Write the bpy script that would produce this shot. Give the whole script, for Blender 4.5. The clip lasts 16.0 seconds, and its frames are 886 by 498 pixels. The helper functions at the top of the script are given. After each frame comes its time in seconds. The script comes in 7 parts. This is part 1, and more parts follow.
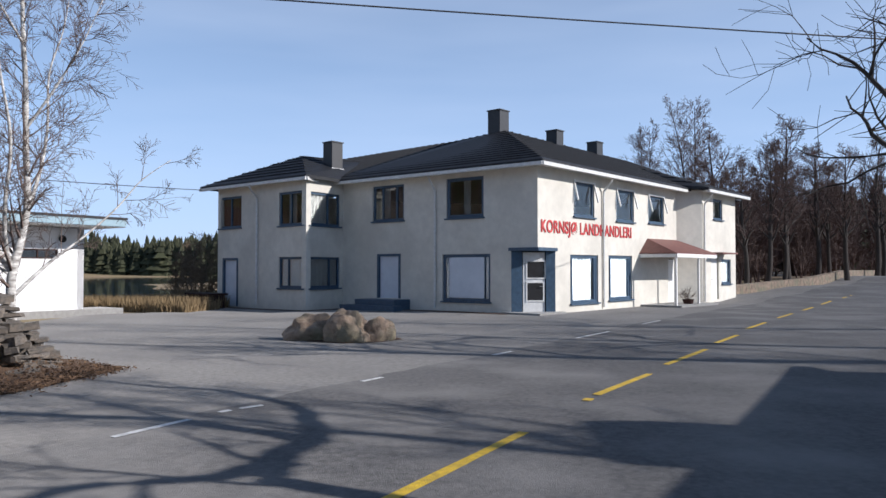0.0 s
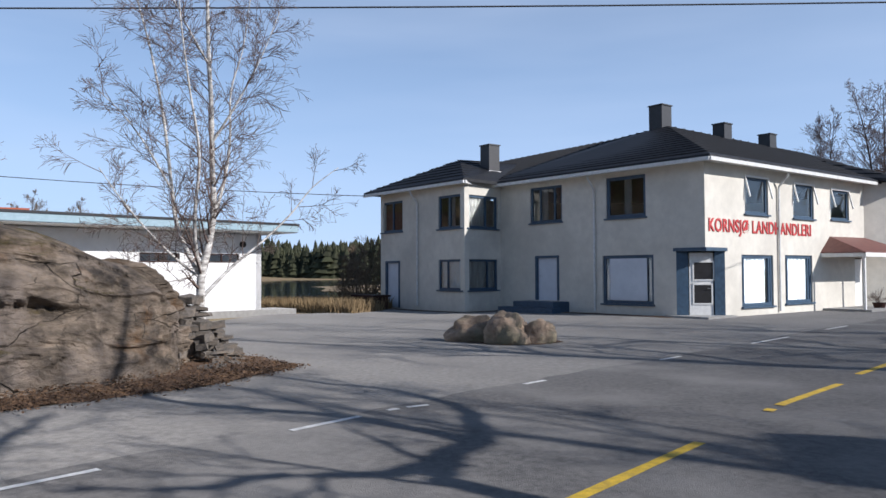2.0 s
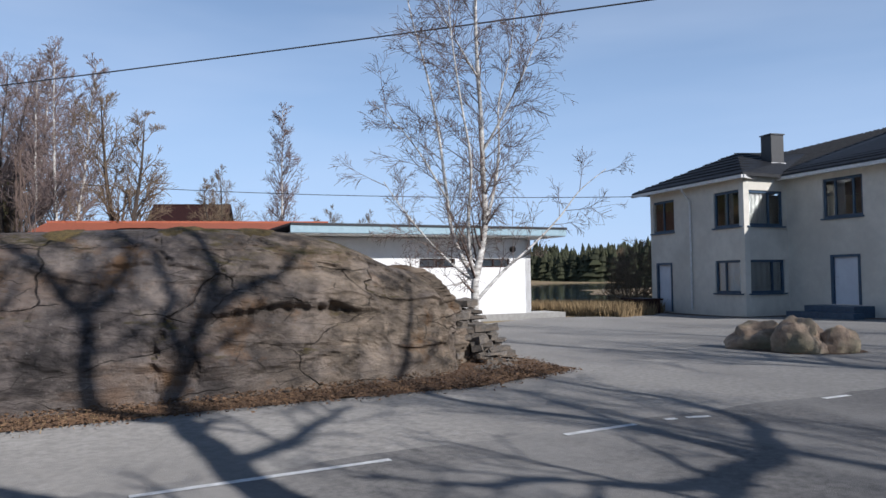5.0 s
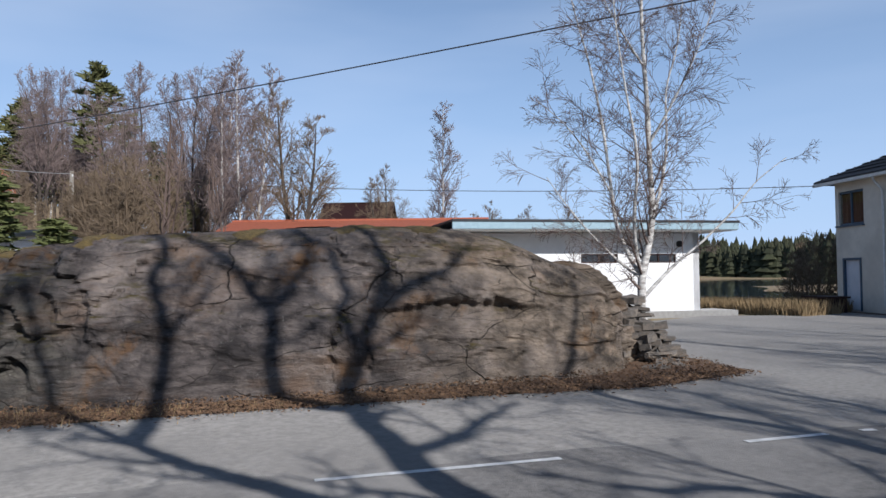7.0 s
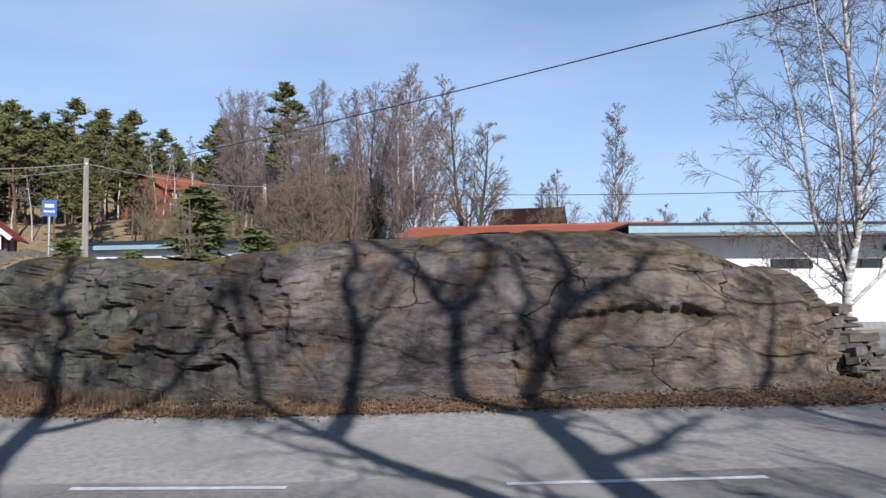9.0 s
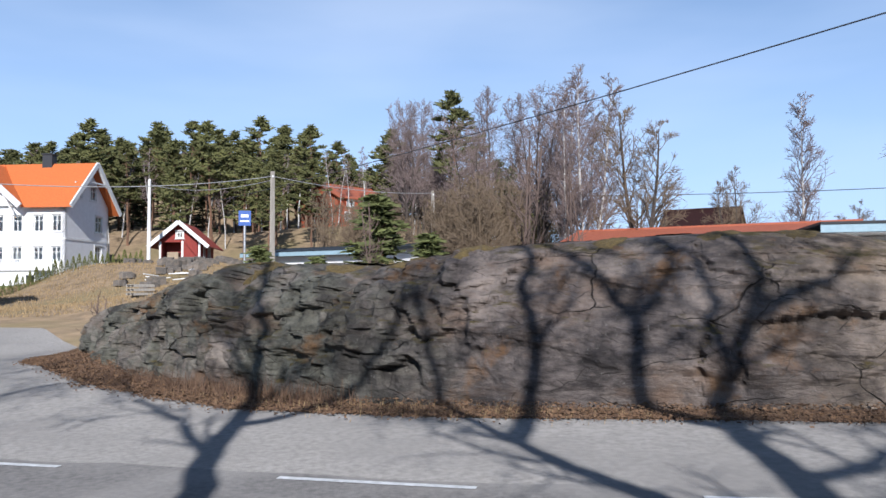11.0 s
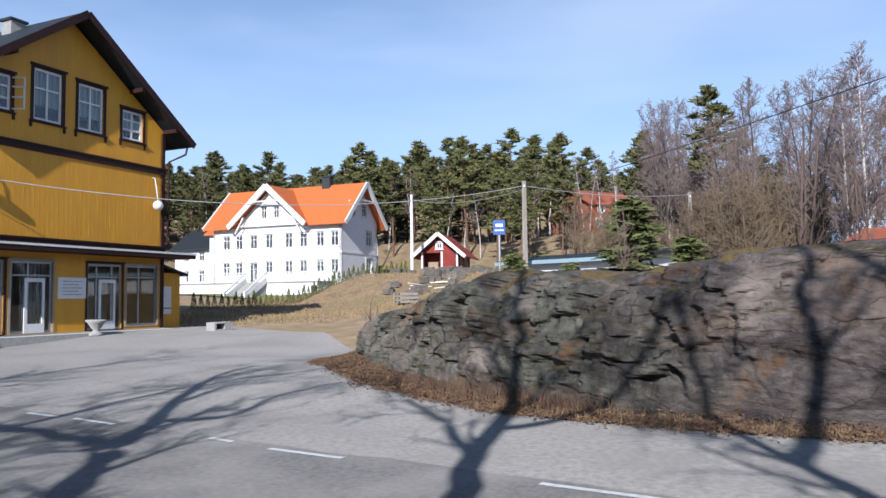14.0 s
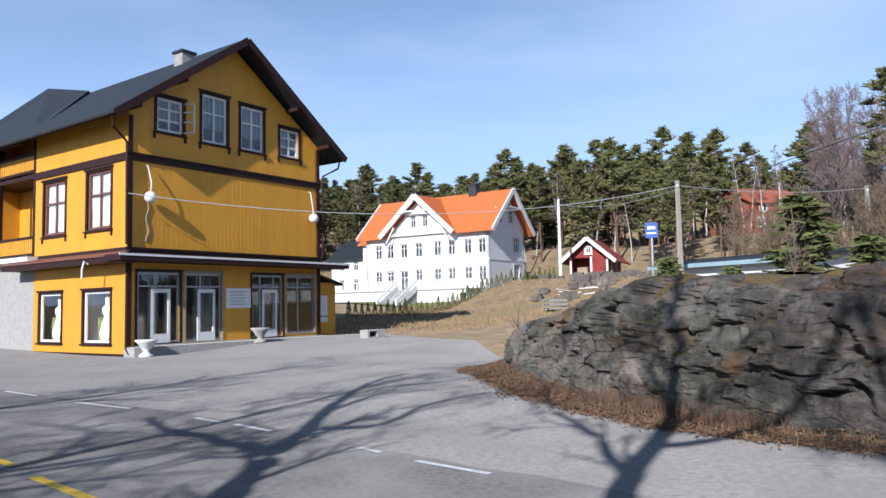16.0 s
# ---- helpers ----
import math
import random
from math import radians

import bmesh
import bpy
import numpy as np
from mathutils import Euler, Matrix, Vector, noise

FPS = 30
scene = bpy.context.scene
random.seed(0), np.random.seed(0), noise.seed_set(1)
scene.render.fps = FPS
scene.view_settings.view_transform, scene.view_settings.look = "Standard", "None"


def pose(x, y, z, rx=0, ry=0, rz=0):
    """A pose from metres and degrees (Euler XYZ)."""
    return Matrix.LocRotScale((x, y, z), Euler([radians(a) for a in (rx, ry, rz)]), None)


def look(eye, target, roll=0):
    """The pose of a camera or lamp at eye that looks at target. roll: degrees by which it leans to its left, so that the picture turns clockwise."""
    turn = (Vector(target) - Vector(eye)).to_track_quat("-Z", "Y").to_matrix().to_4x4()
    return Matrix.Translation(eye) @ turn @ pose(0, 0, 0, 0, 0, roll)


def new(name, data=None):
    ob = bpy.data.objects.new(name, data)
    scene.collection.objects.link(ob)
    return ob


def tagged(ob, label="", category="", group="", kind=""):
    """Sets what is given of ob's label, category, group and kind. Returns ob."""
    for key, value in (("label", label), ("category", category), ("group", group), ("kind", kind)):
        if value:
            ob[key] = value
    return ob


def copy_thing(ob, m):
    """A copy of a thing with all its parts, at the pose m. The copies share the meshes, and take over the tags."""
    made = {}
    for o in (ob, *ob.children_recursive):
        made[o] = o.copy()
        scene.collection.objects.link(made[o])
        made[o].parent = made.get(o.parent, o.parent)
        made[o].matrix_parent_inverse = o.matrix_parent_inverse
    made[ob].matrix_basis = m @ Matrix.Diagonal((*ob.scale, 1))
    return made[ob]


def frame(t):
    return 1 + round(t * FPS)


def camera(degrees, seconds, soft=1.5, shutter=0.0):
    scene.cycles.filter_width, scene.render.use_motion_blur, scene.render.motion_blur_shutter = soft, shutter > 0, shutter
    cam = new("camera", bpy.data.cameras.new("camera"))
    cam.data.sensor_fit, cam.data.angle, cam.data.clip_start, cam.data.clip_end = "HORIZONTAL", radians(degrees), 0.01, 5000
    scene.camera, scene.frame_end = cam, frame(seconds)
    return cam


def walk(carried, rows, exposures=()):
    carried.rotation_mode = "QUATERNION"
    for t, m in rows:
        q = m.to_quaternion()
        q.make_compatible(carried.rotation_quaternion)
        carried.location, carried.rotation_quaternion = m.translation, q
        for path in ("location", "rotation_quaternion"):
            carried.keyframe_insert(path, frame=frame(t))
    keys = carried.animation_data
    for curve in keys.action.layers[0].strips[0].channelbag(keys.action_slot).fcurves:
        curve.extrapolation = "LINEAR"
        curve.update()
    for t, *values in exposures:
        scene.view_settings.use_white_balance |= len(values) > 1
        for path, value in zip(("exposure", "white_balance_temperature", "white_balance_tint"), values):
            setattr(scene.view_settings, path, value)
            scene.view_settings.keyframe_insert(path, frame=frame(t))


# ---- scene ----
cam = camera(61.2, 16.0)
EYE = 1.62
# seconds, x, y, z from the eye's height, yaw, pitch, roll
ROWS = [
    (0.0, -0.022, -0.167, 0.001, -0.00, 1.64, -0.02),
    (0.5, -0.043, -0.090, 0.001, 2.77, 1.83, -0.10),
    (1.0, -0.071, -0.037, 0.001, 5.68, 1.72, -0.04),
    (1.5, -0.099, -0.052, -0.006, 8.54, 1.74, 0.02),
    (2.0, -0.104, -0.087, -0.009, 11.91, 1.83, 0.21),
    (2.5, -0.104, -0.083, -0.007, 15.13, 1.98, 0.32),
    (3.0, -0.119, -0.093, -0.009, 18.55, 2.11, 0.37),
    (3.5, -0.133, -0.086, -0.012, 21.77, 2.21, 0.45),
    (4.0, -0.137, -0.037, -0.010, 25.39, 2.23, 0.61),
    (6.5, -0.208, -0.070, 0.007, 41.24, 2.11, 0.65),
    (7.0, -0.231, -0.096, 0.014, 44.20, 2.02, 0.61),
    (7.5, -0.247, -0.137, 0.013, 47.18, 2.14, 0.57),
    (8.0, -0.273, -0.174, 0.018, 50.52, 2.26, 0.50),
    (8.5, -0.316, -0.193, 0.013, 53.65, 2.42, 0.44),
    (9.0, -0.351, -0.232, 0.007, 57.00, 2.58, 0.39),
    (11.5, -0.437, -0.407, 0.003, 72.71, 3.08, 0.47),
    (12.0, -0.416, -0.412, -0.007, 76.03, 3.22, 0.54),
    (12.5, -0.384, -0.424, -0.014, 79.07, 3.33, 0.56),
    (13.0, -0.392, -0.433, -0.011, 82.38, 3.44, 0.59),
    (13.5, -0.436, -0.430, -0.007, 85.42, 3.57, 0.62),
    (14.0, -0.510, -0.420, -0.009, 88.57, 3.72, 0.68),
    (14.5, -0.581, -0.397, -0.008, 91.44, 3.90, 0.74),
    (15.0, -0.650, -0.355, 0.000, 94.55, 4.08, 0.83),
    (15.5, -0.727, -0.360, 0.010, 97.19, 4.22, 1.05),
    (16.0, -0.811, -0.398, 0.022, 99.91, 4.38, 1.17),
]
walk(cam, [(t, pose(x, y, EYE + z, 90 + pitch, roll, yaw)) for t, x, y, z, yaw, pitch, roll in ROWS], [(0, 0.14, 6000, 14), (7, -0.03, 5900, 12), (9, 0.14, 5850, 12), (12.5, 0.32, 5800, 13), (16, 0.36, 5800, 13)])

# ---- sky and sun ----
SUN_AZ, SUN_EL = radians(-15.0), radians(27.5)
world = bpy.data.worlds.new("world")
scene.world = world
world.use_nodes = True
wn, wl = world.node_tree.nodes, world.node_tree.links
wn.clear()
sky = wn.new("ShaderNodeTexSky")
sky.sky_type, sky.sun_disc = "NISHITA", False
sky.sun_elevation, sky.sun_rotation = SUN_EL, radians(90) - SUN_AZ
sky.air_density, sky.dust_density, sky.ozone_density = 1.0, 0.1, 1.6
# thin streaks of high cloud mixed into the sky
wtc = wn.new("ShaderNodeTexCoord")
wmap = wn.new("ShaderNodeMapping")
wmap.inputs["Scale"].default_value = (1.0, 1.6, 7.0)
wmap.inputs["Rotation"].default_value = (0.12, -0.1, 0.5)
wno = wn.new("ShaderNodeTexNoise")
wno.inputs["Scale"].default_value, wno.inputs["Detail"].default_value, wno.inputs["Roughness"].default_value = 1.3, 4.0, 0.45
wramp = wn.new("ShaderNodeValToRGB")
wramp.color_ramp.elements[0].position, wramp.color_ramp.elements[1].position = 0.38, 0.72
wramp.color_ramp.elements[0].color, wramp.color_ramp.elements[1].color = (0, 0, 0, 1), (0.36, 0.36, 0.36, 1)
wmix = wn.new("ShaderNodeMixRGB")
wmix.inputs[2].default_value = (8.6, 9.0, 9.5, 1)
wbg = wn.new("ShaderNodeBackground")
wbg.inputs["Strength"].default_value = 0.085
wout = wn.new("ShaderNodeOutputWorld")
wl.new(wtc.outputs["Generated"], wmap.inputs["Vector"])
wl.new(wmap.outputs["Vector"], wno.inputs["Vector"])
wl.new(wno.outputs["Fac"], wramp.inputs["Fac"])
wup = wn.new("ShaderNodeSeparateXYZ")
wl.new(wtc.outputs["Generated"], wup.inputs[0])
wthin = wn.new("ShaderNodeMapRange")
wthin.inputs["From Min"].default_value, wthin.inputs["From Max"].default_value = 0.35, 0.75
wthin.inputs["To Min"].default_value, wthin.inputs["To Max"].default_value = 1.0, 0.0
wl.new(wup.outputs["Z"], wthin.inputs["Value"])
wfac = wn.new("ShaderNodeMath")
wfac.operation = "MULTIPLY"
wl.new(wramp.outputs["Color"], wfac.inputs[0])
wl.new(wthin.outputs["Result"], wfac.inputs[1])
wl.new(wfac.outputs[0], wmix.inputs["Fac"])
wl.new(sky.outputs["Color"], wmix.inputs[1])
# pale haze low over the horizon
wsep = wn.new("ShaderNodeSeparateXYZ")
wl.new(wtc.outputs["Generated"], wsep.inputs[0])
wlow = wn.new("ShaderNodeMapRange")
wlow.inputs["From Min"].default_value, wlow.inputs["From Max"].default_value = 0.0, 0.55
wlow.inputs["To Min"].default_value, wlow.inputs["To Max"].default_value = 0.8, 0.0
wl.new(wsep.outputs["Z"], wlow.inputs["Value"])
whaze = wn.new("ShaderNodeMixRGB")
whaze.inputs[2].default_value = (5.9, 8.1, 11.6, 1)
wl.new(wlow.outputs["Result"], whaze.inputs["Fac"])
wl.new(wmix.outputs["Color"], whaze.inputs[1])
wl.new(whaze.outputs["Color"], wbg.inputs["Color"])
wl.new(wbg.outputs["Background"], wout.inputs["Surface"])
sun = new("sun", bpy.data.lights.new("sun", "SUN"))
sun.data.energy, sun.data.angle, sun.data.color = 5.0, radians(0.53), (1.0, 0.93, 0.83)
sun.matrix_world = look((40 * math.cos(SUN_AZ), 40 * math.sin(SUN_AZ), 40 * math.tan(SUN_EL)), (0, 0, 0))

# ---- helpers for meshes ----
def material(name, col, col2=None, scale=4.0, rough=0.7, bump=0.0, bump_scale=30.0, metal=0.0, col3=None, scale3=0.6, mix3=0.5, stretch=(1, 1, 1), detail=6.0, island=0.0, spec=0.5):
    """Two-tone noise, a second larger stain noise, and fine relief."""
    m = bpy.data.materials.new(name)
    m.use_nodes = True
    n, l = m.node_tree.nodes, m.node_tree.links
    b = n["Principled BSDF"]
    b.inputs["Roughness"].default_value, b.inputs["Metallic"].default_value = rough, metal
    b.inputs["Specular IOR Level"].default_value = spec
    b.inputs["Diffuse Roughness"].default_value = 1.0 if rough >= 0.85 else 0.0
    tc = n.new("ShaderNodeTexCoord")
    mp = n.new("ShaderNodeMapping")
    mp.inputs["Scale"].default_value = stretch
    l.new(tc.outputs["Object"], mp.inputs["Vector"])
    out = None
    col2 = col2 or tuple(c * 0.8 for c in col)
    nz = n.new("ShaderNodeTexNoise")
    nz.inputs["Scale"].default_value, nz.inputs["Detail"].default_value, nz.inputs["Roughness"].default_value = scale, detail, 0.62
    l.new(mp.outputs["Vector"], nz.inputs["Vector"])
    rp = n.new("ShaderNodeValToRGB")
    rp.color_ramp.elements[0].position, rp.color_ramp.elements[1].position = 0.35, 0.65
    rp.color_ramp.elements[0].color, rp.color_ramp.elements[1].color = (*col2, 1), (*col, 1)
    l.new(nz.outputs["Fac"], rp.inputs["Fac"])
    out = rp.outputs["Color"]
    if col3:
        n3 = n.new("ShaderNodeTexNoise")
        n3.inputs["Scale"].default_value, n3.inputs["Detail"].default_value = scale3, 5.0
        l.new(mp.outputs["Vector"], n3.inputs["Vector"])
        r3 = n.new("ShaderNodeValToRGB")
        r3.color_ramp.elements[0].position, r3.color_ramp.elements[1].position = 0.45, 0.68
        r3.color_ramp.elements[0].color, r3.color_ramp.elements[1].color = (0, 0, 0, 1), (mix3, mix3, mix3, 1)
        l.new(n3.outputs["Fac"], r3.inputs["Fac"])
        mx = n.new("ShaderNodeMixRGB")
        mx.inputs[2].default_value = (*col3, 1)
        l.new(r3.outputs["Color"], mx.inputs["Fac"])
        l.new(out, mx.inputs[1])
        out = mx.outputs["Color"]
    if island:
        ge = n.new("ShaderNodeNewGeometry")
        oi = n.new("ShaderNodeObjectInfo")
        ad = n.new("ShaderNodeMath")
        ad.operation = "ADD"
        l.new(ge.outputs["Random Per Island"], ad.inputs[0])
        l.new(oi.outputs["Random"], ad.inputs[1])
        mr = n.new("ShaderNodeMapRange")
        mr.inputs["From Max"].default_value = 2.0
        mr.inputs["To Min"].default_value, mr.inputs["To Max"].default_value = 1 - island, 1 + island
        l.new(ad.outputs[0], mr.inputs["Value"])
        hv = n.new("ShaderNodeHueSaturation")
        l.new(mr.outputs["Result"], hv.inputs["Value"])
        l.new(out, hv.inputs["Color"])
        out = hv.outputs["Color"]
    l.new(out, b.inputs["Base Color"])
    if bump:
        nb = n.new("ShaderNodeTexNoise")
        nb.inputs["Scale"].default_value, nb.inputs["Detail"].default_value = bump_scale, 8.0
        l.new(mp.outputs["Vector"], nb.inputs["Vector"])
        bp = n.new("ShaderNodeBump")
        bp.inputs["Strength"].default_value, bp.inputs["Distance"].default_value = bump, 0.02
        l.new(nb.outputs["Fac"], bp.inputs["Height"])
        l.new(bp.outputs["Normal"], b.inputs["Normal"])
    return m


def glass_material(name, tint=(0.9, 0.95, 0.95)):
    m = bpy.data.materials.new(name)
    m.use_nodes = True
    b = m.node_tree.nodes["Principled BSDF"]
    b.inputs["Base Color"].default_value = (*tint, 1)
    b.inputs["Transmission Weight"].default_value, b.inputs["Roughness"].default_value, b.inputs["IOR"].default_value = 1.0, 0.02, 1.5
    return m


def link_mesh(name, verts, faces, mat, parent=None, label="", smooth=False):
    me = bpy.data.meshes.new(name)
    me.from_pydata(verts, [], faces)
    me.update()
    if smooth:
        me.polygons.foreach_set("use_smooth", [True] * len(me.polygons))
    me.materials.append(mat)
    ob = new(name, me)
    if parent:
        ob.parent = parent
    if label:
        ob["label"] = label
    return ob


def part(name, bm, mat, parent=None, label="", smooth=False):
    me = bpy.data.meshes.new(name)
    bm.normal_update()
    bm.to_mesh(me)
    bm.free()
    me.materials.append(mat)
    if smooth:
        me.polygons.foreach_set("use_smooth", [True] * len(me.polygons))
    ob = new(name, me)
    if parent:
        ob.parent = parent
    if label:
        ob["label"] = label
    return ob


def empty(name, m, label, category, group="", kind=""):
    ob = new(name)
    ob.empty_display_size = 0.3
    ob.matrix_world = m
    return tagged(ob, label, category, group, kind)


def box(bm, x0, x1, y0, y1, z0, z1, m=None):
    v = [bm.verts.new((m @ Vector(p)) if m else p) for p in ((x0, y0, z0), (x1, y0, z0), (x1, y1, z0), (x0, y1, z0), (x0, y0, z1), (x1, y0, z1), (x1, y1, z1), (x0, y1, z1))]
    for f in ((0, 3, 2, 1), (4, 5, 6, 7), (0, 1, 5, 4), (1, 2, 6, 5), (2, 3, 7, 6), (3, 0, 4, 7)):
        bm.faces.new([v[i] for i in f])
    return v


def boxes(*lst, m=None):
    bm = bmesh.new()
    for b in lst:
        box(bm, *b, m=m)
    return bm


def bar(bm, a, b, w, h, up=(0, 0, 1)):
    """A beam of section w by h from a to b."""
    a, b = Vector(a), Vector(b)
    d = (b - a).normalized()
    side = d.cross(Vector(up)).normalized() * w / 2
    u = side.cross(d).normalized() * h / 2
    v = [bm.verts.new(p + s * side + q * u) for p in (a, b) for s, q in ((-1, -1), (1, -1), (1, 1), (-1, 1))]
    for f in ((0, 1, 2, 3), (7, 6, 5, 4), (0, 4, 5, 1), (1, 5, 6, 2), (2, 6, 7, 3), (3, 7, 4, 0)):
        bm.faces.new([v[i] for i in f])


def pipe(bm, pts, r, n=8):
    """A tube along points; r a number or one radius for each point."""
    rs = r if isinstance(r, (list, tuple)) else [r] * len(pts)
    pts = [Vector(p) for p in pts]
    rings = []
    for i, p in enumerate(pts):
        d = (pts[min(i + 1, len(pts) - 1)] - pts[max(i - 1, 0)]).normalized()
        a = d.orthogonal().normalized()
        c = d.cross(a)
        rings.append([bm.verts.new(p + (a * math.cos(k * 2 * math.pi / n) + c * math.sin(k * 2 * math.pi / n)) * rs[i]) for k in range(n)])
    for q, s in zip(rings, rings[1:]):
        for k in range(n):
            bm.faces.new((q[k], q[(k + 1) % n], s[(k + 1) % n], s[k]))
    bm.faces.new(list(reversed(rings[0])))
    bm.faces.new(rings[-1])


def lathe(bm, prof, n=20, at=(0, 0, 0)):
    rings = [[bm.verts.new((at[0] + r * math.cos(k * 2 * math.pi / n), at[1] + r * math.sin(k * 2 * math.pi / n), at[2] + z)) for k in range(n)] for r, z in prof]
    for q, s in zip(rings, rings[1:]):
        for k in range(n):
            bm.faces.new((q[k], q[(k + 1) % n], s[(k + 1) % n], s[k]))
    bm.faces.new(list(reversed(rings[0])))
    bm.faces.new(rings[-1])


def slab(pts, thick):
    """A flat or sloping plate from its upper outline, thickened straight down."""
    bm = bmesh.new()
    t = [bm.verts.new(p) for p in pts]
    b = [bm.verts.new((p[0], p[1], p[2] - thick)) for p in pts]
    bm.faces.new(t)
    bm.faces.new(list(reversed(b)))
    for i in range(len(pts)):
        j = (i + 1) % len(pts)
        bm.faces.new((t[j], t[i], b[i], b[j]))
    bmesh.ops.recalc_face_normals(bm, faces=bm.faces)
    return bm


def facade(p0, angle):
    """Local frame of a wall: x along it (left to right from outside), y into the wall, z up."""
    return pose(p0[0], p0[1], 0, 0, 0, angle)


def plate(length, z0, z1, openings, y0=0.0, y1=0.25, x0=0.0, top=None, m=None):
    """A wall or frame in its local frame with openings (x0, x1, z0, z1) cut through, as one closed mesh. top(x): height of a sloping head."""
    xs = sorted({x0, x0 + length, *[o[0] for o in openings], *[o[1] for o in openings]})
    if top:
        xs = sorted({*xs, x0 + length / 2})
    zs = sorted({z0, z1, *[o[2] for o in openings], *[o[3] for o in openings]})
    bm, known = bmesh.new(), {}

    def v(i, k, y):
        if (i, k, y) not in known:
            z = top(xs[i]) if top and k == len(zs) - 1 else (min(zs[k], top(xs[i])) if top else zs[k])
            p = Vector((xs[i], y, z))
            known[(i, k, y)] = bm.verts.new(m @ p if m else p)
        return known[(i, k, y)]

    def solid(i, k):
        if not (0 <= i < len(xs) - 1 and 0 <= k < len(zs) - 1):
            return False
        mx, mz = (xs[i] + xs[i + 1]) / 2, (zs[k] + zs[k + 1]) / 2
        return not any(o[0] < mx < o[1] and o[2] < mz < o[3] for o in openings)

    for i in range(len(xs) - 1):
        for k in range(len(zs) - 1):
            if not solid(i, k):
                continue
            bm.faces.new((v(i, k, y0), v(i + 1, k, y0), v(i + 1, k + 1, y0), v(i, k + 1, y0)))
            bm.faces.new((v(i, k + 1, y1), v(i + 1, k + 1, y1), v(i + 1, k, y1), v(i, k, y1)))
            for (di, dk), (p, q) in (((-1, 0), ((i, k), (i, k + 1))), ((1, 0), ((i + 1, k + 1), (i + 1, k))), ((0, -1), ((i + 1, k), (i, k))), ((0, 1), ((i, k + 1), (i + 1, k + 1)))):
                if not solid(i + di, k + dk):
                    bm.faces.new((v(*p, y0), v(*q, y0), v(*q, y1), v(*p, y1)))
    return bm


def wall_mesh(length, z0, z1, openings, thick=0.25):
    return plate(length, z0, z1, openings, 0.0, thick)


def smoothstep(a, b, x):
    t = np.clip((x - a) / (b - a), 0, 1)
    return t * t * (3 - 2 * t)


MAT = {}
MAT["asphalt"] = material("asphalt", (0.165, 0.158, 0.152), (0.095, 0.092, 0.089), 14, 0.85, 0.6, 90, col3=(0.235, 0.226, 0.214), scale3=0.5, mix3=0.85, detail=9)
MAT["asphalt_pale"] = material("worn_pale_asphalt", (0.275, 0.263, 0.246), (0.18, 0.172, 0.162), 12, 0.88, 0.6, 90, col3=(0.18, 0.172, 0.163), scale3=0.45, mix3=0.8, detail=9)
MAT["white_line"] = material("white_road_paint", (0.82, 0.82, 0.80), (0.55, 0.55, 0.53), 9, 0.7, 0.3, 60)
MAT["yellow_line"] = material("yellow_road_paint", (0.75, 0.50, 0.03), (0.45, 0.3, 0.04), 9, 0.7, 0.3, 60)
MAT["plaster"] = material("cream_plaster", (0.68, 0.65, 0.575), (0.60, 0.575, 0.51), 3, 0.8, 0.35, 60, col3=(0.44, 0.42, 0.37), scale3=0.5, mix3=0.5)
MAT["white_wall"] = material("white_painted_wall", (0.80, 0.80, 0.80), (0.74, 0.74, 0.74), 3, 0.8, 0.2, 40)
MAT["roof_black"] = material("black_roof_tiles", (0.028, 0.03, 0.035), (0.016, 0.017, 0.02), 6, 0.55, 0.3, 30, island=0.25, spec=0.3)
MAT["blue_trim"] = material("dark_blue_paint", (0.045, 0.09, 0.15), (0.03, 0.06, 0.10), 8, 0.5, 0.1)
MAT["white_trim"] = material("white_paint", (0.78, 0.78, 0.76), (0.68, 0.68, 0.66), 8, 0.5)
MAT["board_white"] = material("white_board", (0.64, 0.68, 0.74), (0.57, 0.61, 0.67), 2, 0.6)
MAT["glass"] = glass_material("window_glass")
# near-black paints in unlit room depth; also coats gutters and lamps
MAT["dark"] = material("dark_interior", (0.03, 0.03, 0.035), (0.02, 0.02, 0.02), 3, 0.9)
MAT["curtain"] = material("pale_curtain", (0.42, 0.41, 0.40), (0.27, 0.26, 0.255), 6, 0.9, stretch=(6, 6, 0.4))
MAT["brown_curtain"] = material("brown_curtain", (0.22, 0.11, 0.05), (0.14, 0.07, 0.04), 6, 0.9, stretch=(6, 6, 0.4))
MAT["red_letter"] = material("red_paint_worn", (0.55, 0.04, 0.04), (0.42, 0.05, 0.05), 14, 0.6)
MAT["canopy"] = material("brown_red_sheet", (0.19, 0.075, 0.06), (0.14, 0.055, 0.045), 6, 0.55)
MAT["gutter"] = material("white_gutter", (0.72, 0.72, 0.70), None, 8, 0.4)
MAT["rock"] = None
MAT["ground"] = material("spring_ground", (0.25, 0.18, 0.108), (0.135, 0.098, 0.06), 1.3, 0.95, 0.8, 12, col3=(0.15, 0.125, 0.055), scale3=0.14, mix3=0.8)
MAT["lawn"] = material("lawn_grass", (0.11, 0.13, 0.035), (0.08, 0.10, 0.03), 5, 0.9, 0.8, 40)
MAT["litter"] = material("leaf_litter", (0.14, 0.085, 0.05), (0.06, 0.035, 0.022), 16, 0.95, 1.0, 45, col3=(0.09, 0.055, 0.03), scale3=1.2, mix3=0.8)
MAT["ochre"] = material("ochre_painted_boards", (0.68, 0.33, 0.022), (0.61, 0.29, 0.02), 5, 0.6, 0.1, 30, stretch=(3, 3, 0.3), col3=(0.48, 0.22, 0.025), scale3=0.5, mix3=0.4)
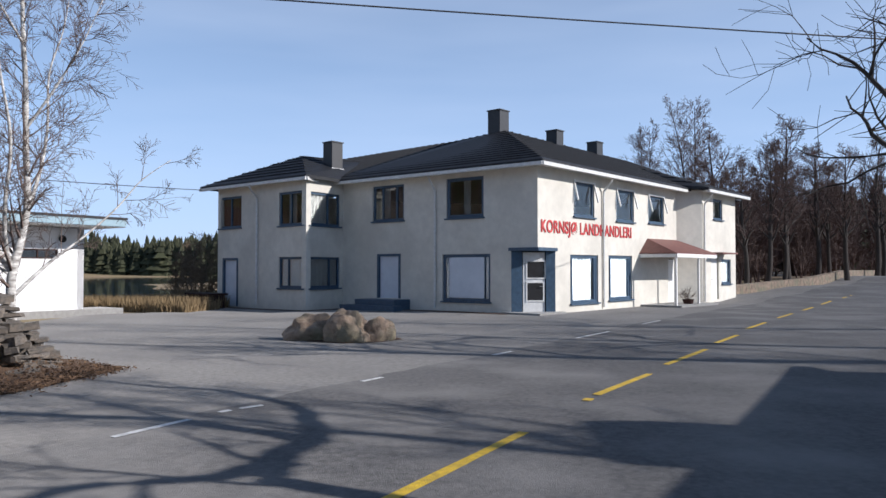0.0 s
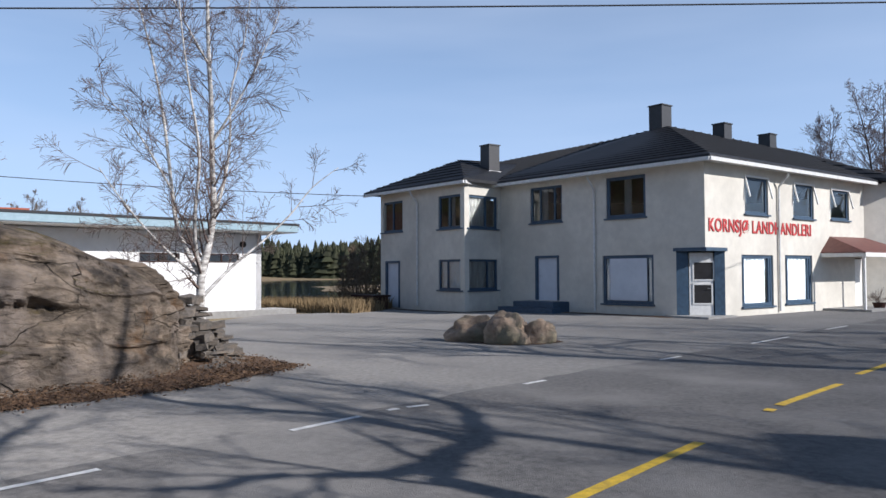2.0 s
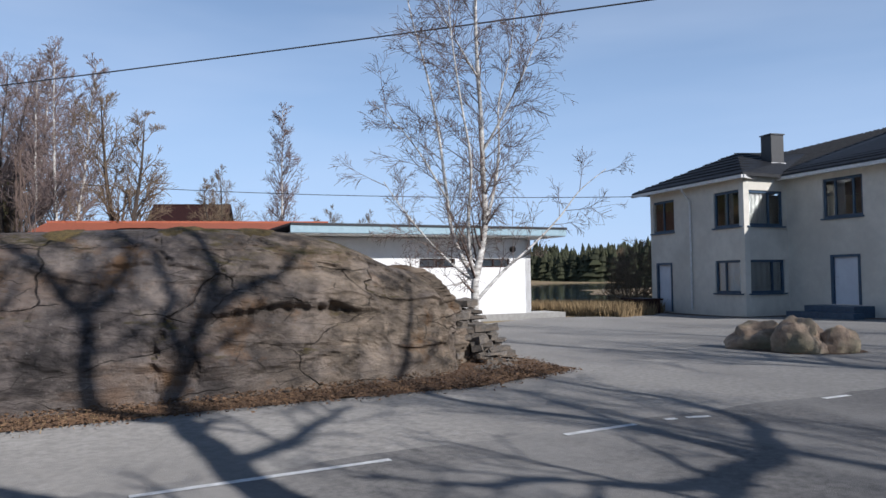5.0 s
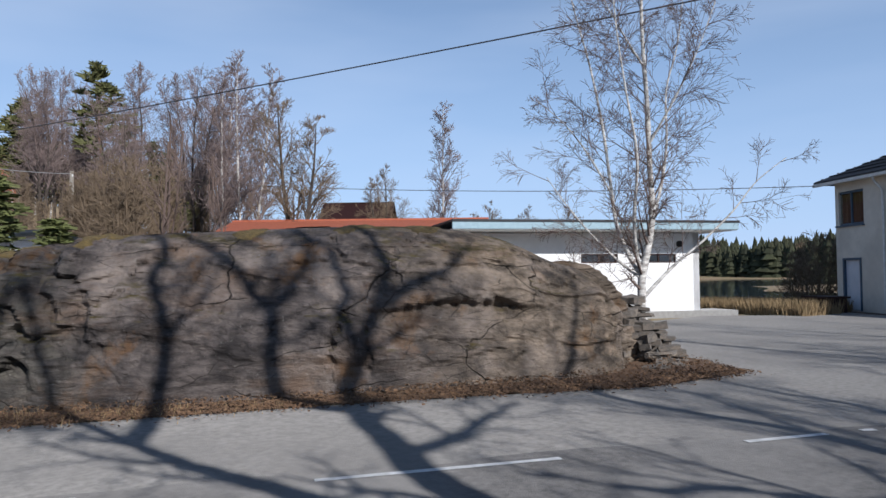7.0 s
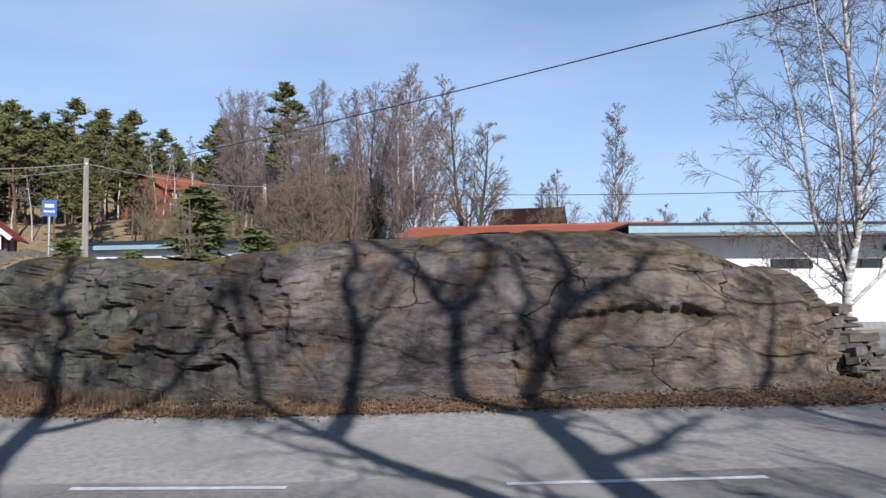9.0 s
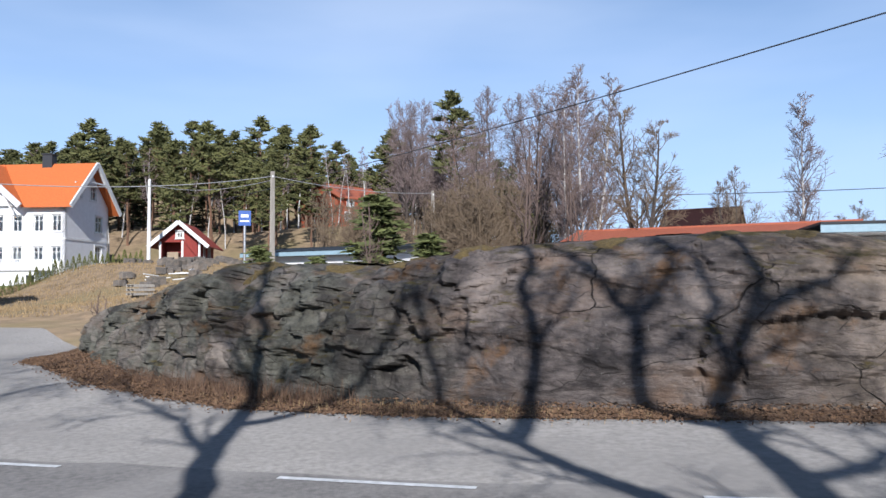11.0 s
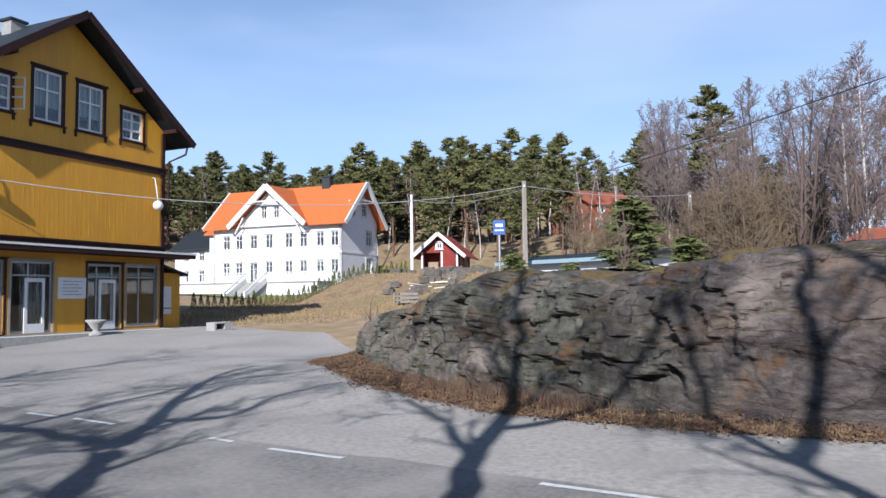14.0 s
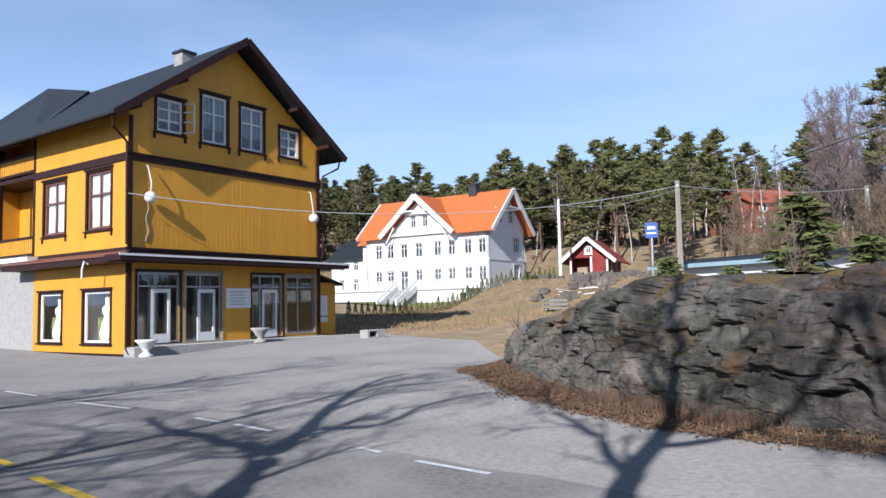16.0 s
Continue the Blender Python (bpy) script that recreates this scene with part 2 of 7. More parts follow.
MAT["brown_trim"] = material("dark_brown_trim", (0.040, 0.015, 0.012), (0.022, 0.009, 0.008), 8, 0.6, spec=0.25)
MAT["roof_green"] = material("dark_slate_roof", (0.032, 0.039, 0.046), (0.02, 0.025, 0.03), 5, 0.6, 0.3, spec=0.3)
MAT["orange_tile"] = material("orange_roof_tiles", (0.60, 0.165, 0.04), (0.47, 0.12, 0.03), 9, 0.7, 0.5, 20)
MAT["red_wall"] = material("falu_red_boards", (0.26, 0.035, 0.025), (0.19, 0.026, 0.02), 5, 0.8, stretch=(4, 4, 0.4))
MAT["brick_red"] = material("red_orange_wall", (0.45, 0.10, 0.04), (0.36, 0.08, 0.035), 5, 0.8)
MAT["thicket"] = material("brown_thicket_twigs", (0.21, 0.155, 0.10), (0.12, 0.088, 0.06), 3, 0.9)
MAT["moss"] = material("olive_moss", (0.12, 0.085, 0.028), (0.05, 0.036, 0.014), 14, 0.95, 1.0, 60)
MAT["dull_red_tile"] = material("dull_red_tiles", (0.40, 0.115, 0.055), (0.30, 0.085, 0.045), 8, 0.75, 0.4, 20)
MAT["red_roof"] = material("red_roof_tiles", (0.36, 0.06, 0.035), (0.28, 0.045, 0.03), 8, 0.6)
MAT["concrete"] = material("pale_concrete", (0.42, 0.41, 0.39), (0.33, 0.32, 0.30), 6, 0.9, 0.4, 40)
MAT["chimney"] = material("dark_chimney_sheet", (0.035, 0.037, 0.042), (0.025, 0.027, 0.03), 7, 0.5)
MAT["bark_dark"] = material("grey_brown_bark", (0.085, 0.07, 0.058), (0.05, 0.04, 0.034), 12, 0.95, 0.6, 30, stretch=(1, 1, 0.3))
MAT["bark_birch"] = material("birch_bark", (0.74, 0.72, 0.68), (0.24, 0.22, 0.2), 7, 0.8, 0.3, 30, stretch=(1, 1, 2.2), detail=3)
MAT["twig"] = material("brown_twigs", (0.17, 0.12, 0.10), (0.12, 0.085, 0.07), 3, 0.9)
MAT["twig_purple"] = material("purple_brown_twigs", (0.25, 0.19, 0.175), (0.17, 0.13, 0.12), 3, 0.9)
MAT["twig_red"] = material("red_brown_twigs", (0.17, 0.105, 0.085), (0.10, 0.064, 0.055), 3, 0.9)
MAT["bark_pine"] = material("pine_bark", (0.22, 0.12, 0.07), (0.12, 0.075, 0.05), 6, 0.95, 0.6, 20, stretch=(1, 1, 0.3))
MAT["needles"] = material("pine_needles", (0.15, 0.15, 0.05), (0.085, 0.092, 0.033), 1.2, 0.85, island=0.35)
MAT["needles_young"] = material("young_pine_needles", (0.15, 0.17, 0.055), (0.085, 0.10, 0.034), 1.2, 0.85, island=0.35)
MAT["needles_dark"] = material("spruce_needles", (0.06, 0.07, 0.026), (0.034, 0.042, 0.017), 1.2, 0.85, island=0.35)
MAT["wood_pole"] = material("weathered_pole_wood", (0.36, 0.33, 0.29), (0.25, 0.23, 0.2), 6, 0.9, stretch=(3, 3, 0.3))
MAT["metal"] = material("galvanised_steel", (0.40, 0.41, 0.42), None, 8, 0.45, metal=0.7)
MAT["sign_blue"] = material("blue_sign_enamel", (0.02, 0.09, 0.36), (0.018, 0.08, 0.32), 4, 0.4)
MAT["wire"] = material("black_cable", (0.05, 0.05, 0.055), None, 4, 0.6)
MAT["wire_pale"] = material("pale_cable", (0.42, 0.42, 0.42), None, 4, 0.6)
MAT["slate"] = material("grey_slate_stone", (0.17, 0.15, 0.13), (0.09, 0.08, 0.07), 5, 0.85, 0.7, 25, col3=(0.25, 0.2, 0.15), scale3=1.5, mix3=0.6, island=0.35)
MAT["boulder"] = material("granite_boulder", (0.44, 0.33, 0.235), (0.19, 0.135, 0.095), 4, 0.85, 0.8, 25, col3=(0.20, 0.20, 0.13), scale3=1.4, mix3=0.8)
MAT["blue_fascia"] = material("pale_blue_fascia", (0.30, 0.42, 0.48), (0.25, 0.36, 0.42), 5, 0.6)
MAT["plank"] = material("bare_planks", (0.45, 0.36, 0.25), (0.34, 0.27, 0.19), 7, 0.85, stretch=(4, 1, 1))

# ---- ground ----
CONTROL = [(0, 0, 0), (-8, 0, 0), (-15, -12, 0), (-26.5, -17, 0), (-20, -25, 0), (4, 20, 0), (3.4, 27, 0), (-10, 20, 0), (-13, 26, 0), (-10, 35, -0.1),
           (12, 37, 0), (16, 42, 0.25), (32, 62, 1.2), (10, 0, 0), (20, 10, 0.3), (10, -20, 0), (-10, -30, 0), (-35.5, -12.5, 0.33), (-33, -6, 0.3), (-22, -4, 0.05),
           (-45, -10, 0.7), (-55, -14, 1.1), (-66, -13, 1.6), (-72, -5, 2.9), (-79, -22, 2.2), (-67, 1, 4.0), (-62, -2, 3.6), (-40, 5, 2.2), (-30, 5, 1.3),
           (-20, 5, 0.9), (-25, 15, 0.9), (-49, 17, 3.6), (-60, 20, 5.5), (-101, 23, 9.8), (-110, 0, 9.5), (-110, -30, 9), (-100, -60, 8)]
CONTROL += [(-140, 10, 15.5), (-140, -60, 15), (-210, 20, 30), (-210, -70, 30), (-80, 50, 4), (-60, 45, 1.5), (-40, 42, -0.4), (-18, 42, -0.4), (-16, 60, -2.4), (-35, 75, -3), (8, 75, -2.5),
            (25, 50, 0.6), (45, 90, 1.5), (-80, 110, -2.5), (-400, 0, 60), (-300, -300, 55), (400, 0, 5), (0, -400, 5), (-100, 200, -4), (-150, 300, -3), (-60, 330, -3), (20, 300, -3), (-160, 400, 9),
            (-50, 410, 9), (100, 400, 9), (-250, 350, 9), (60, 200, 0)]
CTRL = np.array(CONTROL, float)


def ground_z(x, y):
    d2 = (x - CTRL[:, 0]) ** 2 + (y - CTRL[:, 1]) ** 2 + 4.0
    w = d2 ** -1.8
    return float((w * CTRL[:, 2]).sum() / w.sum())


def spaced(a, b, fine0, fine1, step):
    xs = list(np.arange(fine0, fine1 + 0.01, step))
    s, lo, hi = step, fine0, fine1
    while hi < b:
        s *= 1.25
        hi += s
        xs.append(hi)
    s = step
    while lo > a:
        s *= 1.25
        lo -= s
        xs.insert(0, lo)
    return xs


gx, gy = spaced(-3000, 3000, -120, 40, 2.5), spaced(-3000, 3000, -60, 70, 2.5)
gv = [(x, y, ground_z(x, y) - (0.05 if abs(x) < 300 else 0)) for y in gy for x in gx]
nx = len(gx)
gf = [(j * nx + i, j * nx + i + 1, (j + 1) * nx + i + 1, (j + 1) * nx + i) for j in range(len(gy) - 1) for i in range(nx - 1)]
ground = tagged(link_mesh("ground", gv, gf, MAT["ground"], smooth=True), "dry spring grass and bare soil rising to a wooded hill", "ground", kind="structure")

water_mat = material("lake_water", (0.03, 0.045, 0.06), (0.025, 0.04, 0.05), 0.3, 0.05, 0.10, 1.2)
lake = tagged(link_mesh("water", [(-700, 48, -1.25), (400, 48, -1.25), (400, 372, -1.25), (-700, 372, -1.25)], [(0, 1, 2, 3)], water_mat), "dark blue rippled lake water behind the shop", "lake", kind="structure")


def draped(name, outline, lift, mat, step=3.0, rough=0.0):
    """A sheet with a given outline, cut into a grid and laid on the ground."""
    bm = bmesh.new()
    bm.faces.new([bm.verts.new((x, y, 0)) for x, y in outline])
    for ax in (0, 1):
        lo, hi = min(p[ax] for p in outline), max(p[ax] for p in outline)
        for c in np.arange(math.floor(lo), hi, step):
            n = (1, 0, 0) if ax == 0 else (0, 1, 0)
            co = (c, 0, 0) if ax == 0 else (0, c, 0)
            bmesh.ops.bisect_plane(bm, geom=bm.verts[:] + bm.edges[:] + bm.faces[:], plane_co=co, plane_no=n)
    bmesh.ops.triangulate(bm, faces=bm.faces[:])
    for v in bm.verts:
        v.co.z = ground_z(v.co.x, v.co.y) + lift + rough * noise.noise((v.co.x * 1.7, v.co.y * 1.7, 0))
    bmesh.ops.recalc_face_normals(bm, faces=bm.faces)
    if sum(f.normal.z for f in bm.faces) < 0:
        bmesh.ops.reverse_faces(bm, faces=bm.faces)
    return part(name, bm, mat)


EDGE_LINE = [(-42, -58), (-30, -38), (-22, -24), (-17.0, -15.4), (-15.34, -12.59), (-12.43, -7.78), (-10.38, -4.52), (-8.2, -1.26), (-6.18, 1.91), (-4.08, 5.28), (-2.68, 7.67),
             (-1.15, 10.32), (0.92, 13.94), (3.17, 17.81), (6.8, 23.8), (12.0, 31.6), (19, 41), (29, 53), (48, 74)]


def offset_line(pts, d):
    out = []
    for i, p in enumerate(pts):
        a, b = Vector(pts[max(i - 1, 0)]), Vector(pts[min(i + 1, len(pts) - 1)])
        t = (b - a).normalized()
        out.append((p[0] + t.y * d, p[1] - t.x * d))
    return out


right_edge = offset_line(EDGE_LINE, 6.6)
lot = [(46, 76), (27, 55), (17.5, 44.5), (8, 44), (-9, 38.2), (-10.9, 36.2), (-9.9, 33), (-11.0, 29.2), (-12.95, 27.3), (-13.0, 20), (-11.5, 15), (-8.6, 13.4), (-6.2, 12.6), (-4.9, 11.35), (-5.3, 9.05), (-7.35, 5.95), (-9.1, 3.05),
       (-10.9, 0.5), (-13.55, -1.5), (-17.4, -2.85), (-19.6, -2.9), (-23, -2.5), (-29, -4.2), (-35, -8.2), (-37.5, -10.5), (-37, -14), (-33, -24), (-38, -38), (-46, -58)]


def ragged(pts, step, amp, closed=False):
    """A line cut finely and worn unevenly."""
    out = []
    ends = pts[1:] + (pts[:1] if closed else [])
    for a, b in zip(pts, ends):
        a, b = Vector(a), Vector(b)
        n = max(1, int((b - a).length / step))
        t = (b - a).normalized()
        for k in range(n):
            p = a.lerp(b, k / n)
            d = amp * (noise.noise(Vector((p.x * 0.8, p.y * 0.8, 3))) + 0.6 * noise.noise(Vector((p.x * 3, p.y * 3, 8))))
            out.append((p.x + t.y * d, p.y - t.x * d))
    return out if closed else out + [tuple(pts[-1])]


inner = ragged(offset_line(EDGE_LINE, -0.18), 0.4, 0.13)
road = tagged(draped("road", right_edge + list(reversed(inner)), 0.0, MAT["asphalt"]), "grey worn asphalt road with tree shadows", "road", kind="structure")
forecourt = tagged(draped("forecourt", inner + lot, 0.0, MAT["asphalt_pale"]), "pale worn asphalt forecourt and shoulder beside the road", "forecourt", kind="structure")


def line_points(pts, step=0.25):
    out, acc = [], 0.0
    for a, b in zip(pts, pts[1:]):
        a, b = Vector(a), Vector(b)
        n = max(1, int((b - a).length / step))
        out += [a.lerp(b, i / n) for i in range(n)]
    return out + [Vector(pts[-1])]


def dash(name, pts, width, mat, label):
    """A painted dash along a few points, with slightly ragged ends."""
    bm = bmesh.new()
    prev = None
    for i, p in enumerate(pts):
        t = (Vector(pts[min(i + 1, len(pts) - 1)]) - Vector(pts[max(i - 1, 0)])).normalized()
        n = Vector((t.y, -t.x)) * width / 2 * random.uniform(0.85, 1.05)
        z = ground_z(p[0], p[1]) + 0.006
        cur = [bm.verts.new((p[0] + s * n.x, p[1] + s * n.y, z)) for s in (-1, 1)]
        if prev:
            bm.faces.new((prev[0], prev[1], cur[1], cur[0]))
        prev = cur
    return tagged(part(name, bm, mat), label, "road marking", "dashes of the road markings", "structure")


WHITE_DASHES = [((-22.4, -24.6), (-21.3, -22.7)), ((-20.3, -21.1), (-19.2, -19.2)), ((-18.2, -17.5), (-17.3, -15.9)), ((-15.34, -12.59), (-14.53, -11.2)), ((-13.5, -9.58), (-12.43, -7.78)), ((-11.28, -6.0), (-10.9, -5.4)),
                ((-10.75, -5.1), (-10.3, -4.4)), ((-9.38, -2.91), (-9.15, -2.6)), ((-8.75, -2.11), (-8.22, -1.26)), ((-7.05, 0.56), (-6.08, 2.0)), ((-5.14, 3.47), (-4.07, 5.29)), ((-3.12, 6.9), (-2.67, 7.7)),
                ((-2.47, 8.08), (-2.38, 8.2)), ((-2.3, 8.3), (-2.1, 8.5)), ((-1.15, 10.32), (-0.9, 10.75)), ((0.92, 13.94), (1.35, 14.7)), ((3.17, 17.81), (4.4, 19.8)), ((6.0, 22.5), (7.0, 24.1))]
for a, b in WHITE_DASHES:
    dash("edge_line_dash", [tuple(Vector(a).lerp(Vector(b), k / 6)) for k in range(7)], 0.09, MAT["white_line"], "worn white dash of the broken edge line")
YELLOW_DASHES = [((-14.4, -17.9), (-13.1, -15.6)), ((-12.4, -14.3), (-11.1, -12.0)), ((-10.4, -10.7), (-9.2, -8.5)), ((-8.5, -7.2), (-8.0, -6.3)), ((-7.56, -5.72), (-6.6, -4.2)), ((-5.9, -3.0), (-4.8, -1.0)), ((-4.1, 0.1), (-3.1, 1.9)), ((-2.4, 2.2), (-1.3, 3.9)), ((-0.75, 4.5), (0.77, 7.2)),
                 ((1.7, 8.9), (1.78, 9.05)), ((1.91, 9.31), (3.12, 11.26)), ((3.72, 12.46), (5.34, 15.15)), ((6.07, 16.57), (7.33, 18.6)), ((8.38, 20.59), (9.95, 23.04)), ((11.2, 25.0), (12.8, 27.4)), ((14.2, 29.5), (15.8, 31.9)), ((17.2, 34.0), (18.8, 36.2)), ((20.4, 38.2), (22.2, 40.6))]
for a, b in YELLOW_DASHES:
    dash("centre_line_dash", [tuple(Vector(a).lerp(Vector(b), k / 6)) for k in range(7)], 0.12, MAT["yellow_line"], "worn yellow dash of the road's centre line")

# ---- the rock outcrop ----
def rock_material():
    m = bpy.data.materials.new("weathered_gneiss")
    m.use_nodes = True
    n, l = m.node_tree.nodes, m.node_tree.links
    b = n["Principled BSDF"]
    b.inputs["Roughness"].default_value = 0.9
    b.inputs["Specular IOR Level"].default_value = 0.25
    tc = n.new("ShaderNodeTexCoord")
    mp = n.new("ShaderNodeMapping")
    mp.inputs["Scale"].default_value = (1, 1, 2.6)
    mp.inputs["Rotation"].default_value = (0.15, 0.1, 0)
    l.new(tc.outputs["Object"], mp.inputs["Vector"])

    def noise_ramp(scale, p0, p1, c0, c1, vec=mp, detail=8.0):
        z = n.new("ShaderNodeTexNoise")
        z.inputs["Scale"].default_value, z.inputs["Detail"].default_value, z.inputs["Roughness"].default_value = scale, detail, 0.65
        l.new(vec.outputs[0] if vec is mp else vec.outputs["Object"], z.inputs["Vector"])
        r = n.new("ShaderNodeValToRGB")
        r.color_ramp.elements[0].position, r.color_ramp.elements[1].position = p0, p1
        r.color_ramp.elements[0].color, r.color_ramp.elements[1].color = (*c0, 1), (*c1, 1)
        l.new(z.outputs["Fac"], r.inputs["Fac"])
        return r.outputs["Color"]

    def mix(a, c, f):
        x = n.new("ShaderNodeMixRGB")
        l.new(f, x.inputs["Fac"])
        l.new(a, x.inputs[1])
        if isinstance(c, tuple):
            x.inputs[2].default_value = (*c, 1)
        else:
            l.new(c, x.inputs[2])
        return x.outputs["Color"]

    def zone(axis, a, b, wobble):
        """A soft change along one axis, its edge broken up by noise."""
        sp = n.new("ShaderNodeSeparateXYZ")
        l.new(tc.outputs["Object"], sp.inputs[0])
        z = n.new("ShaderNodeTexNoise")
        z.inputs["Scale"].default_value, z.inputs["Detail"].default_value = 0.9, 6.0
        l.new(tc.outputs["Object"], z.inputs["Vector"])
        ma = n.new("ShaderNodeMath")
        ma.operation = "MULTIPLY_ADD"
        ma.inputs[1].default_value = wobble
        l.new(z.outputs["Fac"], ma.inputs[0])
        l.new(sp.outputs[axis], ma.inputs[2])
        mr = n.new("ShaderNodeMapRange")
        mr.inputs["From Min"].default_value, mr.inputs["From Max"].default_value = a + wobble / 2, b + wobble / 2
        l.new(ma.outputs[0], mr.inputs["Value"])
        return mr.outputs["Result"]

    base = noise_ramp(3.0, 0.32, 0.70, (0.034, 0.029, 0.028), (0.195, 0.165, 0.15))
    green = noise_ramp(4.2, 0.34, 0.68, (0.034, 0.034, 0.029), (0.185, 0.182, 0.148), tc)
    base = mix(base, green, zone("Y", 3.6, 1.6, 2.2))
    tan = noise_ramp(2.6, 0.34, 0.66, (0.075, 0.06, 0.046), (0.325, 0.258, 0.195))
    base = mix(base, tan, zone("Y", 6.2, 8.6, 2.4))
    # pale lichen, brown seepage and dark algae in streaks
    base = mix(base, (0.33, 0.275, 0.235), noise_ramp(0.75, 0.5, 0.66, (0, 0, 0), (0.75, 0.75, 0.75), tc))
    base = mix(base, (0.17, 0.105, 0.065), noise_ramp(0.6, 0.54, 0.68, (0, 0, 0), (0.6, 0.6, 0.6)))
    base = mix(base, (0.035, 0.031, 0.03), noise_ramp(1.2, 0.52, 0.64, (0, 0, 0), (0.75, 0.75, 0.75), tc))
    base = mix(base, (0.17, 0.085, 0.03), noise_ramp(1.1, 0.57, 0.68, (0, 0, 0), (0.75, 0.75, 0.75), tc))
    base = mix(base, (0.30, 0.29, 0.26), noise_ramp(11.0, 0.62, 0.72, (0, 0, 0), (0.5, 0.5, 0.5), tc))
    # joints and bedding cracks, with crevice shade painted near-black into the colour
    cracks = []
    for sc, w, stretch in ((0.7, 0.008, (0.8, 0.8, 2.2)), (2.3, 0.02, (0.7, 0.7, 2.4))):
        cm = n.new("ShaderNodeMapping")
        cm.inputs["Scale"].default_value = stretch
        cm.inputs["Rotation"].default_value = (0.25, 0.2, 0.1)
        wn_ = n.new("ShaderNodeTexNoise")
        wn_.inputs["Scale"].default_value, wn_.inputs["Detail"].default_value = 1.6, 4
        l.new(tc.outputs["Object"], wn_.inputs["Vector"])
        av = n.new("ShaderNodeMixRGB")
        av.inputs["Fac"].default_value = 0.22
        l.new(tc.outputs["Object"], av.inputs[1])
        l.new(wn_.outputs["Color"], av.inputs[2])
        l.new(av.outputs["Color"], cm.inputs["Vector"])
        vo = n.new("ShaderNodeTexVoronoi")
        vo.feature = "DISTANCE_TO_EDGE"
        vo.inputs["Scale"].default_value = sc
        l.new(cm.outputs["Vector"], vo.inputs["Vector"])
        rr = n.new("ShaderNodeValToRGB")
        rr.color_ramp.elements[0].position, rr.color_ramp.elements[1].position = 0.0, w
        rr.color_ramp.elements[0].color, rr.color_ramp.elements[1].color = (0.85, 0.85, 0.85, 1), (0, 0, 0, 1)
        l.new(vo.outputs["Distance"], rr.inputs["Fac"])
        gate = noise_ramp(1.1 * sc, 0.45, 0.6, (0, 0, 0), (1, 1, 1), tc)
        mg = n.new("ShaderNodeMixRGB")
        mg.blend_type = "MULTIPLY"
        mg.inputs["Fac"].default_value = 1
        l.new(rr.outputs["Color"], mg.inputs[1])
        l.new(gate, mg.inputs[2])
        cracks.append(mg.outputs["Color"])
        base = mix(base, (0.018, 0.015, 0.013), mg.outputs["Color"])
    geo = n.new("ShaderNodeNewGeometry")
    sep = n.new("ShaderNodeSeparateXYZ")
    l.new(geo.outputs["Normal"], sep.inputs[0])
    up = n.new("ShaderNodeMapRange")
    up.inputs["From Min"].default_value, up.inputs["From Max"].default_value = 0.72, 0.95
    l.new(sep.outputs["Z"], up.inputs["Value"])
    mz = noise_ramp(1.3, 0.5, 0.6, (0, 0, 0), (1, 1, 1), tc)
    mul = n.new("ShaderNodeMixRGB")
    mul.blend_type = "MULTIPLY"
    mul.inputs["Fac"].default_value = 1
    l.new(up.outputs["Result"], mul.inputs[1])
    l.new(mz, mul.inputs[2])
    moss = noise_ramp(9, 0.35, 0.65, (0.05, 0.038, 0.012), (0.12, 0.095, 0.03), tc)
    base = mix(base, moss, mul.outputs["Color"])
    l.new(base, b.inputs["Base Color"])
    nb = n.new("ShaderNodeTexNoise")
    nb.inputs["Scale"].default_value, nb.inputs["Detail"].default_value, nb.inputs["Roughness"].default_value = 7, 12, 0.7
    l.new(mp.outputs["Vector"], nb.inputs["Vector"])
    bp = n.new("ShaderNodeBump")
    bp.inputs["Strength"].default_value, bp.inputs["Distance"].default_value = 1.0, 0.08
    hs = n.new("ShaderNodeMath")
    hs.operation = "SUBTRACT"
    l.new(nb.outputs["Fac"], hs.inputs[0])
    l.new(cracks[0], hs.inputs[1])
    l.new(hs.outputs[0], bp.inputs["Height"])
    l.new(bp.outputs["Normal"], b.inputs["Normal"])
    return m


MAT["rock"] = rock_material()
OUTLINE = [(-6.55, 10.6), (-6.35, 9.5), (-7.15, 7.6), (-8.3, 5.6), (-9.6, 3.7), (-11.2, 1.5), (-13.7, -0.6), (-16.2, -1.6), (-18.2, -1.7), (-19.4, 0.2), (-17.6, 3.2), (-15, 6.2), (-13, 8.6), (-11, 10.6), (-9, 11.9), (-7.9, 11.9), (-7.1, 11.4)]
RIDGE = [(-7.7, 10.1, 1.82), (-8.4, 9.2, 2.31), (-9.5, 7.6, 2.42), (-10.8, 5.8, 2.34), (-11.8, 4.3, 2.22), (-12.7, 3.2, 2.05), (-13.9, 1.9, 2.08), (-15.1, 0.8, 1.98), (-16.6, 0.1, 1.45)]


def catmull(pts, closed, per):
    out, n = [], len(pts)
    for i in range(n if closed else n - 1):
        p = [Vector(pts[(i + k) % n]) if closed else Vector(pts[min(max(i + k, 0), n - 1)]) for k in (-1, 0, 1, 2)]
        for j in range(per):
            t = j / per
            out.append(0.5 * (2 * p[1] + (p[2] - p[0]) * t + (2 * p[0] - 5 * p[1] + 4 * p[2] - p[3]) * t * t + (3 * p[1] - p[0] - 3 * p[2] + p[3]) * t ** 3))
    return out


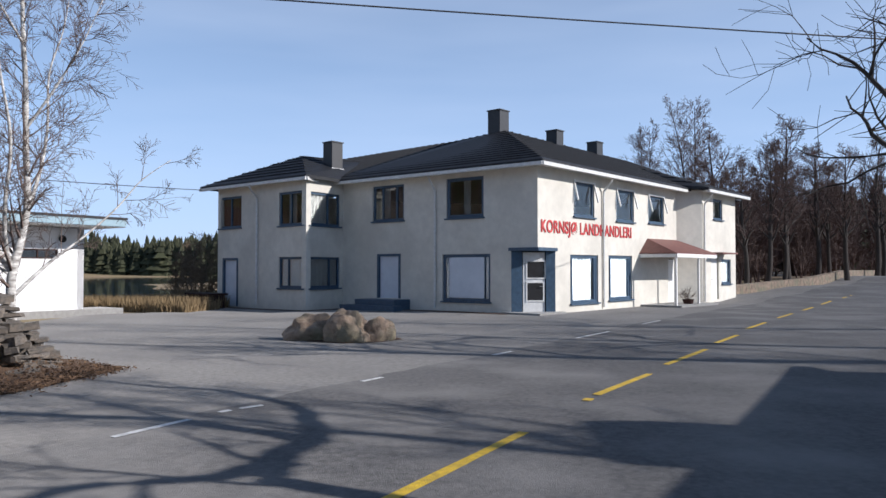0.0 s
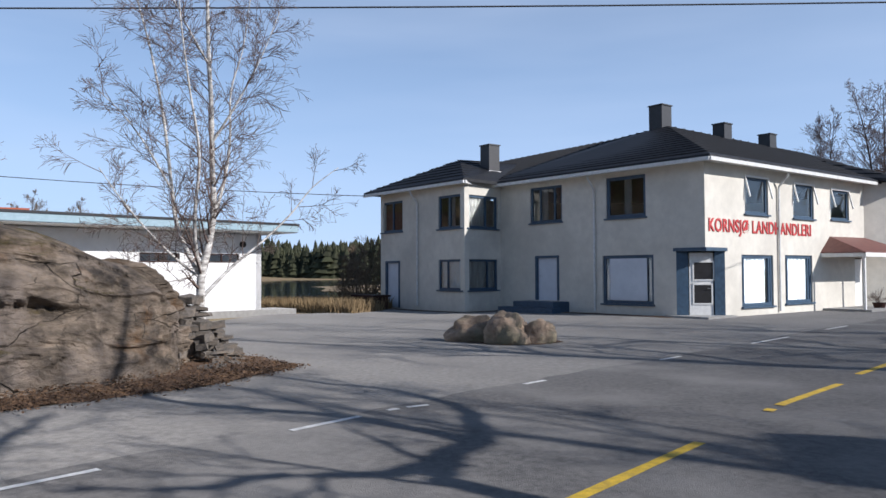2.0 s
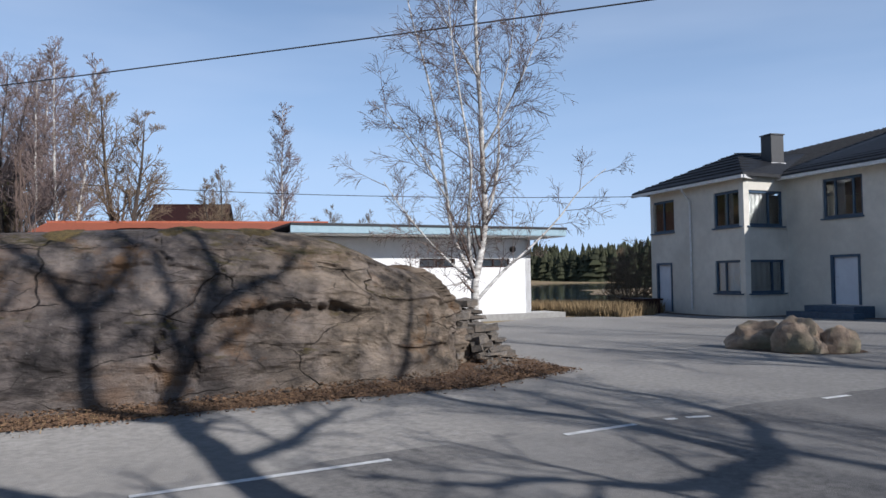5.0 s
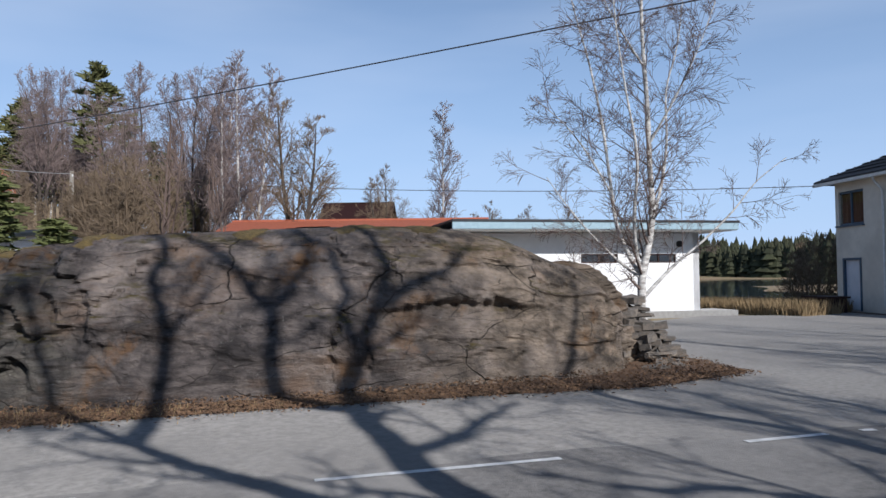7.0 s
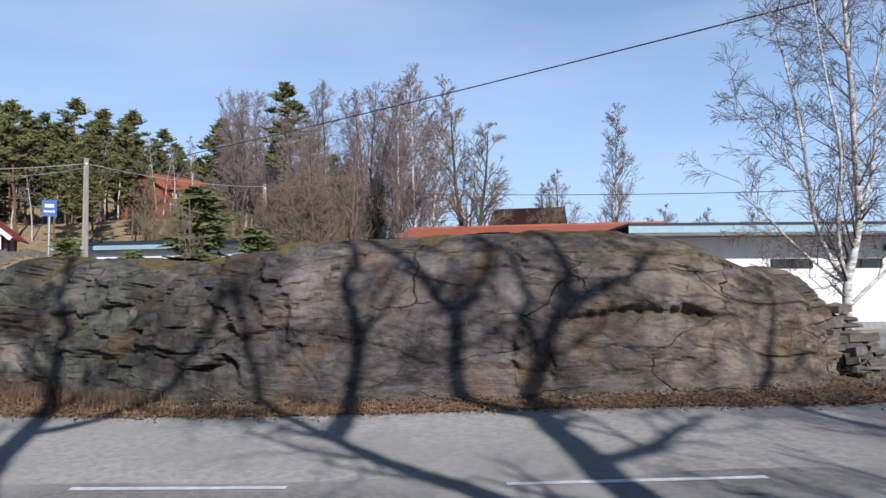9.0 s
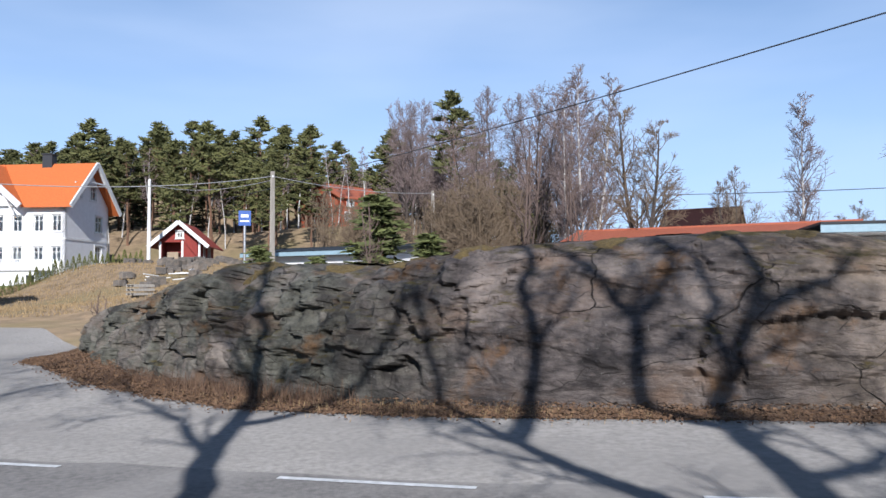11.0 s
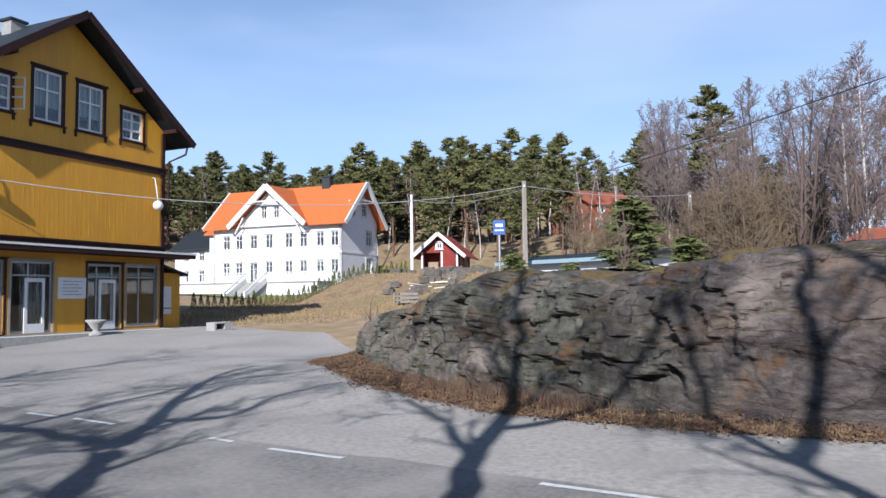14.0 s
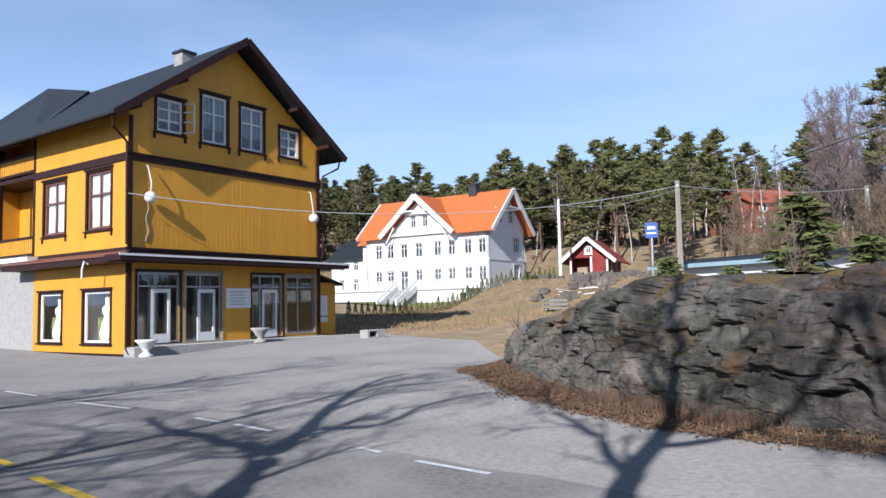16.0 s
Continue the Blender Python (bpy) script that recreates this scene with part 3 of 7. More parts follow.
# joints of the rock face: points as (station along the foot, height), depth, half width, step of the upper side over the lower, reach of the step
JOINTS = [
    ([(2.42, 1.18), (2.15, 1.25), (1.86, 1.24), (1.69, 1.18)], 0.26, 0.06, 0.15, 0.45),
    ([(4.11, 1.03), (3.62, 0.8), (3.23, 0.5), (2.98, 0.53), (2.65, 0.48), (2.46, 0.47)], 0.02, 0.04, 0.08, 0.45),
    ([(3.65, 2.3), (3.81, 1.98), (3.94, 1.83), (4.0, 1.44), (4.1, 1.33)], 0.16, 0.04, 0.05, 0.4),
    ([(2.79, 1.15), (2.85, 0.7), (2.82, 0.12)], 0.22, 0.07, 0.0, 0.3),
    ([(2.65, 0.92), (2.64, 0.47), (2.61, 0.11)], 0.16, 0.05, 0.0, 0.3),
    ([(3.07, 1.85), (2.78, 1.86), (2.48, 1.68)], 0.06, 0.03, 0.05, 0.3),
    ([(2.31, 1.78), (2.04, 1.76), (1.77, 1.79)], 0.08, 0.03, 0.05, 0.3),
    ([(1.64, 2.0), (1.35, 1.75), (1.01, 1.54)], 0.09, 0.035, 0.04, 0.3),
    ([(1.9, 1.36), (1.78, 1.28), (1.65, 1.15)], 0.10, 0.04, 0.04, 0.25),
    ([(2.86, 2.29), (2.78, 1.89)], 0.12, 0.045, 0.0, 0.3),
    ([(2.5, 1.64), (2.45, 2.0), (2.28, 2.2)], 0.13, 0.05, 0.0, 0.3),
    ([(4.11, 1.03), (4.03, 0.59), (3.94, 0.12)], 0.13, 0.035, 0.0, 0.3),
    ([(1.83, 0.25), (1.62, 0.57)], 0.08, 0.03, 0.03, 0.3),
    ([(2.32, 0.79), (2.05, 0.71), (1.66, 0.73)], 0.05, 0.03, 0.05, 0.35),
    ([(1.57, 1.59), (1.32, 1.42), (1.06, 1.58)], 0.07, 0.03, 0.04, 0.25),
    ([(1.28, 0.55), (0.98, 0.46), (0.4, 0.3)], 0.08, 0.04, -0.08, 0.3),
    ([(4.63, 1.72), (4.41, 1.72), (4.22, 1.61), (4.03, 1.54)], 0.14, 0.06, -0.14, 0.35),
    ([(4.97, 1.42), (4.87, 1.41)], 0.30, 0.07, 0.05, 0.3),
    ([(4.44, 1.0), (4.37, 0.89)], 0.28, 0.09, 0.06, 0.3),
    ([(4.94, 1.01), (4.86, 0.97)], 0.24, 0.06, 0.06, 0.3),
    ([(4.87, 1.65), (4.89, 1.19), (4.84, 0.6)], 0.12, 0.04, 0.0, 0.3),
    ([(4.76, 1.49), (4.75, 0.89)], 0.10, 0.035, 0.0, 0.3),
    ([(4.65, 1.65), (4.65, 0.6)], 0.10, 0.035, 0.0, 0.3),
    ([(4.52, 1.8), (4.53, 0.6)], 0.11, 0.035, 0.0, 0.3),
    ([(5.15, 1.81), (5.25, 0.59)], 0.16, 0.05, 0.0, 0.3),
    ([(5.14, 0.73), (5.0, 0.67), (4.87, 0.8)], 0.18, 0.06, 0.16, 0.35),
    ([(5.71, 1.65), (5.69, 1.07), (5.43, 1.0)], 0.13, 0.05, 0.05, 0.3),
    ([(5.8, 1.26), (5.85, 0.3)], 0.12, 0.045, 0.0, 0.3),
    ([(5.26, 1.46), (5.28, 0.25)], 0.14, 0.05, 0.0, 0.3),
]


def joint_relief(u, z, wander):
    """Relief of all joints over the grid of stations u and heights z, in metres outward."""
    total = np.zeros_like(u)
    for pts, depth, half, step, reach in JOINTS:
        near, side = np.full(u.shape, 9.0), np.zeros_like(u)
        for (ua, za), (ub, zb) in zip(pts, pts[1:]):
            ax, bx, px = ua * 2.25, ub * 2.25, (u + 0.008 * wander) * 2.25
            pz = z + 0.014 * wander
            dx, dz = bx - ax, zb - za
            k = np.clip(((px - ax) * dx + (pz - za) * dz) / (dx * dx + dz * dz), 0, 1)
            d = np.hypot(px - ax - k * dx, pz - za - k * dz)
            over = pz - za - k * dz
            side = np.where(d < near, np.tanh(over / 0.035), side)
            near = np.minimum(near, d)
        total += -depth * np.clip(0.45 + 1.1 * wander, 0.0, 1.2) * np.exp(-(near / (half * (0.8 + 0.5 * wander))) ** 2) + step * (0.65 * side - 0.05) * np.exp(-(near / reach) ** 2)
    return total


def build_rock():
    per = 64
    rim = catmull(OUTLINE, True, per)
    ridge = catmull(RIDGE, False, 30) + [Vector(RIDGE[-1])]
    tops = [min(range(len(ridge)), key=lambda k: (ridge[k].xy - p).length) for p in rim]
    n = len(rim)
    h = per // 3
    sm = [sum(tops[(i + k) % n] if abs(tops[(i + k) % n] - tops[i]) < 120 else tops[i] for k in range(-h, h + 1)) / (2 * h + 1) for i in range(n)]
    rows, faces = 116, []
    disp, small, base, out = np.zeros((n, rows)), np.zeros((n, rows)), np.zeros((n, rows, 3)), np.zeros((n, 2))
    wander, fades = np.zeros((n, rows)), np.zeros((n, rows))
    for i, p in enumerate(rim):
        q = ridge[int(sm[i])]
        away = (p - q.xy).normalized()
        front = 0 < i < 9 * per
        left = 0.5 + 0.5 * math.tanh((i - 4.15 * per) / 16)
        for j in range(rows):
            v = j / (rows - 1)
            th = v * math.pi / 2
            o = 1 - math.cos(th) ** (0.95 if front else 1.0)
            z = q.z * (math.sin(th) ** (0.66 if front else 0.9)) - 0.12 * (1 - v)
            x, y = p.lerp(q.xy, o)
            fade = min(1.0, v * 7) * (1 - 0.55 * v ** 4)
            c = Vector((x, y, z))
            s = -i / per * 2.25
            warp = noise.noise(c * 0.7 + Vector((2, 8, 4)))
            wander[i, j] = 0.7 * noise.noise(c * 3.5) + 0.8 * noise.noise(c * 9.0)
            if left < 0.98:
                # broad smooth slabs with long low bedding steps
                e, w = noise.voronoi(Vector((s * 0.36 + 0.5 * warp, 3.0, z * 1.1 + 0.1 * s + 0.4 * warp)), distance_metric="CHEBYCHEV")
                d_r = math.sin(w[0].x * 41.3 + w[0].z * 17.7) * 0.085 * smoothstep(0.0, 0.05, e[1] - e[0])
                e3, w3 = noise.voronoi(Vector((s * 0.75 + 1.6 * warp, 5.0, z * 4.6 + 0.5 * s + warp)), distance_metric="CHEBYCHEV")
                d_r += math.sin(w3[0].x * 33 + w3[0].z * 19) * 0.058 * (0.15 + 0.85 * smoothstep(-0.05, 0.25, noise.noise(c * 0.45 + Vector((5, 5, 5)))))
            else:
                d_r = 0.0
            if left > 0.02:
                # broken upright blocks
                e2, w2 = noise.voronoi(Vector((s * 2.3 + 0.3 * z + 0.35 * warp, 9.0, z * 1.25 - 0.1 * s + 0.35 * warp)), distance_metric="CHEBYCHEV")
                d_l = math.sin(w2[0].x * 57.1 + w2[0].z * 23.9) * 0.19 - 0.10 * max(0.0, 1 - (e2[1] - e2[0]) / 0.05)
                e4, w4 = noise.voronoi(Vector((s * 5.2 + 0.4 * z + 0.6 * warp, 2.0, z * 2.6 + 0.3 * s)), distance_metric="CHEBYCHEV")
                d_l += math.sin(w4[0].x * 31 + w4[0].z * 47) * 0.11
            else:
                d_l = 0.0
            big = noise.noise(c * 0.5) * 0.24 + noise.noise(c * 1.2 + Vector((7, 1, 3))) * 0.09
            lay = z * 5.5 + 0.7 * s + 2.0 * noise.noise(c * 0.6)
            fine = noise.noise(c * 3.2) * 0.035 + noise.noise(Vector((x * 16, y * 16, z * 26))) * 0.012 + abs(noise.noise(c * 6.5 + Vector((1, 2, 3)))) * -0.035 + noise.noise(Vector((x * 9, y * 9, z * 14))) * 0.02 * (1 + 0.8 * left) + 0.04 * (lay - math.floor(lay)) ** 4 * max(0.0, noise.noise(c * 0.9 + Vector((4, 4, 4))) + 0.2)
            disp[i, j] = (big + d_r * (1 - left) + d_l * left) * fade
            small[i, j] = fine * fade
            base[i, j] = (x, y, z)
            out[i] = (away.x, away.y)
            fades[i, j] = fade
    # weathering rounds the broken edges a little
    disp = (disp * 2 + np.roll(disp, 1, 0) + np.roll(disp, -1, 0)) / 4
    station = np.repeat((np.arange(n) / per)[:, None], rows, 1)
    disp = disp + small + joint_relief(station, base[:, :, 2], wander) * fades
    base[:, :, 0] += out[:, None, 0] * disp
    base[:, :, 1] += out[:, None, 1] * disp
    base[:, :, 2] += 0.25 * disp * np.linspace(0, 1, rows)[None, :]
    verts = [tuple(q) for q in base.reshape(-1, 3)]
    for i in range(n):
        a, b = i * rows, ((i + 1) % n) * rows
        faces += [(a + j, b + j, b + j + 1, a + j + 1) for j in range(rows - 1)]
    ob = link_mesh("rock_outcrop", verts, faces, MAT["rock"])
    bm = bmesh.new()
    bm.from_mesh(ob.data)
    bmesh.ops.remove_doubles(bm, verts=bm.verts, dist=0.01)
    bmesh.ops.recalc_face_normals(bm, faces=bm.faces)
    bm.to_mesh(ob.data)
    bm.free()
    return tagged(ob, "long grey-brown weathered rock outcrop with mossy ledges beside the road", "rock")


rock = build_rock()


def rock_patch(name, x, y, rx, ry, turn, mat, label, lift=0.025):
    """A cushion of moss or turf that follows the rock's surface."""
    c, s = math.cos(radians(turn)), math.sin(radians(turn))
    rings, bm = [], bmesh.new()
    for k in range(7):
        ring = []
        for q in range(22):
            w = 2 * math.pi * q / 22
            r = k / 6 * (1 + 0.35 * noise.noise(Vector((math.cos(w) * 1.5 + x, math.sin(w) * 1.5 + y, 2))))
            px, py = x + c * r * rx * math.cos(w) - s * r * ry * math.sin(w), y + s * r * rx * math.cos(w) + c * r * ry * math.sin(w)
            hit, place, _, _ = rock.ray_cast(Vector((px, py, 6)), Vector((0, 0, -1)))
            z = place.z if hit else 0.0
            ring.append(bm.verts.new((px, py, z + lift * (1 - (k / 6) ** 3) + 0.02 * noise.noise(Vector((px * 8, py * 8, 0))) - (0.02 if k == 6 else 0))))
        rings.append(ring)
    for a, b in zip(rings, rings[1:]):
        for q in range(22):
            bm.faces.new((a[q], a[(q + 1) % 22], b[(q + 1) % 22], b[q]))
    bmesh.ops.remove_doubles(bm, verts=bm.verts, dist=0.0005)
    bm.normal_update()
    bmesh.ops.delete(bm, geom=[q for q in bm.faces if abs(q.normal.z) < 0.62], context="FACES")
    # keep the one largest cushion
    left, best = set(bm.faces), []
    while left:
        todo, isle = [left.pop()], []
        while todo:
            q = todo.pop()
            isle.append(q)
            for g in [g for w in q.edges for g in w.link_faces if g in left]:
                left.discard(g)
                todo.append(g)
        best = max(best, isle, key=len)
    keep = set(best)
    bmesh.ops.delete(bm, geom=[q for q in bm.faces if q not in keep], context="FACES")
    bmesh.ops.recalc_face_normals(bm, faces=bm.faces)
    return part(name, bm, mat, rock, label, smooth=True)


for x, y, rx, ry, a in ((-11.2, 4.3, 0.8, 0.22, 125), (-11.9, 3.3, 0.6, 0.2, 130), (-9.3, 7.3, 0.7, 0.3, 125), (-8.7, 8.2, 0.6, 0.3, 125), (-12.6, 2.4, 0.7, 0.28, 135), (-13.6, 1.3, 0.6, 0.3, 140), (-10.2, 6.0, 0.5, 0.25, 130)):
    rock_patch("moss_cushion", x, y, rx, ry, a, MAT["moss"], "olive-brown moss cushion on a ledge")
VERGE = [(-4.9, 11.35), (-5.3, 9.05), (-7.35, 5.95), (-9.1, 3.05), (-10.9, 0.5), (-13.55, -1.5), (-17.4, -2.85), (-19.6, -2.9), (-20.6, -1.0), (-19.2, 1.0), (-15.0, 1.0), (-11.5, 3.6), (-8.6, 8.2), (-8.2, 11.6), (-8.8, 13.3), (-6.2, 12.6)]
verge = tagged(draped("verge", ragged(VERGE, 0.12, 0.22, True), 0.007, MAT["litter"], 0.35, 0.006), "brown leaf litter and dry grass along the foot of the rock", "verge", kind="structure")

# ---- windows and doors ----
def window(parent, m, x0, x1, z0, z1, frame_mat, mullions=(), transoms=(), surround=0.0, surround_mat=None, sill=True, curtain=None, back=0.16, fw=0.1, curtain_span=(0.0, 1.0), proud=0.03, curtain_low=0.0):
    """A window set into its opening, in the wall's local frame m; frame, panes, sill and what hangs behind the glass are parts of it."""
    xc = [x0 + (x1 - x0) * k for k in (0.0, *sorted(mullions), 1.0)]
    zc = [z0 + (z1 - z0) * k for k in (0.0, *sorted(transoms), 1.0)]
    lights = []
    for i, (a, b) in enumerate(zip(xc, xc[1:])):
        for k, (c, d) in enumerate(zip(zc, zc[1:])):
            lights.append((a + (fw if i == 0 else fw * 0.4), b - (fw if i == len(xc) - 2 else fw * 0.4), c + (fw if k == 0 else fw * 0.35), d - (fw if k == len(zc) - 2 else fw * 0.35)))
    w = part("window", plate(x1 - x0, z0, z1, lights, 0.06, 0.13, x0, m=m), frame_mat, parent)
    for a, b, c, d in lights:
        g = part("pane", boxes((a - 0.01, b + 0.01, 0.092, 0.1, c - 0.01, d + 0.01), m=m), MAT["glass"], w)
        g.visible_shadow = False
    if surround:
        s = surround
        part("casing", plate(x1 - x0 + 2 * s, z0 - s * 0.4, z1 + s, [(x0, x1, z0, z1)], -proud, 0.05, x0 - s, m=m), surround_mat, w)
        part("window_head", boxes((x0 - s * 1.4, x1 + s * 1.4, -proud - 0.05, -proud, z1 + s * 0.5, z1 + s * 1.15), m=m), surround_mat, w)
    if sill:
        part("sill", boxes((x0 - surround - 0.05, x1 + surround + 0.05, -proud - 0.06, 0.06, z0 - 0.06 - surround * 0.4, z0 - surround * 0.4), m=m), surround_mat or frame_mat, w)
    if curtain:
        a, b = curtain_span
        bm = bmesh.new()
        n = 18
        top, low = z1 - 0.02, z0 + (z1 - z0) * curtain_low
        ring = []
        for k in range(n + 1):
            x = x0 + (x1 - x0) * (a + (b - a) * k / n)
            y = back + 0.02 * math.sin(k * 2.1)
            ring.append((bm.verts.new(m @ Vector((x, y, low))), bm.verts.new(m @ Vector((x, y, top))), bm.verts.new(m @ Vector((x, y + 0.012, low))), bm.verts.new(m @ Vector((x, y + 0.012, top)))))
        for q, s in zip(ring, ring[1:]):
            bm.faces.new((q[0], s[0], s[1], q[1]))
            bm.faces.new((q[3], s[3], s[2], q[2]))
        part("blind", bm, MAT[curtain], w)
    return w


# ---- the shop building ----
def build_shop():
    shop = empty("shop_building", pose(0, 0, 0), "two-storey cream plastered shop with black hip roof and blue-framed windows", "building")
    PB0, PB1, V0, C0 = (-10.79, 35.65), (-5.78, 31.29), (-4.48, 33.27), (3.44, 27.19)
    S2A = (12.62, 36.35)
    fB, fL, fF, fS = facade(PB0, -41), facade(V0, -37.5), facade(C0, 49), facade(S2A, 49)
    aBR = math.degrees(math.atan2(V0[1] - PB1[1], V0[0] - PB1[0]))
    fBR = facade(PB1, aBR)
    H = 5.55
    P, T, G = MAT["plaster"], MAT["blue_trim"], MAT["white_trim"]

    def wall(m, length, ops, z1=H, thick=0.25):
        bm = wall_mesh(length, -0.5, z1, ops, thick)
        bmesh.ops.transform(bm, matrix=m, verts=bm.verts)
        return part("wall", bm, P, shop)

    # bay wing
    wall(fB, 6.64, [(0.13, 1.93, 3.6, 5.08), (4.77, 6.5, 3.55, 5.02), (4.77, 6.5, 0.86, 2.2), (0.45, 1.7, -0.05, 2.2)])
    window(shop, fB, 0.13, 1.93, 3.6, 5.08, T, (0.5,), curtain="brown_curtain")
    window(shop, fB, 4.77, 6.5, 3.55, 5.02, T, (0.45,), curtain="curtain", curtain_span=(0.3, 0.6))
    window(shop, fB, 4.77, 6.5, 0.86, 2.2, T, (0.35,), curtain="board_white", back=0.15, curtain_span=(0.02, 0.98))
    wall(fBR, 2.37, [(0.2, 2.15, 3.55, 4.98), (0.2, 2.15, 0.86, 2.2)])
    window(shop, fBR, 0.2, 2.15, 3.55, 4.98, T, (0.62,), curtain="curtain", curtain_span=(0.02, 0.7))
    window(shop, fBR, 0.2, 2.15, 0.86, 2.2, T, (0.68,), curtain="curtain", curtain_span=(0.02, 0.98))
    # left facade
    wall(fL, 9.98, [(1.79, 3.56, 3.72, 5.24), (5.79, 7.59, 3.69, 5.28), (2.07, 3.38, 0.45, 2.32), (5.59, 7.9, 0.41, 2.26), (8.84, 9.98, -0.05, 2.45)])
    window(shop, fL, 1.79, 3.56, 3.72, 5.24, T, (0.3, 0.75), curtain="curtain", curtain_span=(0.3, 0.5))
    window(shop, fL, 5.79, 7.59, 3.69, 5.28, T, (), curtain="curtain", curtain_span=(0.42, 0.6), fw=0.13)
    window(shop, fL, 5.59, 7.9, 0.41, 2.26, T, (0.15, 0.85), curtain="board_white", back=0.14, curtain_span=(0.02, 0.98), fw=0.12)
    part("window_board", boxes((5.93, 7.6, 0.02, 0.05, 0.55, 2.13), m=fL), MAT["board_white"], shop, "white board nailed over the window")
    # front facade
    wall(fF, 12.05, [(2.51, 4.13, 3.76, 5.12), (5.96, 7.6, 3.74, 5.09), (9.01, 10.66, 3.8, 5.06), (2.24, 4.41, 0.33, 2.24), (5.28, 7.39, 0.38, 2.26), (0.0, 1.18, -0.05, 2.45), (11.1, 11.98, 0.08, 2.2)])
    for a, b, c, d in ((2.51, 4.13, 3.76, 5.12), (5.96, 7.6, 3.74, 5.09), (9.01, 10.66, 3.8, 5.06)):
        window(shop, fF, a, b, c, d, T, (), curtain="curtain", curtain_span=(0.05, 0.22), fw=0.1)
        # top-hung sash left ajar
        bm = bmesh.new()
        for q in ((a, a + 0.07), (b - 0.07, b)):
            bar(bm, fF @ Vector(((q[0] + q[1]) / 2, -0.01, d + 0.02)), fF @ Vector(((q[0] + q[1]) / 2, -0.20, d - 0.75)), 0.05, 0.05)
        bar(bm, fF @ Vector((a, -0.02, d + 0.03)), fF @ Vector((b, -0.02, d + 0.03)), 0.07, 0.07)
        part("open_sash", bm, G, shop, "white-painted window sash left ajar")
    window(shop, fF, 2.24, 4.41, 0.33, 2.24, T, (0.1, 0.9), curtain="board_white", back=0.14, curtain_span=(0.08, 0.82), fw=0.12)
    window(shop, fF, 5.28, 7.39, 0.38, 2.26, T, (0.12, 0.88), curtain="board_white", back=0.14, curtain_span=(0.1, 0.9), fw=0.12)
    # second block, set forward
    wall(facade((11.35, 36.29), math.degrees(math.atan2(S2A[1] - 36.29, S2A[0] - 11.35))), 1.27, [])
    wall(fS, 4.48, [(1.42, 2.67, 4.2, 5.24), (2.47, 3.77, 0.94, 2.2), (1.13, 2.11, 0.16, 2.3)])
    window(shop, fS, 1.42, 2.67, 4.2, 5.24, T, (), curtain="curtain", curtain_span=(0.1, 0.5))
    window(shop, fS, 2.47, 3.77, 0.94, 2.2, T, (), curtain="board_white")
    # back walls close the block
    for a, b in (((15.56, 39.73), (8.5, 46.4)), ((8.5, 46.4), (-4.4, 42.6)), ((-4.4, 42.6), (-10.79, 35.65))):
        ang = math.degrees(math.atan2(b[1] - a[1], b[0] - a[0]))
        wall(facade(a, ang), math.hypot(b[0] - a[0], b[1] - a[1]), [])

    def door(m, x0, x1, z0, z1, mat, glass=(), frame_w=0.0, deep=0.08, handle=1, name="door"):
        d = part(name, boxes((x0, x1, deep, deep + 0.06, z0, z1), m=m), mat, shop)
        for a, b, c, e in glass:
            part("door_light", boxes((a, b, deep - 0.012, deep, c, e), m=m), MAT["dark"], d, "dark glazed panel")
            part("glazing_bead", boxes((a - 0.05, a, deep - 0.025, deep, c - 0.05, e + 0.05), (b, b + 0.05, deep - 0.025, deep, c - 0.05, e + 0.05), (a, b, deep - 0.025, deep, c - 0.05, c), (a, b, deep - 0.025, deep, e, e + 0.05), m=m), mat, d)
        if frame_w:
            f = frame_w
            part("door_frame", boxes((x0 - f, x0, -0.03, 0.1, z0, z1 + f), (x1, x1 + f, -0.03, 0.1, z0, z1 + f), (x0, x1, -0.03, 0.1, z1, z1 + f), m=m), T, d, "dark blue door frame")
        bm = bmesh.new()
        hx = x0 + 0.09 if handle > 0 else x1 - 0.09
        pipe(bm, [m @ Vector((hx, deep, z0 + 1.02)), m @ Vector((hx, deep - 0.06, z0 + 1.02)), m @ Vector((hx + 0.12 * handle, deep - 0.06, z0 + 1.02))], 0.012, 6)
        part("handle", bm, MAT["metal"], d, "steel lever handle")
        return d

    door(fB, 0.55, 1.6, -0.03, 2.1, MAT["board_white"], frame_w=0.1)
    door(fL, 2.17, 3.28, 0.45, 2.22, MAT["board_white"], frame_w=0.1)
    # corner entrance: blue posts and a white door set across the cut corner
    a, b = fL @ Vector((8.84, 0, 0)), fF @ Vector((1.18, 0, 0))
    ang = math.degrees(math.atan2(b.y - a.y, b.x - a.x))
    fc = facade((a.x, a.y), ang)
    wdt = (b - a).length
    bm = boxes((0.0, 0.42, 0.0, 0.16, -0.05, 2.35), (wdt - 0.36, wdt, 0.0, 0.16, -0.05, 2.35), m=fc)
    part("entrance_panel", bm, T, shop, "dark blue panels beside the entrance")
    part("entrance_head", slab([tuple(fL @ Vector((8.75, -0.06, 2.47))), (C0[0] + 0.02, C0[1] - 0.12, 2.47), tuple(fF @ Vector((1.26, -0.06, 2.47))), tuple(fF @ Vector((1.26, 0.9, 2.47))), tuple(fL @ Vector((8.75, 0.9, 2.47)))], 0.12), T, shop)
    door(fc, 0.46, wdt - 0.4, 0.0, 2.3, G, ((0.62, 1.28, 1.35, 1.95), (0.62, 1.22, 0.5, 1.15)), 0.0, 0.05, -1, "entrance_door")
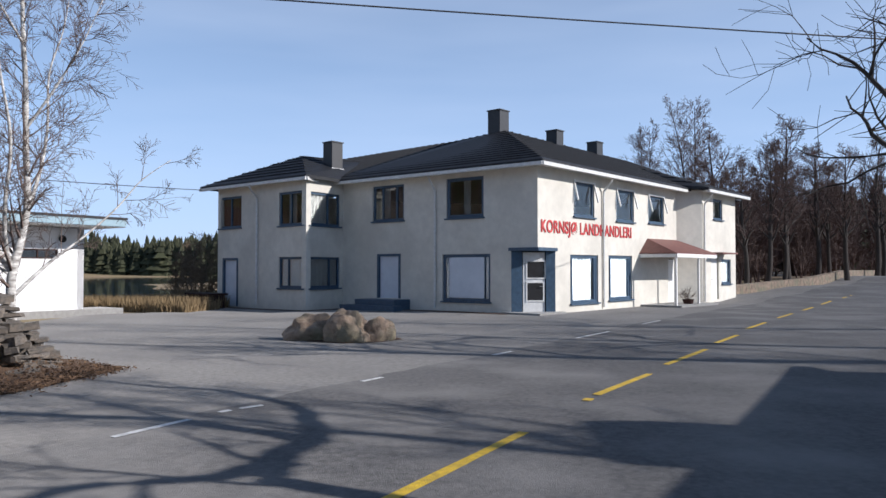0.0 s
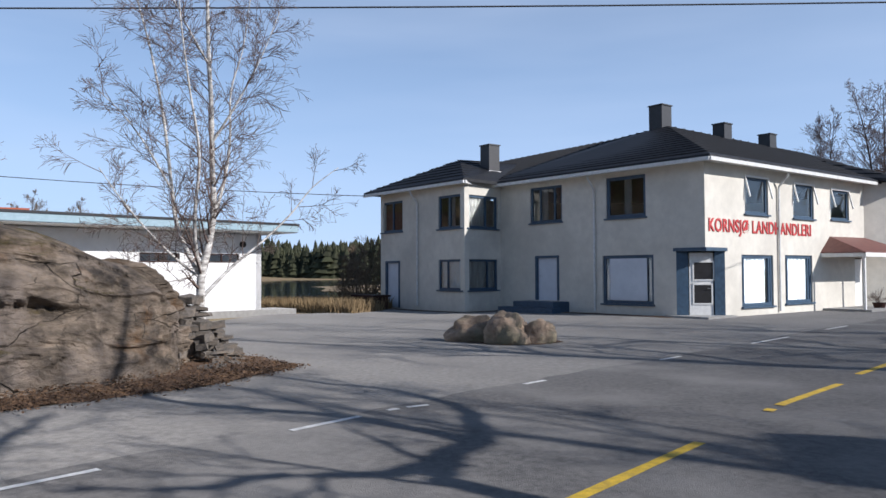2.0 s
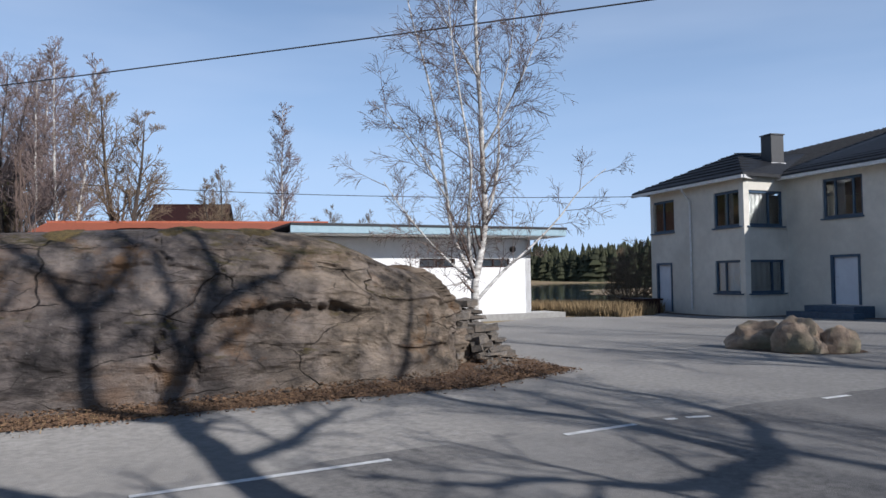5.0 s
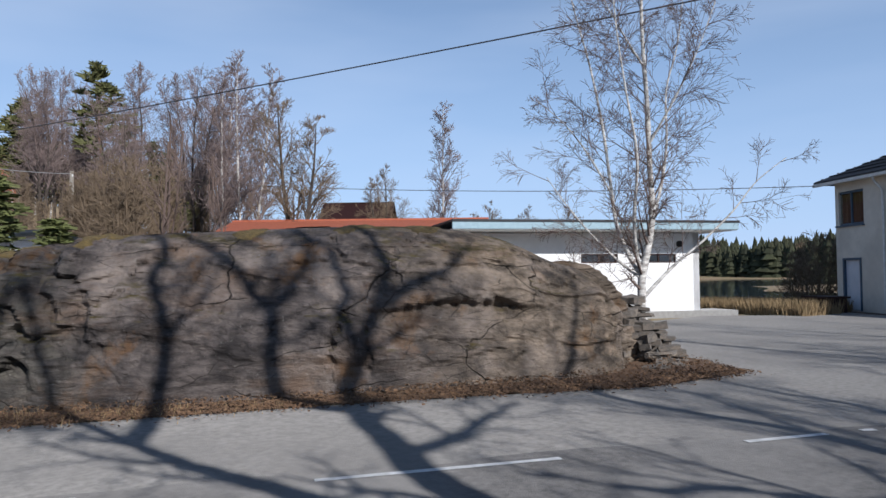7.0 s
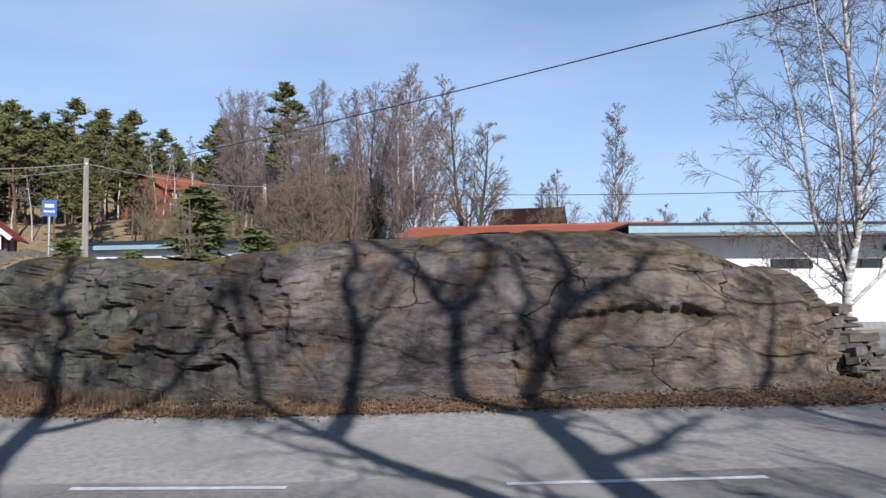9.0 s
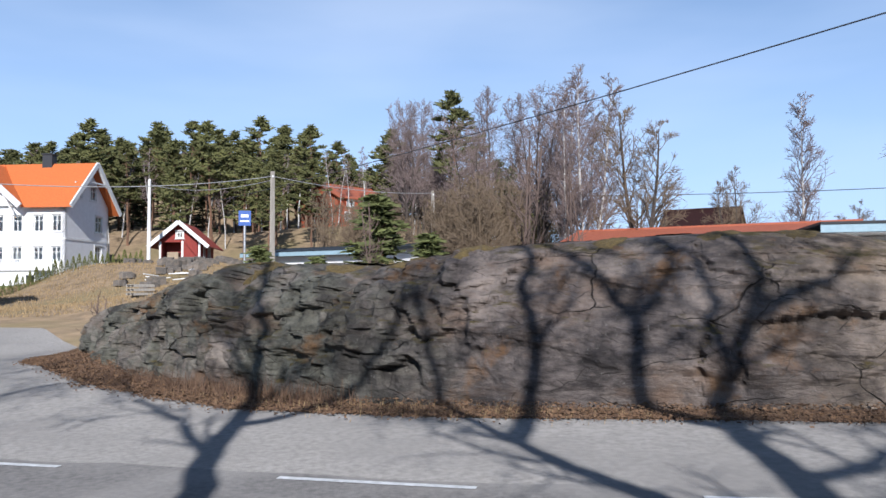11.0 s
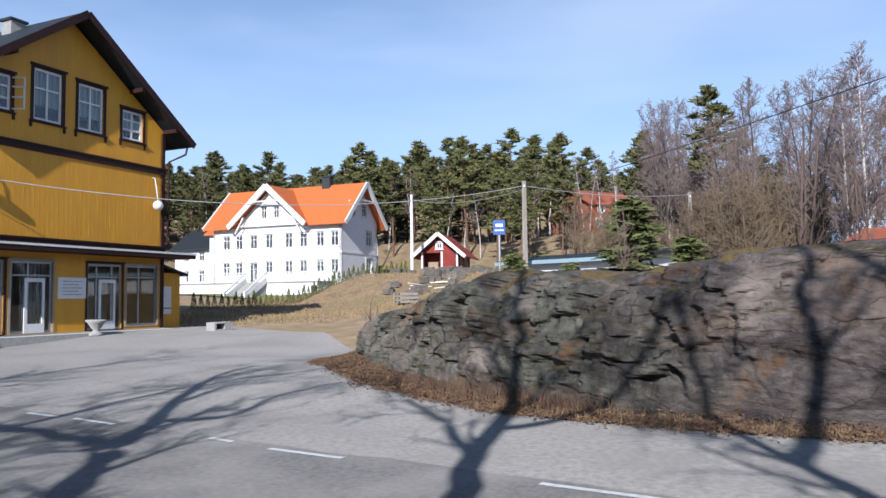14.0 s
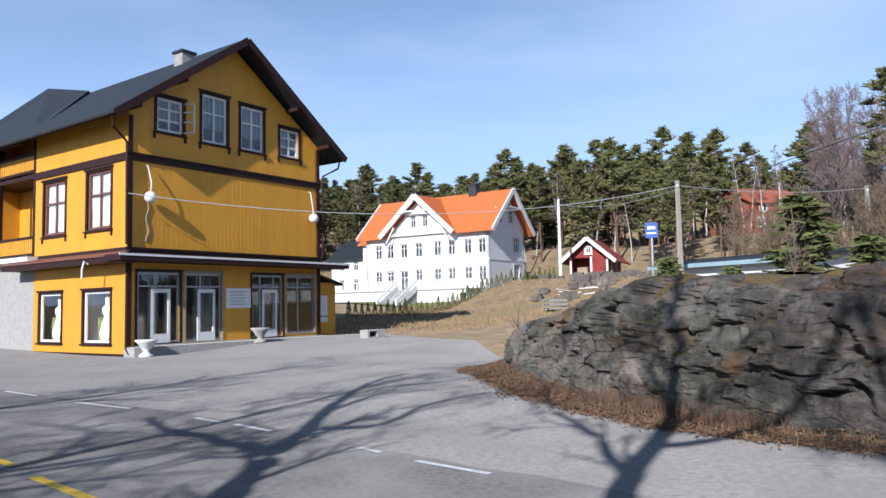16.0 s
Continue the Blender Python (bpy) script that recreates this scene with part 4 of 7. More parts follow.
    part("doorstep", slab([tuple(fL @ Vector((8.5, -0.25, 0.07))), (C0[0], C0[1] - 0.55, 0.07), tuple(fF @ Vector((1.5, -0.25, 0.07))), tuple(fF @ Vector((1.5, 0.6, 0.07))), tuple(fL @ Vector((8.5, 0.6, 0.07)))], 0.25), MAT["concrete"], shop)
    # roof, gutters and chimneys
    def roof(name, pts):
        ob = part(name, slab(pts, 0.14), MAT["roof_black"], shop)
        # tile courses: low ribs across the slope
        p = [Vector(q) for q in pts]
        e0, e1 = p[0], p[1]
        up = max(((q - e0) - (q - e0).project(e1 - e0) for q in p[2:]), key=lambda w: w.length)
        nrm = (e1 - e0).cross(up).normalized()
        if nrm.z < 0:
            nrm = -nrm
        rows = int(up.length / 0.34)
        bm = bmesh.new()
        for k in range(1, rows):
            h = up * (k / rows)
            xs = []
            for s, t in zip(p, p[1:] + p[:1]):
                a1 = (s - e0).dot(up) / up.length_squared - k / rows
                a2 = (t - e0).dot(up) / up.length_squared - k / rows
                if a1 * a2 < 0:
                    xs.append(s.lerp(t, a1 / (a1 - a2)))
            if len(xs) >= 2:
                bar(bm, xs[0] + nrm * 0.012, xs[1] + nrm * 0.012, 0.035, 0.05, nrm)
        if len(bm.verts):
            part("tile_course", bm, MAT["roof_black"], ob)
        else:
            bm.free()
        return ob

    ez = 5.62
    o = 0.55
    uF, nF = Vector((0.656, 0.755, 0)), Vector((0.755, -0.656, 0))
    uL, nL = Vector((0.793, -0.609, 0)), Vector((-0.609, -0.793, 0))
    c0 = Vector((*C0, ez))
    EC = c0 + nF * o + nL * o
    EV = Vector((*V0, ez)) + nL * o - uL * 0.4
    R1 = Vector((2.75, 33.25, 7.9))
    R2 = Vector((10.4, 42.0, 7.78))
    EF = Vector((11.35, 36.29, ez)) + nF * o
    EF2 = Vector((16.2, 41.9, ez)) + nF * o
    R3 = Vector((0.35, 35.3, 7.72))
    R4 = Vector((-6.5, 40.8, 7.55))
    roof("roof", [tuple(q) for q in (EC, EF2, R2, R1)])
    roof("roof", [tuple(q) for q in (EV, EC, R1, R3)])
    roof("roof", [tuple(q) for q in (EV, R3, R4)])
    roof("roof", [(9, 47.2, ez), (-5.2, 43.2, ez), tuple(R4), tuple(R3), tuple(R1), tuple(R2)])
    roof("roof", [tuple(EF2), (9, 47.2, ez), tuple(R2)])
    # bay roof
    uB, nB = Vector((0.755, -0.656, 0)), Vector((-0.656, -0.755, 0))
    bz = ez
    b0 = Vector((*PB0, bz)) + nB * o - uB * 0.7
    b1 = Vector((*PB1, bz)) + nB * o + Vector((0.8, -0.1, 0)) * 0.55
    b2 = Vector((-3.9, 33.6, bz))
    BP = Vector((-6.55, 34.5, 6.95))
    BQ = Vector((-3.6, 37.2, 7.0))
    roof("roof", [tuple(b0), tuple(b1), tuple(BP)])
    roof("roof", [tuple(b1), tuple(b2), tuple(BQ), tuple(BP)])
    roof("roof", [(-6.5, 42.0, bz), tuple(b0), tuple(BP), tuple(BQ)])
    # second block's own low hip
    s0, s1 = Vector((*S2A, ez)) + nF * o - uF * 0.5, Vector((15.56, 39.73, ez)) + nF * o + uF * 0.6
    SR0, SR1 = Vector((9.9, 39.2, 7.15)), Vector((11.6, 41.4, 7.15))
    roof("roof", [tuple(s0), tuple(s1), tuple(SR1), tuple(SR0)])
    roof("roof", [(8.5, 38.0, ez + 0.6), tuple(s0), tuple(SR0)])
    roof("roof", [tuple(s1), (10.5, 45.5, ez), tuple(SR1)])
    gut = MAT["gutter"]

    def eave(a, b):
        bm = bmesh.new()
        d = Vector((0, 0, -0.16))
        bar(bm, Vector(a) + d, Vector(b) + d, 0.12, 0.13)
        part("gutter", bm, gut, shop, "white gutter under the eaves")

    for a, b in ((EC, EF), (EV, EC), (b0, b1), (b1, EV), (s0, s1)):
        eave(a, b)
    # soffits
    part("soffit", slab([(*(EV.xy), 5.52), (*(EC.xy), 5.52), (*C0, 5.52), (*V0, 5.52)], 0.04), MAT["white_trim"], shop)
    part("soffit", slab([(*(EC.xy), 5.52), (*(EF.xy), 5.52), (11.35, 36.29, 5.52), (*C0, 5.52)], 0.04), MAT["white_trim"], shop)
    part("soffit", slab([(*(b0.xy), 5.52), (*(b1.xy), 5.52), (*PB1, 5.52), (*PB0, 5.52)], 0.04), MAT["white_trim"], shop)
    part("soffit", slab([(*(s0.xy), 5.52), (*(s1.xy), 5.52), (15.56, 39.73, 5.52), (*S2A, 5.52)], 0.04), MAT["white_trim"], shop)
    for x, y, w, z0, z1 in ((-5.05, 33.9, 0.62, 5.9, 7.42), (2.5, 33.8, 0.68, 6.9, 8.85), (5.4, 36.0, 0.6, 6.9, 8.35), (7.95, 39.0, 0.6, 6.9, 8.3)):
        m = pose(x, y, 0, 0, 0, 49)
        ch = part("chimney", boxes((-w / 2, w / 2, -w / 2, w / 2, z0, z1), m=m), MAT["chimney"], shop, "dark sheet-clad chimney")
        part("cap", boxes((-w / 2 - 0.04, w / 2 + 0.04, -w / 2 - 0.04, w / 2 + 0.04, z1, z1 + 0.05), m=m), MAT["chimney"], ch)
        part("flashing", boxes((-w / 2 - 0.05, w / 2 + 0.05, -w / 2 - 0.05, w / 2 + 0.05, z0, z0 + 0.35), m=m), MAT["metal"], ch)
    # downpipes
    for m, x in ((fB, 3.22), (fL, 5.25), (fF, 4.77), (fS, 0.15)):
        bm = bmesh.new()
        pipe(bm, [m @ Vector((x, -0.5, 5.42)), m @ Vector((x, -0.42, 5.25)), m @ Vector((x, -0.1, 4.9)), m @ Vector((x, -0.07, 4.7)), m @ Vector((x, -0.07, 0.1))], 0.045, 8)
        part("downpipe", bm, gut, shop, "white painted downpipe")
    # entrance canopy on the front, over a low landing
    bm = bmesh.new()
    A, B, Cc, Dd = [fF @ Vector(q) for q in ((8.1, -1.75, 2.38), (12.6, -1.75, 2.42), (12.1, 0.0, 3.1), (8.9, 0.0, 3.08))]
    A0 = fF @ Vector((8.1, 0.0, 2.42))
    cn = part("canopy", slab([tuple(A), tuple(B), tuple(Cc), tuple(Dd)], 0.06), MAT["canopy"], shop, "brown-red sheet metal canopy roof")
    part("canopy_hip", slab([tuple(A0), tuple(A), tuple(Dd)], 0.06), MAT["canopy"], cn)
    part("canopy_fascia", boxes((8.12, 12.6, -1.76, -1.7, 2.2, 2.36), (8.1, 8.16, -1.7, 0, 2.2, 2.36), m=fF), G, cn, "white fascia board")
    for x in (8.3, 10.75):
        part("canopy_post", boxes((x - 0.045, x + 0.045, -1.66, -1.57, 0.05, 2.25), m=fF), G, cn)
    part("landing", boxes((8.2, 12.4, -1.9, 0.0, -0.3, 0.1), m=fF), MAT["concrete"], shop, "low concrete landing under the canopy")
    door(fF, 11.15, 11.93, 0.1, 2.15, G)
    door(fS, 1.2, 2.04, 0.16, 2.25, G)
    part("small_canopy", boxes((0.8, 2.9, -0.7, 0.0, 2.45, 2.52), m=fS), MAT["canopy"], shop)
    # steps at the side door
    part("side_steps", boxes((1.7, 3.9, -1.0, 0.0, -0.3, 0.42), (1.3, 4.3, -1.5, -1.0, -0.3, 0.2), m=fL), T, shop, "blue-painted side door steps")
    # shop name in worn red letters
    cu = bpy.data.curves.new("shop_sign", "FONT")
    cu.body, cu.size, cu.extrude, cu.space_character = "KORNSJ\u00d8 LANDHANDLERI", 0.62, 0.012, 1.08
    cu.offset = 0.011
    tmp = new("tmp", cu)
    deps = bpy.context.evaluated_depsgraph_get()
    me = bpy.data.meshes.new_from_object(tmp.evaluated_get(deps))
    bpy.data.objects.remove(tmp)
    xs = [v.co.x for v in me.vertices]
    k = 7.1 / (max(xs) - min(xs))
    for v in me.vertices:
        v.co = fF @ Vector((0.2 + (v.co.x - min(xs)) * k, -0.02 - v.co.z, 3.05 + v.co.y * 1.05))
    me.materials.clear()
    me.materials.append(MAT["red_letter"])
    t = new("lettering", me)
    t.parent = shop
    t["label"] = "worn red letters reading KORNSJ\u00d8 LANDHANDLERI"
    return shop


build_shop()
tagged(draped("soil_strip", [(-11.3, 35.3), (-6.0, 30.7), (-5.2, 31.2), (-4.3, 32.3), (2.2, 27.3), (2.7, 27.9), (-4.3, 33.6), (-5.6, 31.7), (-10.9, 36.2)], 0.012, MAT["litter"], 1.0), "strip of dark soil along the foot of the shop", "soil", kind="structure")


# ---- the long white shed ----
def build_shed():
    shed = empty("white_shed", pose(0, 0, 0), "low white shed with flat overhanging roof and two small windows", "shed")
    P0, P1 = Vector((-18.17, 19.08)), Vector((-13.0, 26.9))
    ang = math.degrees(math.atan2(P1.y - P0.y, P1.x - P0.x))
    L = (P1 - P0).length
    f = facade(P0, ang)
    bm = plate(L, -0.3, 3.12, [(L - 4.75, L - 3.3, 2.02, 2.36), (L - 2.35, L - 0.95, 2.02, 2.36)], m=f)
    part("wall", bm, MAT["white_wall"], shed)
    part("plinth", boxes((0, L + 0.03, -0.03, 0.05, -0.3, 0.22), m=f), MAT["concrete"], shed, "grey concrete plinth")
    for a in (L - 4.75, L - 2.35):
        window(shed, f, a, a + 1.42, 2.02, 2.36, MAT["brown_trim"], (0.5,), fw=0.05, sill=False)
    r = facade(P1, ang + 90)
    part("wall", plate(6.0, -0.3, 3.12, [], m=r), MAT["white_wall"], shed)
    part("wall", plate(L, -0.3, 3.12, [], 5.8, 6.0, m=f), MAT["white_wall"], shed)
    part("wall", boxes((-0.2, 0, 0, 6.0, -0.3, 3.12), m=f), MAT["white_wall"], shed)
    part("roof", boxes((-0.5, L + 0.75, -1.5, 6.5, 3.42, 3.5), m=f), MAT["roof_black"], shed)
    part("fascia", boxes((-0.5, L + 0.72, -1.47, -1.42, 3.18, 3.42), m=f), MAT["blue_fascia"], shed, "pale blue fascia board")
    part("soffit", boxes((-0.5, L + 0.7, -1.42, 6.4, 3.15, 3.18), m=f), MAT["white_trim"], shed)
    part("step", boxes((L - 0.2, L + 1.6, 0.0, 1.6, -0.2, 0.2), m=f), MAT["concrete"], shed, "concrete step beside the shed")
    bm = bmesh.new()
    lathe(bm, [(0.09, 0), (0.12, 0.05), (0.12, 0.14), (0.06, 0.2)], 12)
    bmesh.ops.transform(bm, matrix=f @ pose(L - 0.85, 0, 2.72, 90, 0, 0), verts=bm.verts)
    part("wall_lamp", bm, MAT["dark"], shed, "round dark bulkhead lamp")
    return shed


build_shed()


# ---- the ochre house ----
def build_ochre():
    h = empty("ochre_house", pose(0, 0, 0), "tall ochre timber house with brown trim and shopfront", "house")
    Y0 = (-26.48, -16.9)
    fF = facade(Y0, 153.87)
    YL = (Y0[0] + 7.0 * math.cos(radians(-115.5)), Y0[1] + 7.0 * math.sin(radians(-115.5)))
    fS = facade(YL, 64.5)
    O, T, G = MAT["ochre"], MAT["brown_trim"], MAT["white_trim"]
    fronts = [(0.42, 2.28, 0.45, 3.2), (2.53, 4.3, 0.45, 3.2), (5.9, 7.66, 0.45, 3.2), (7.91, 9.64, 0.55, 3.2)]
    upper = [(1.19, 2.36, 8.8, 10.15, (0.5,)), (3.29, 4.55, 8.7, 10.75, (0.5,)), (5.3, 6.55, 8.7, 10.65, (0.5,)), (7.55, 8.7, 8.75, 10.05, (0.5,))]
    top = lambda x: 13.05 - abs(x - 5.0) * 0.72
    part("front_wall", plate(10.0, -0.5, 13.0, [*fronts, *[u[:4] for u in upper]], 0, 0.22, top=top, m=fF), O, h)
    sidew = [(0.77, 2.46, 4.95, 7.2), (4.17, 5.84, 4.95, 7.25), (0.55, 2.3, 0.5, 2.5), (4.0, 5.9, 0.5, 2.5)]
    part("side_wall", plate(7.0, -0.5, 9.35, sidew, 0, 0.22, m=fS), O, h)
    back = facade(fF @ Vector((10, 0, 0)), 153.87 + 90)
    part("side_wall", plate(12.0, -0.5, 9.35, [], 0, 0.22, m=back), O, h)
    part("back_wall", plate(10.0, -0.5, 13.0, [], 11.8, 12.0, top=top, m=fF), O, h)
    # upright boards as thin battens
    for m, length, z0, z1, skip in ((fF, 10.0, 4.25, 7.3, ()), (fF, 10.0, 7.95, 8.5, ()), (fS, 7.0, 7.95, 9.2, ())):
        bm = bmesh.new()
        x = 0.25
        while x < length:
            box(bm, x - 0.01, x + 0.01, -0.004, 0.0, z0, z1, m)
            x += 0.21
        b = part("batten", bm, O, h)
        b["kind"] = "stuff"
    # bands and corner boards
    for z0, z1 in ((7.45, 7.75), (3.92, 4.12)):
        part("band", boxes((-0.1, 10.05, -0.06, 0.0, z0, z1), m=fF), T, h, "dark brown string course")
        part("band_lip", boxes((-0.12, 10.07, -0.11, -0.06, z1 - 0.07, z1), m=fF), T, h)
        part("band", boxes((-0.05, 7.06, -0.06, 0.0, z0, z1), m=fS), T, h, "dark brown string course")
    part("corner_board", boxes((-0.03, 0.16, -0.045, 0.0, -0.1, 9.2), m=fF), T, h)
    part("corner_board", boxes((6.86, 7.03, -0.045, 0.0, -0.1, 9.2), m=fS), O, h)
    part("corner_board", boxes((9.86, 10.03, -0.045, 0.0, 0.1, 9.4), m=fF), T, h)
    part("plinth", boxes((-0.05, 10.05, -0.08, 0.0, -0.5, 0.4), m=fF), MAT["concrete"], h, "grey concrete plinth")
    part("plinth", boxes((0, 7.05, -0.06, 0.0, -0.5, 0.1), m=fS), T, h)
    for i, (a, b, c, d, mu) in enumerate(upper):
        w = window(h, fF, a, b, c, d, MAT["white_trim"], mu, (0.62,) if i in (1, 2) else (0.35, 0.68), 0.13, T, curtain="curtain", curtain_span=(0.05, 0.95), curtain_low=0.3)
        part("bracket", boxes((a - 0.16, a - 0.06, -0.05, 0.0, c - 0.32, c - 0.05), m=fF), T, w)
        part("bracket", boxes((b + 0.06, b + 0.16, -0.05, 0.0, c - 0.32, c - 0.05), m=fF), T, w)
    # one casement stands open
    part("open_casement", plate(0.52, 8.86, 10.1, [(0.05, 0.47, 8.91, 9.3), (0.05, 0.47, 9.36, 9.7), (0.05, 0.47, 9.76, 10.05)], 0.0, 0.04, m=fF @ pose(2.36, 0.02, 0, 0, 0, -62)), G, h, "white casement standing open")
    for i, (a, b, c, d) in enumerate(sidew[:2]):
        w = window(h, fS, a, b, c, d, MAT["canopy"], (0.5,), (0.6,), 0.13, T, curtain="curtain", curtain_span=(0.02, 0.98))
        part("bracket", boxes((a - 0.14, a - 0.05, -0.05, 0.0, c - 0.32, c - 0.05), m=fS), T, w)
        part("bracket", boxes((b + 0.05, b + 0.14, -0.05, 0.0, c - 0.32, c - 0.05), m=fS), T, w)
    for a, b, c, d in sidew[2:]:
        w = window(h, fS, a, b, c, d, G, (), (), 0.12, T, fw=0.09)
    # shopfront
    for i, (a, b, c, d) in enumerate(fronts):
        window(h, fF, a, b, c, d, MAT["metal"], (0.42,) if i != 2 else (0.28, 0.72), (0.8,), 0.09, MAT["plank"] if i % 2 else T, sill=False, curtain="curtain" if i < 2 else None, curtain_span=(0.45, 1.0), back=0.6, fw=0.09)
        if i < 3:
            part("shop_door", plate(0.85, c, c + 2.1, [(a + 0.72, a + 1.35, c + 0.35, c + 1.95)], 0.02, 0.07, a + 0.6, m=fF), G, h, "white framed glass shop door")
    # floors, and made-up back sheets added to block light so the rooms stay dark
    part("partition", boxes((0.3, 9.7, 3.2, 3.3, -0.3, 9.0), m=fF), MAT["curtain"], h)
    part("upper_floor", boxes((0.25, 9.75, 0.25, 6.7, 3.6, 3.8), m=fF), MAT["plank"], h)
    part("ground_floor", boxes((0.25, 9.75, 0.25, 6.7, 0.2, 0.4), m=fF), MAT["plank"], h)
    # added near-black sheet paints the room's shade behind the lower side windows
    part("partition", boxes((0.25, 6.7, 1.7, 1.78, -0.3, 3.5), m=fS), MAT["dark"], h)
    # canopy over the shopfront, with white edge
    part("canopy", boxes((-0.9, 11.0, -1.05, 0.0, 3.55, 3.78), m=fF), T, h, "dark brown canopy over the shopfront")
    part("canopy_edge", boxes((-0.95, 11.05, -1.08, -1.05, 3.72, 3.8), m=fF), G, h, "white sheet edge of the canopy")
    part("canopy", boxes((-1.2, 7.9, -0.8, 0.0, 3.5, 3.74), m=fS), T, h, "dark brown canopy over the side windows")
    part("canopy_slope", slab([tuple(fS @ Vector(q)) for q in ((-1.2, -0.85, 3.76), (7.95, -0.85, 3.76), (7.2, -0.02, 4.0), (-1.2, -0.02, 4.0))], 0.04), MAT["canopy"], h)
    # roof
    ov, ridge, e = 0.85, 13.4, 1.05
    zl = ridge - (5 + e) * 0.72
    A = [fF @ Vector(q) for q in ((-e, -ov, zl), (-e, 12.4, zl), (5.0, 12.4, ridge), (5.0, -ov, ridge), (10 + e, 12.4, zl), (10 + e, -ov, zl))]
    part("roof", slab([tuple(A[k]) for k in (0, 3, 2, 1)], 0.16), MAT["roof_green"], h)
    part("roof", slab([tuple(A[k]) for k in (3, 5, 4, 2)], 0.16), MAT["roof_green"], h)
    for a, b in ((A[0], A[3]), (A[3], A[5])):
        bm = bmesh.new()
        d = (fF.to_3x3() @ Vector((0, -0.03, -0.12)))
        bar(bm, a + d, b + d, 0.05, 0.3)
        part("bargeboard", bm, T, h, "dark brown bargeboard")
    for x, z in ((2.0, 0), (8.0, 0), (5.0, 0), (0.0, 0), (10.0, 0)):
        zz = ridge - abs(x - 5) * 0.72 - 0.32
        part("purlin", boxes((x - 0.08, x + 0.08, -0.78, 0.0, zz - 0.1, zz + 0.08), m=fF), T, h)
    bm = bmesh.new()
    for a, b in ((A[0], A[1]), (A[5], A[4])):
        pipe(bm, [a + Vector((0, 0, -0.08)), b + Vector((0, 0, -0.08))], 0.07, 8)
    part("gutter", bm, MAT["dark"], h, "dark gutter")
    for x in (-0.06, 10.06):
        s = 1 if x > 5 else -1
        bm = bmesh.new()
        pipe(bm, [fF @ Vector(q) for q in ((x + s * 0.9, -0.5, zl - 0.12), (x + s * 0.85, -0.45, zl - 0.5), (x + s * 0.1, -0.15, zl - 0.95), (x + s * 0.05, -0.12, 4.2))], 0.05, 8)
        part("downpipe", bm, T, h, "dark downpipe at the corner")
    bm = bmesh.new()
    pipe(bm, [fF @ Vector(q) for q in ((-0.1, -0.14, 3.5), (-0.1, -0.14, 0.3), (-0.05, -0.35, 0.05))], 0.05, 8)
    part("downpipe", bm, T, h)
    ch = part("chimney", boxes((4.05, 4.7, 2.5, 3.1, 12.0, 13.3), m=fF), MAT["concrete"], h, "grey rendered chimney")
    part("cap", boxes((3.97, 4.78, 2.42, 3.18, 13.3, 13.4), m=fF), MAT["roof_green"], ch)
    # white board sign with unreadable lines
    b = part("board_sign", boxes((4.5, 5.8, -0.05, 0.0, 1.75, 2.6), m=fF), G, h, "white notice board with faint grey lines")
    part("text_lines", boxes(*[(4.7, 5.6 - 0.15 * (k % 2), -0.055, -0.05, 2.42 - 0.13 * k, 2.46 - 0.13 * k) for k in range(5)], m=fF), MAT["metal"], b)
    # wall lamps with bent brackets
    for x, z, s in ((0.74, 6.05, 1), (9.35, 5.95, -1)):
        bm = bmesh.new()
        pipe(bm, [fF @ Vector(q) for q in ((x, 0, z + 1.3), (x, -0.12, z + 1.25), (x + 0.05 * s, -0.3, z + 0.6), (x, -0.32, z + 0.15))], 0.025, 6)
        lp = part("wall_lamp", bm, G, h, "white globe lamp on a bent bracket")
        bm = bmesh.new()
        bmesh.ops.create_icosphere(bm, subdivisions=3, radius=0.23, matrix=fF @ pose(x, -0.32, z))
        part("globe", bm, G, lp, smooth=True)
    bm = bmesh.new()
    pipe(bm, [fF @ Vector((0.8 + 0.06 * math.sin(k), -0.03, 5.9 - 0.14 * k)) for k in range(12)], 0.025, 6)
    part("cable", bm, MAT["concrete"], h, "loose pale cable on the wall")
    bm = bmesh.new()
    pipe(bm, [fS @ Vector(q) for q in ((5.7, -0.8, 3.5), (5.7, -0.95, 3.6), (5.65, -1.0, 3.3), (5.6, -0.98, 2.95))], 0.04, 8)
    part("gooseneck_lamp", bm, G, h, "small white gooseneck lamp under the canopy")
    # annex at the far end
    an = facade(fF @ Vector((10.0, 0.6, 0)), 153.87)
    part("annex", boxes((0.0, 1.7, 0, 5, -0.3, 2.95), m=an), O, h, "low ochre lean-to")
    part("annex_roof", slab([tuple(an @ Vector(q)) for q in ((-0.02, -0.25, 3.45), (2.0, -0.25, 2.9), (2.0, 5, 2.9), (-0.02, 5, 3.45))], 0.1), MAT["roof_green"], h)
    part("annex_window", boxes((0.25, 1.1, -0.05, 0.0, 1.0, 2.3), m=an), G, h, "white boarded window")
    part("annex_window_rail", boxes((0.25, 1.1, -0.06, -0.05, 1.25, 1.29), m=an), MAT["dark"], h)
    # balcony wing set back behind the gable block
    w0 = fS @ Vector((-9.0, 1.6, 0))
    fW = facade(w0, 64.5)
    wins = [(8.0, 9.0, 5.3, 7.1), (6.4, 7.4, 5.3, 7.1), (8.0, 9.0, 8.3, 9.5), (6.2, 7.2, 8.3, 9.5)]
    part("wing_wall", plate(9.2, -0.5, 10.1, wins, m=fW), O, h)
    for q in wins:
        window(h, fW, *q, G, (0.5,), (0.6,), 0.12, T, curtain="curtain")
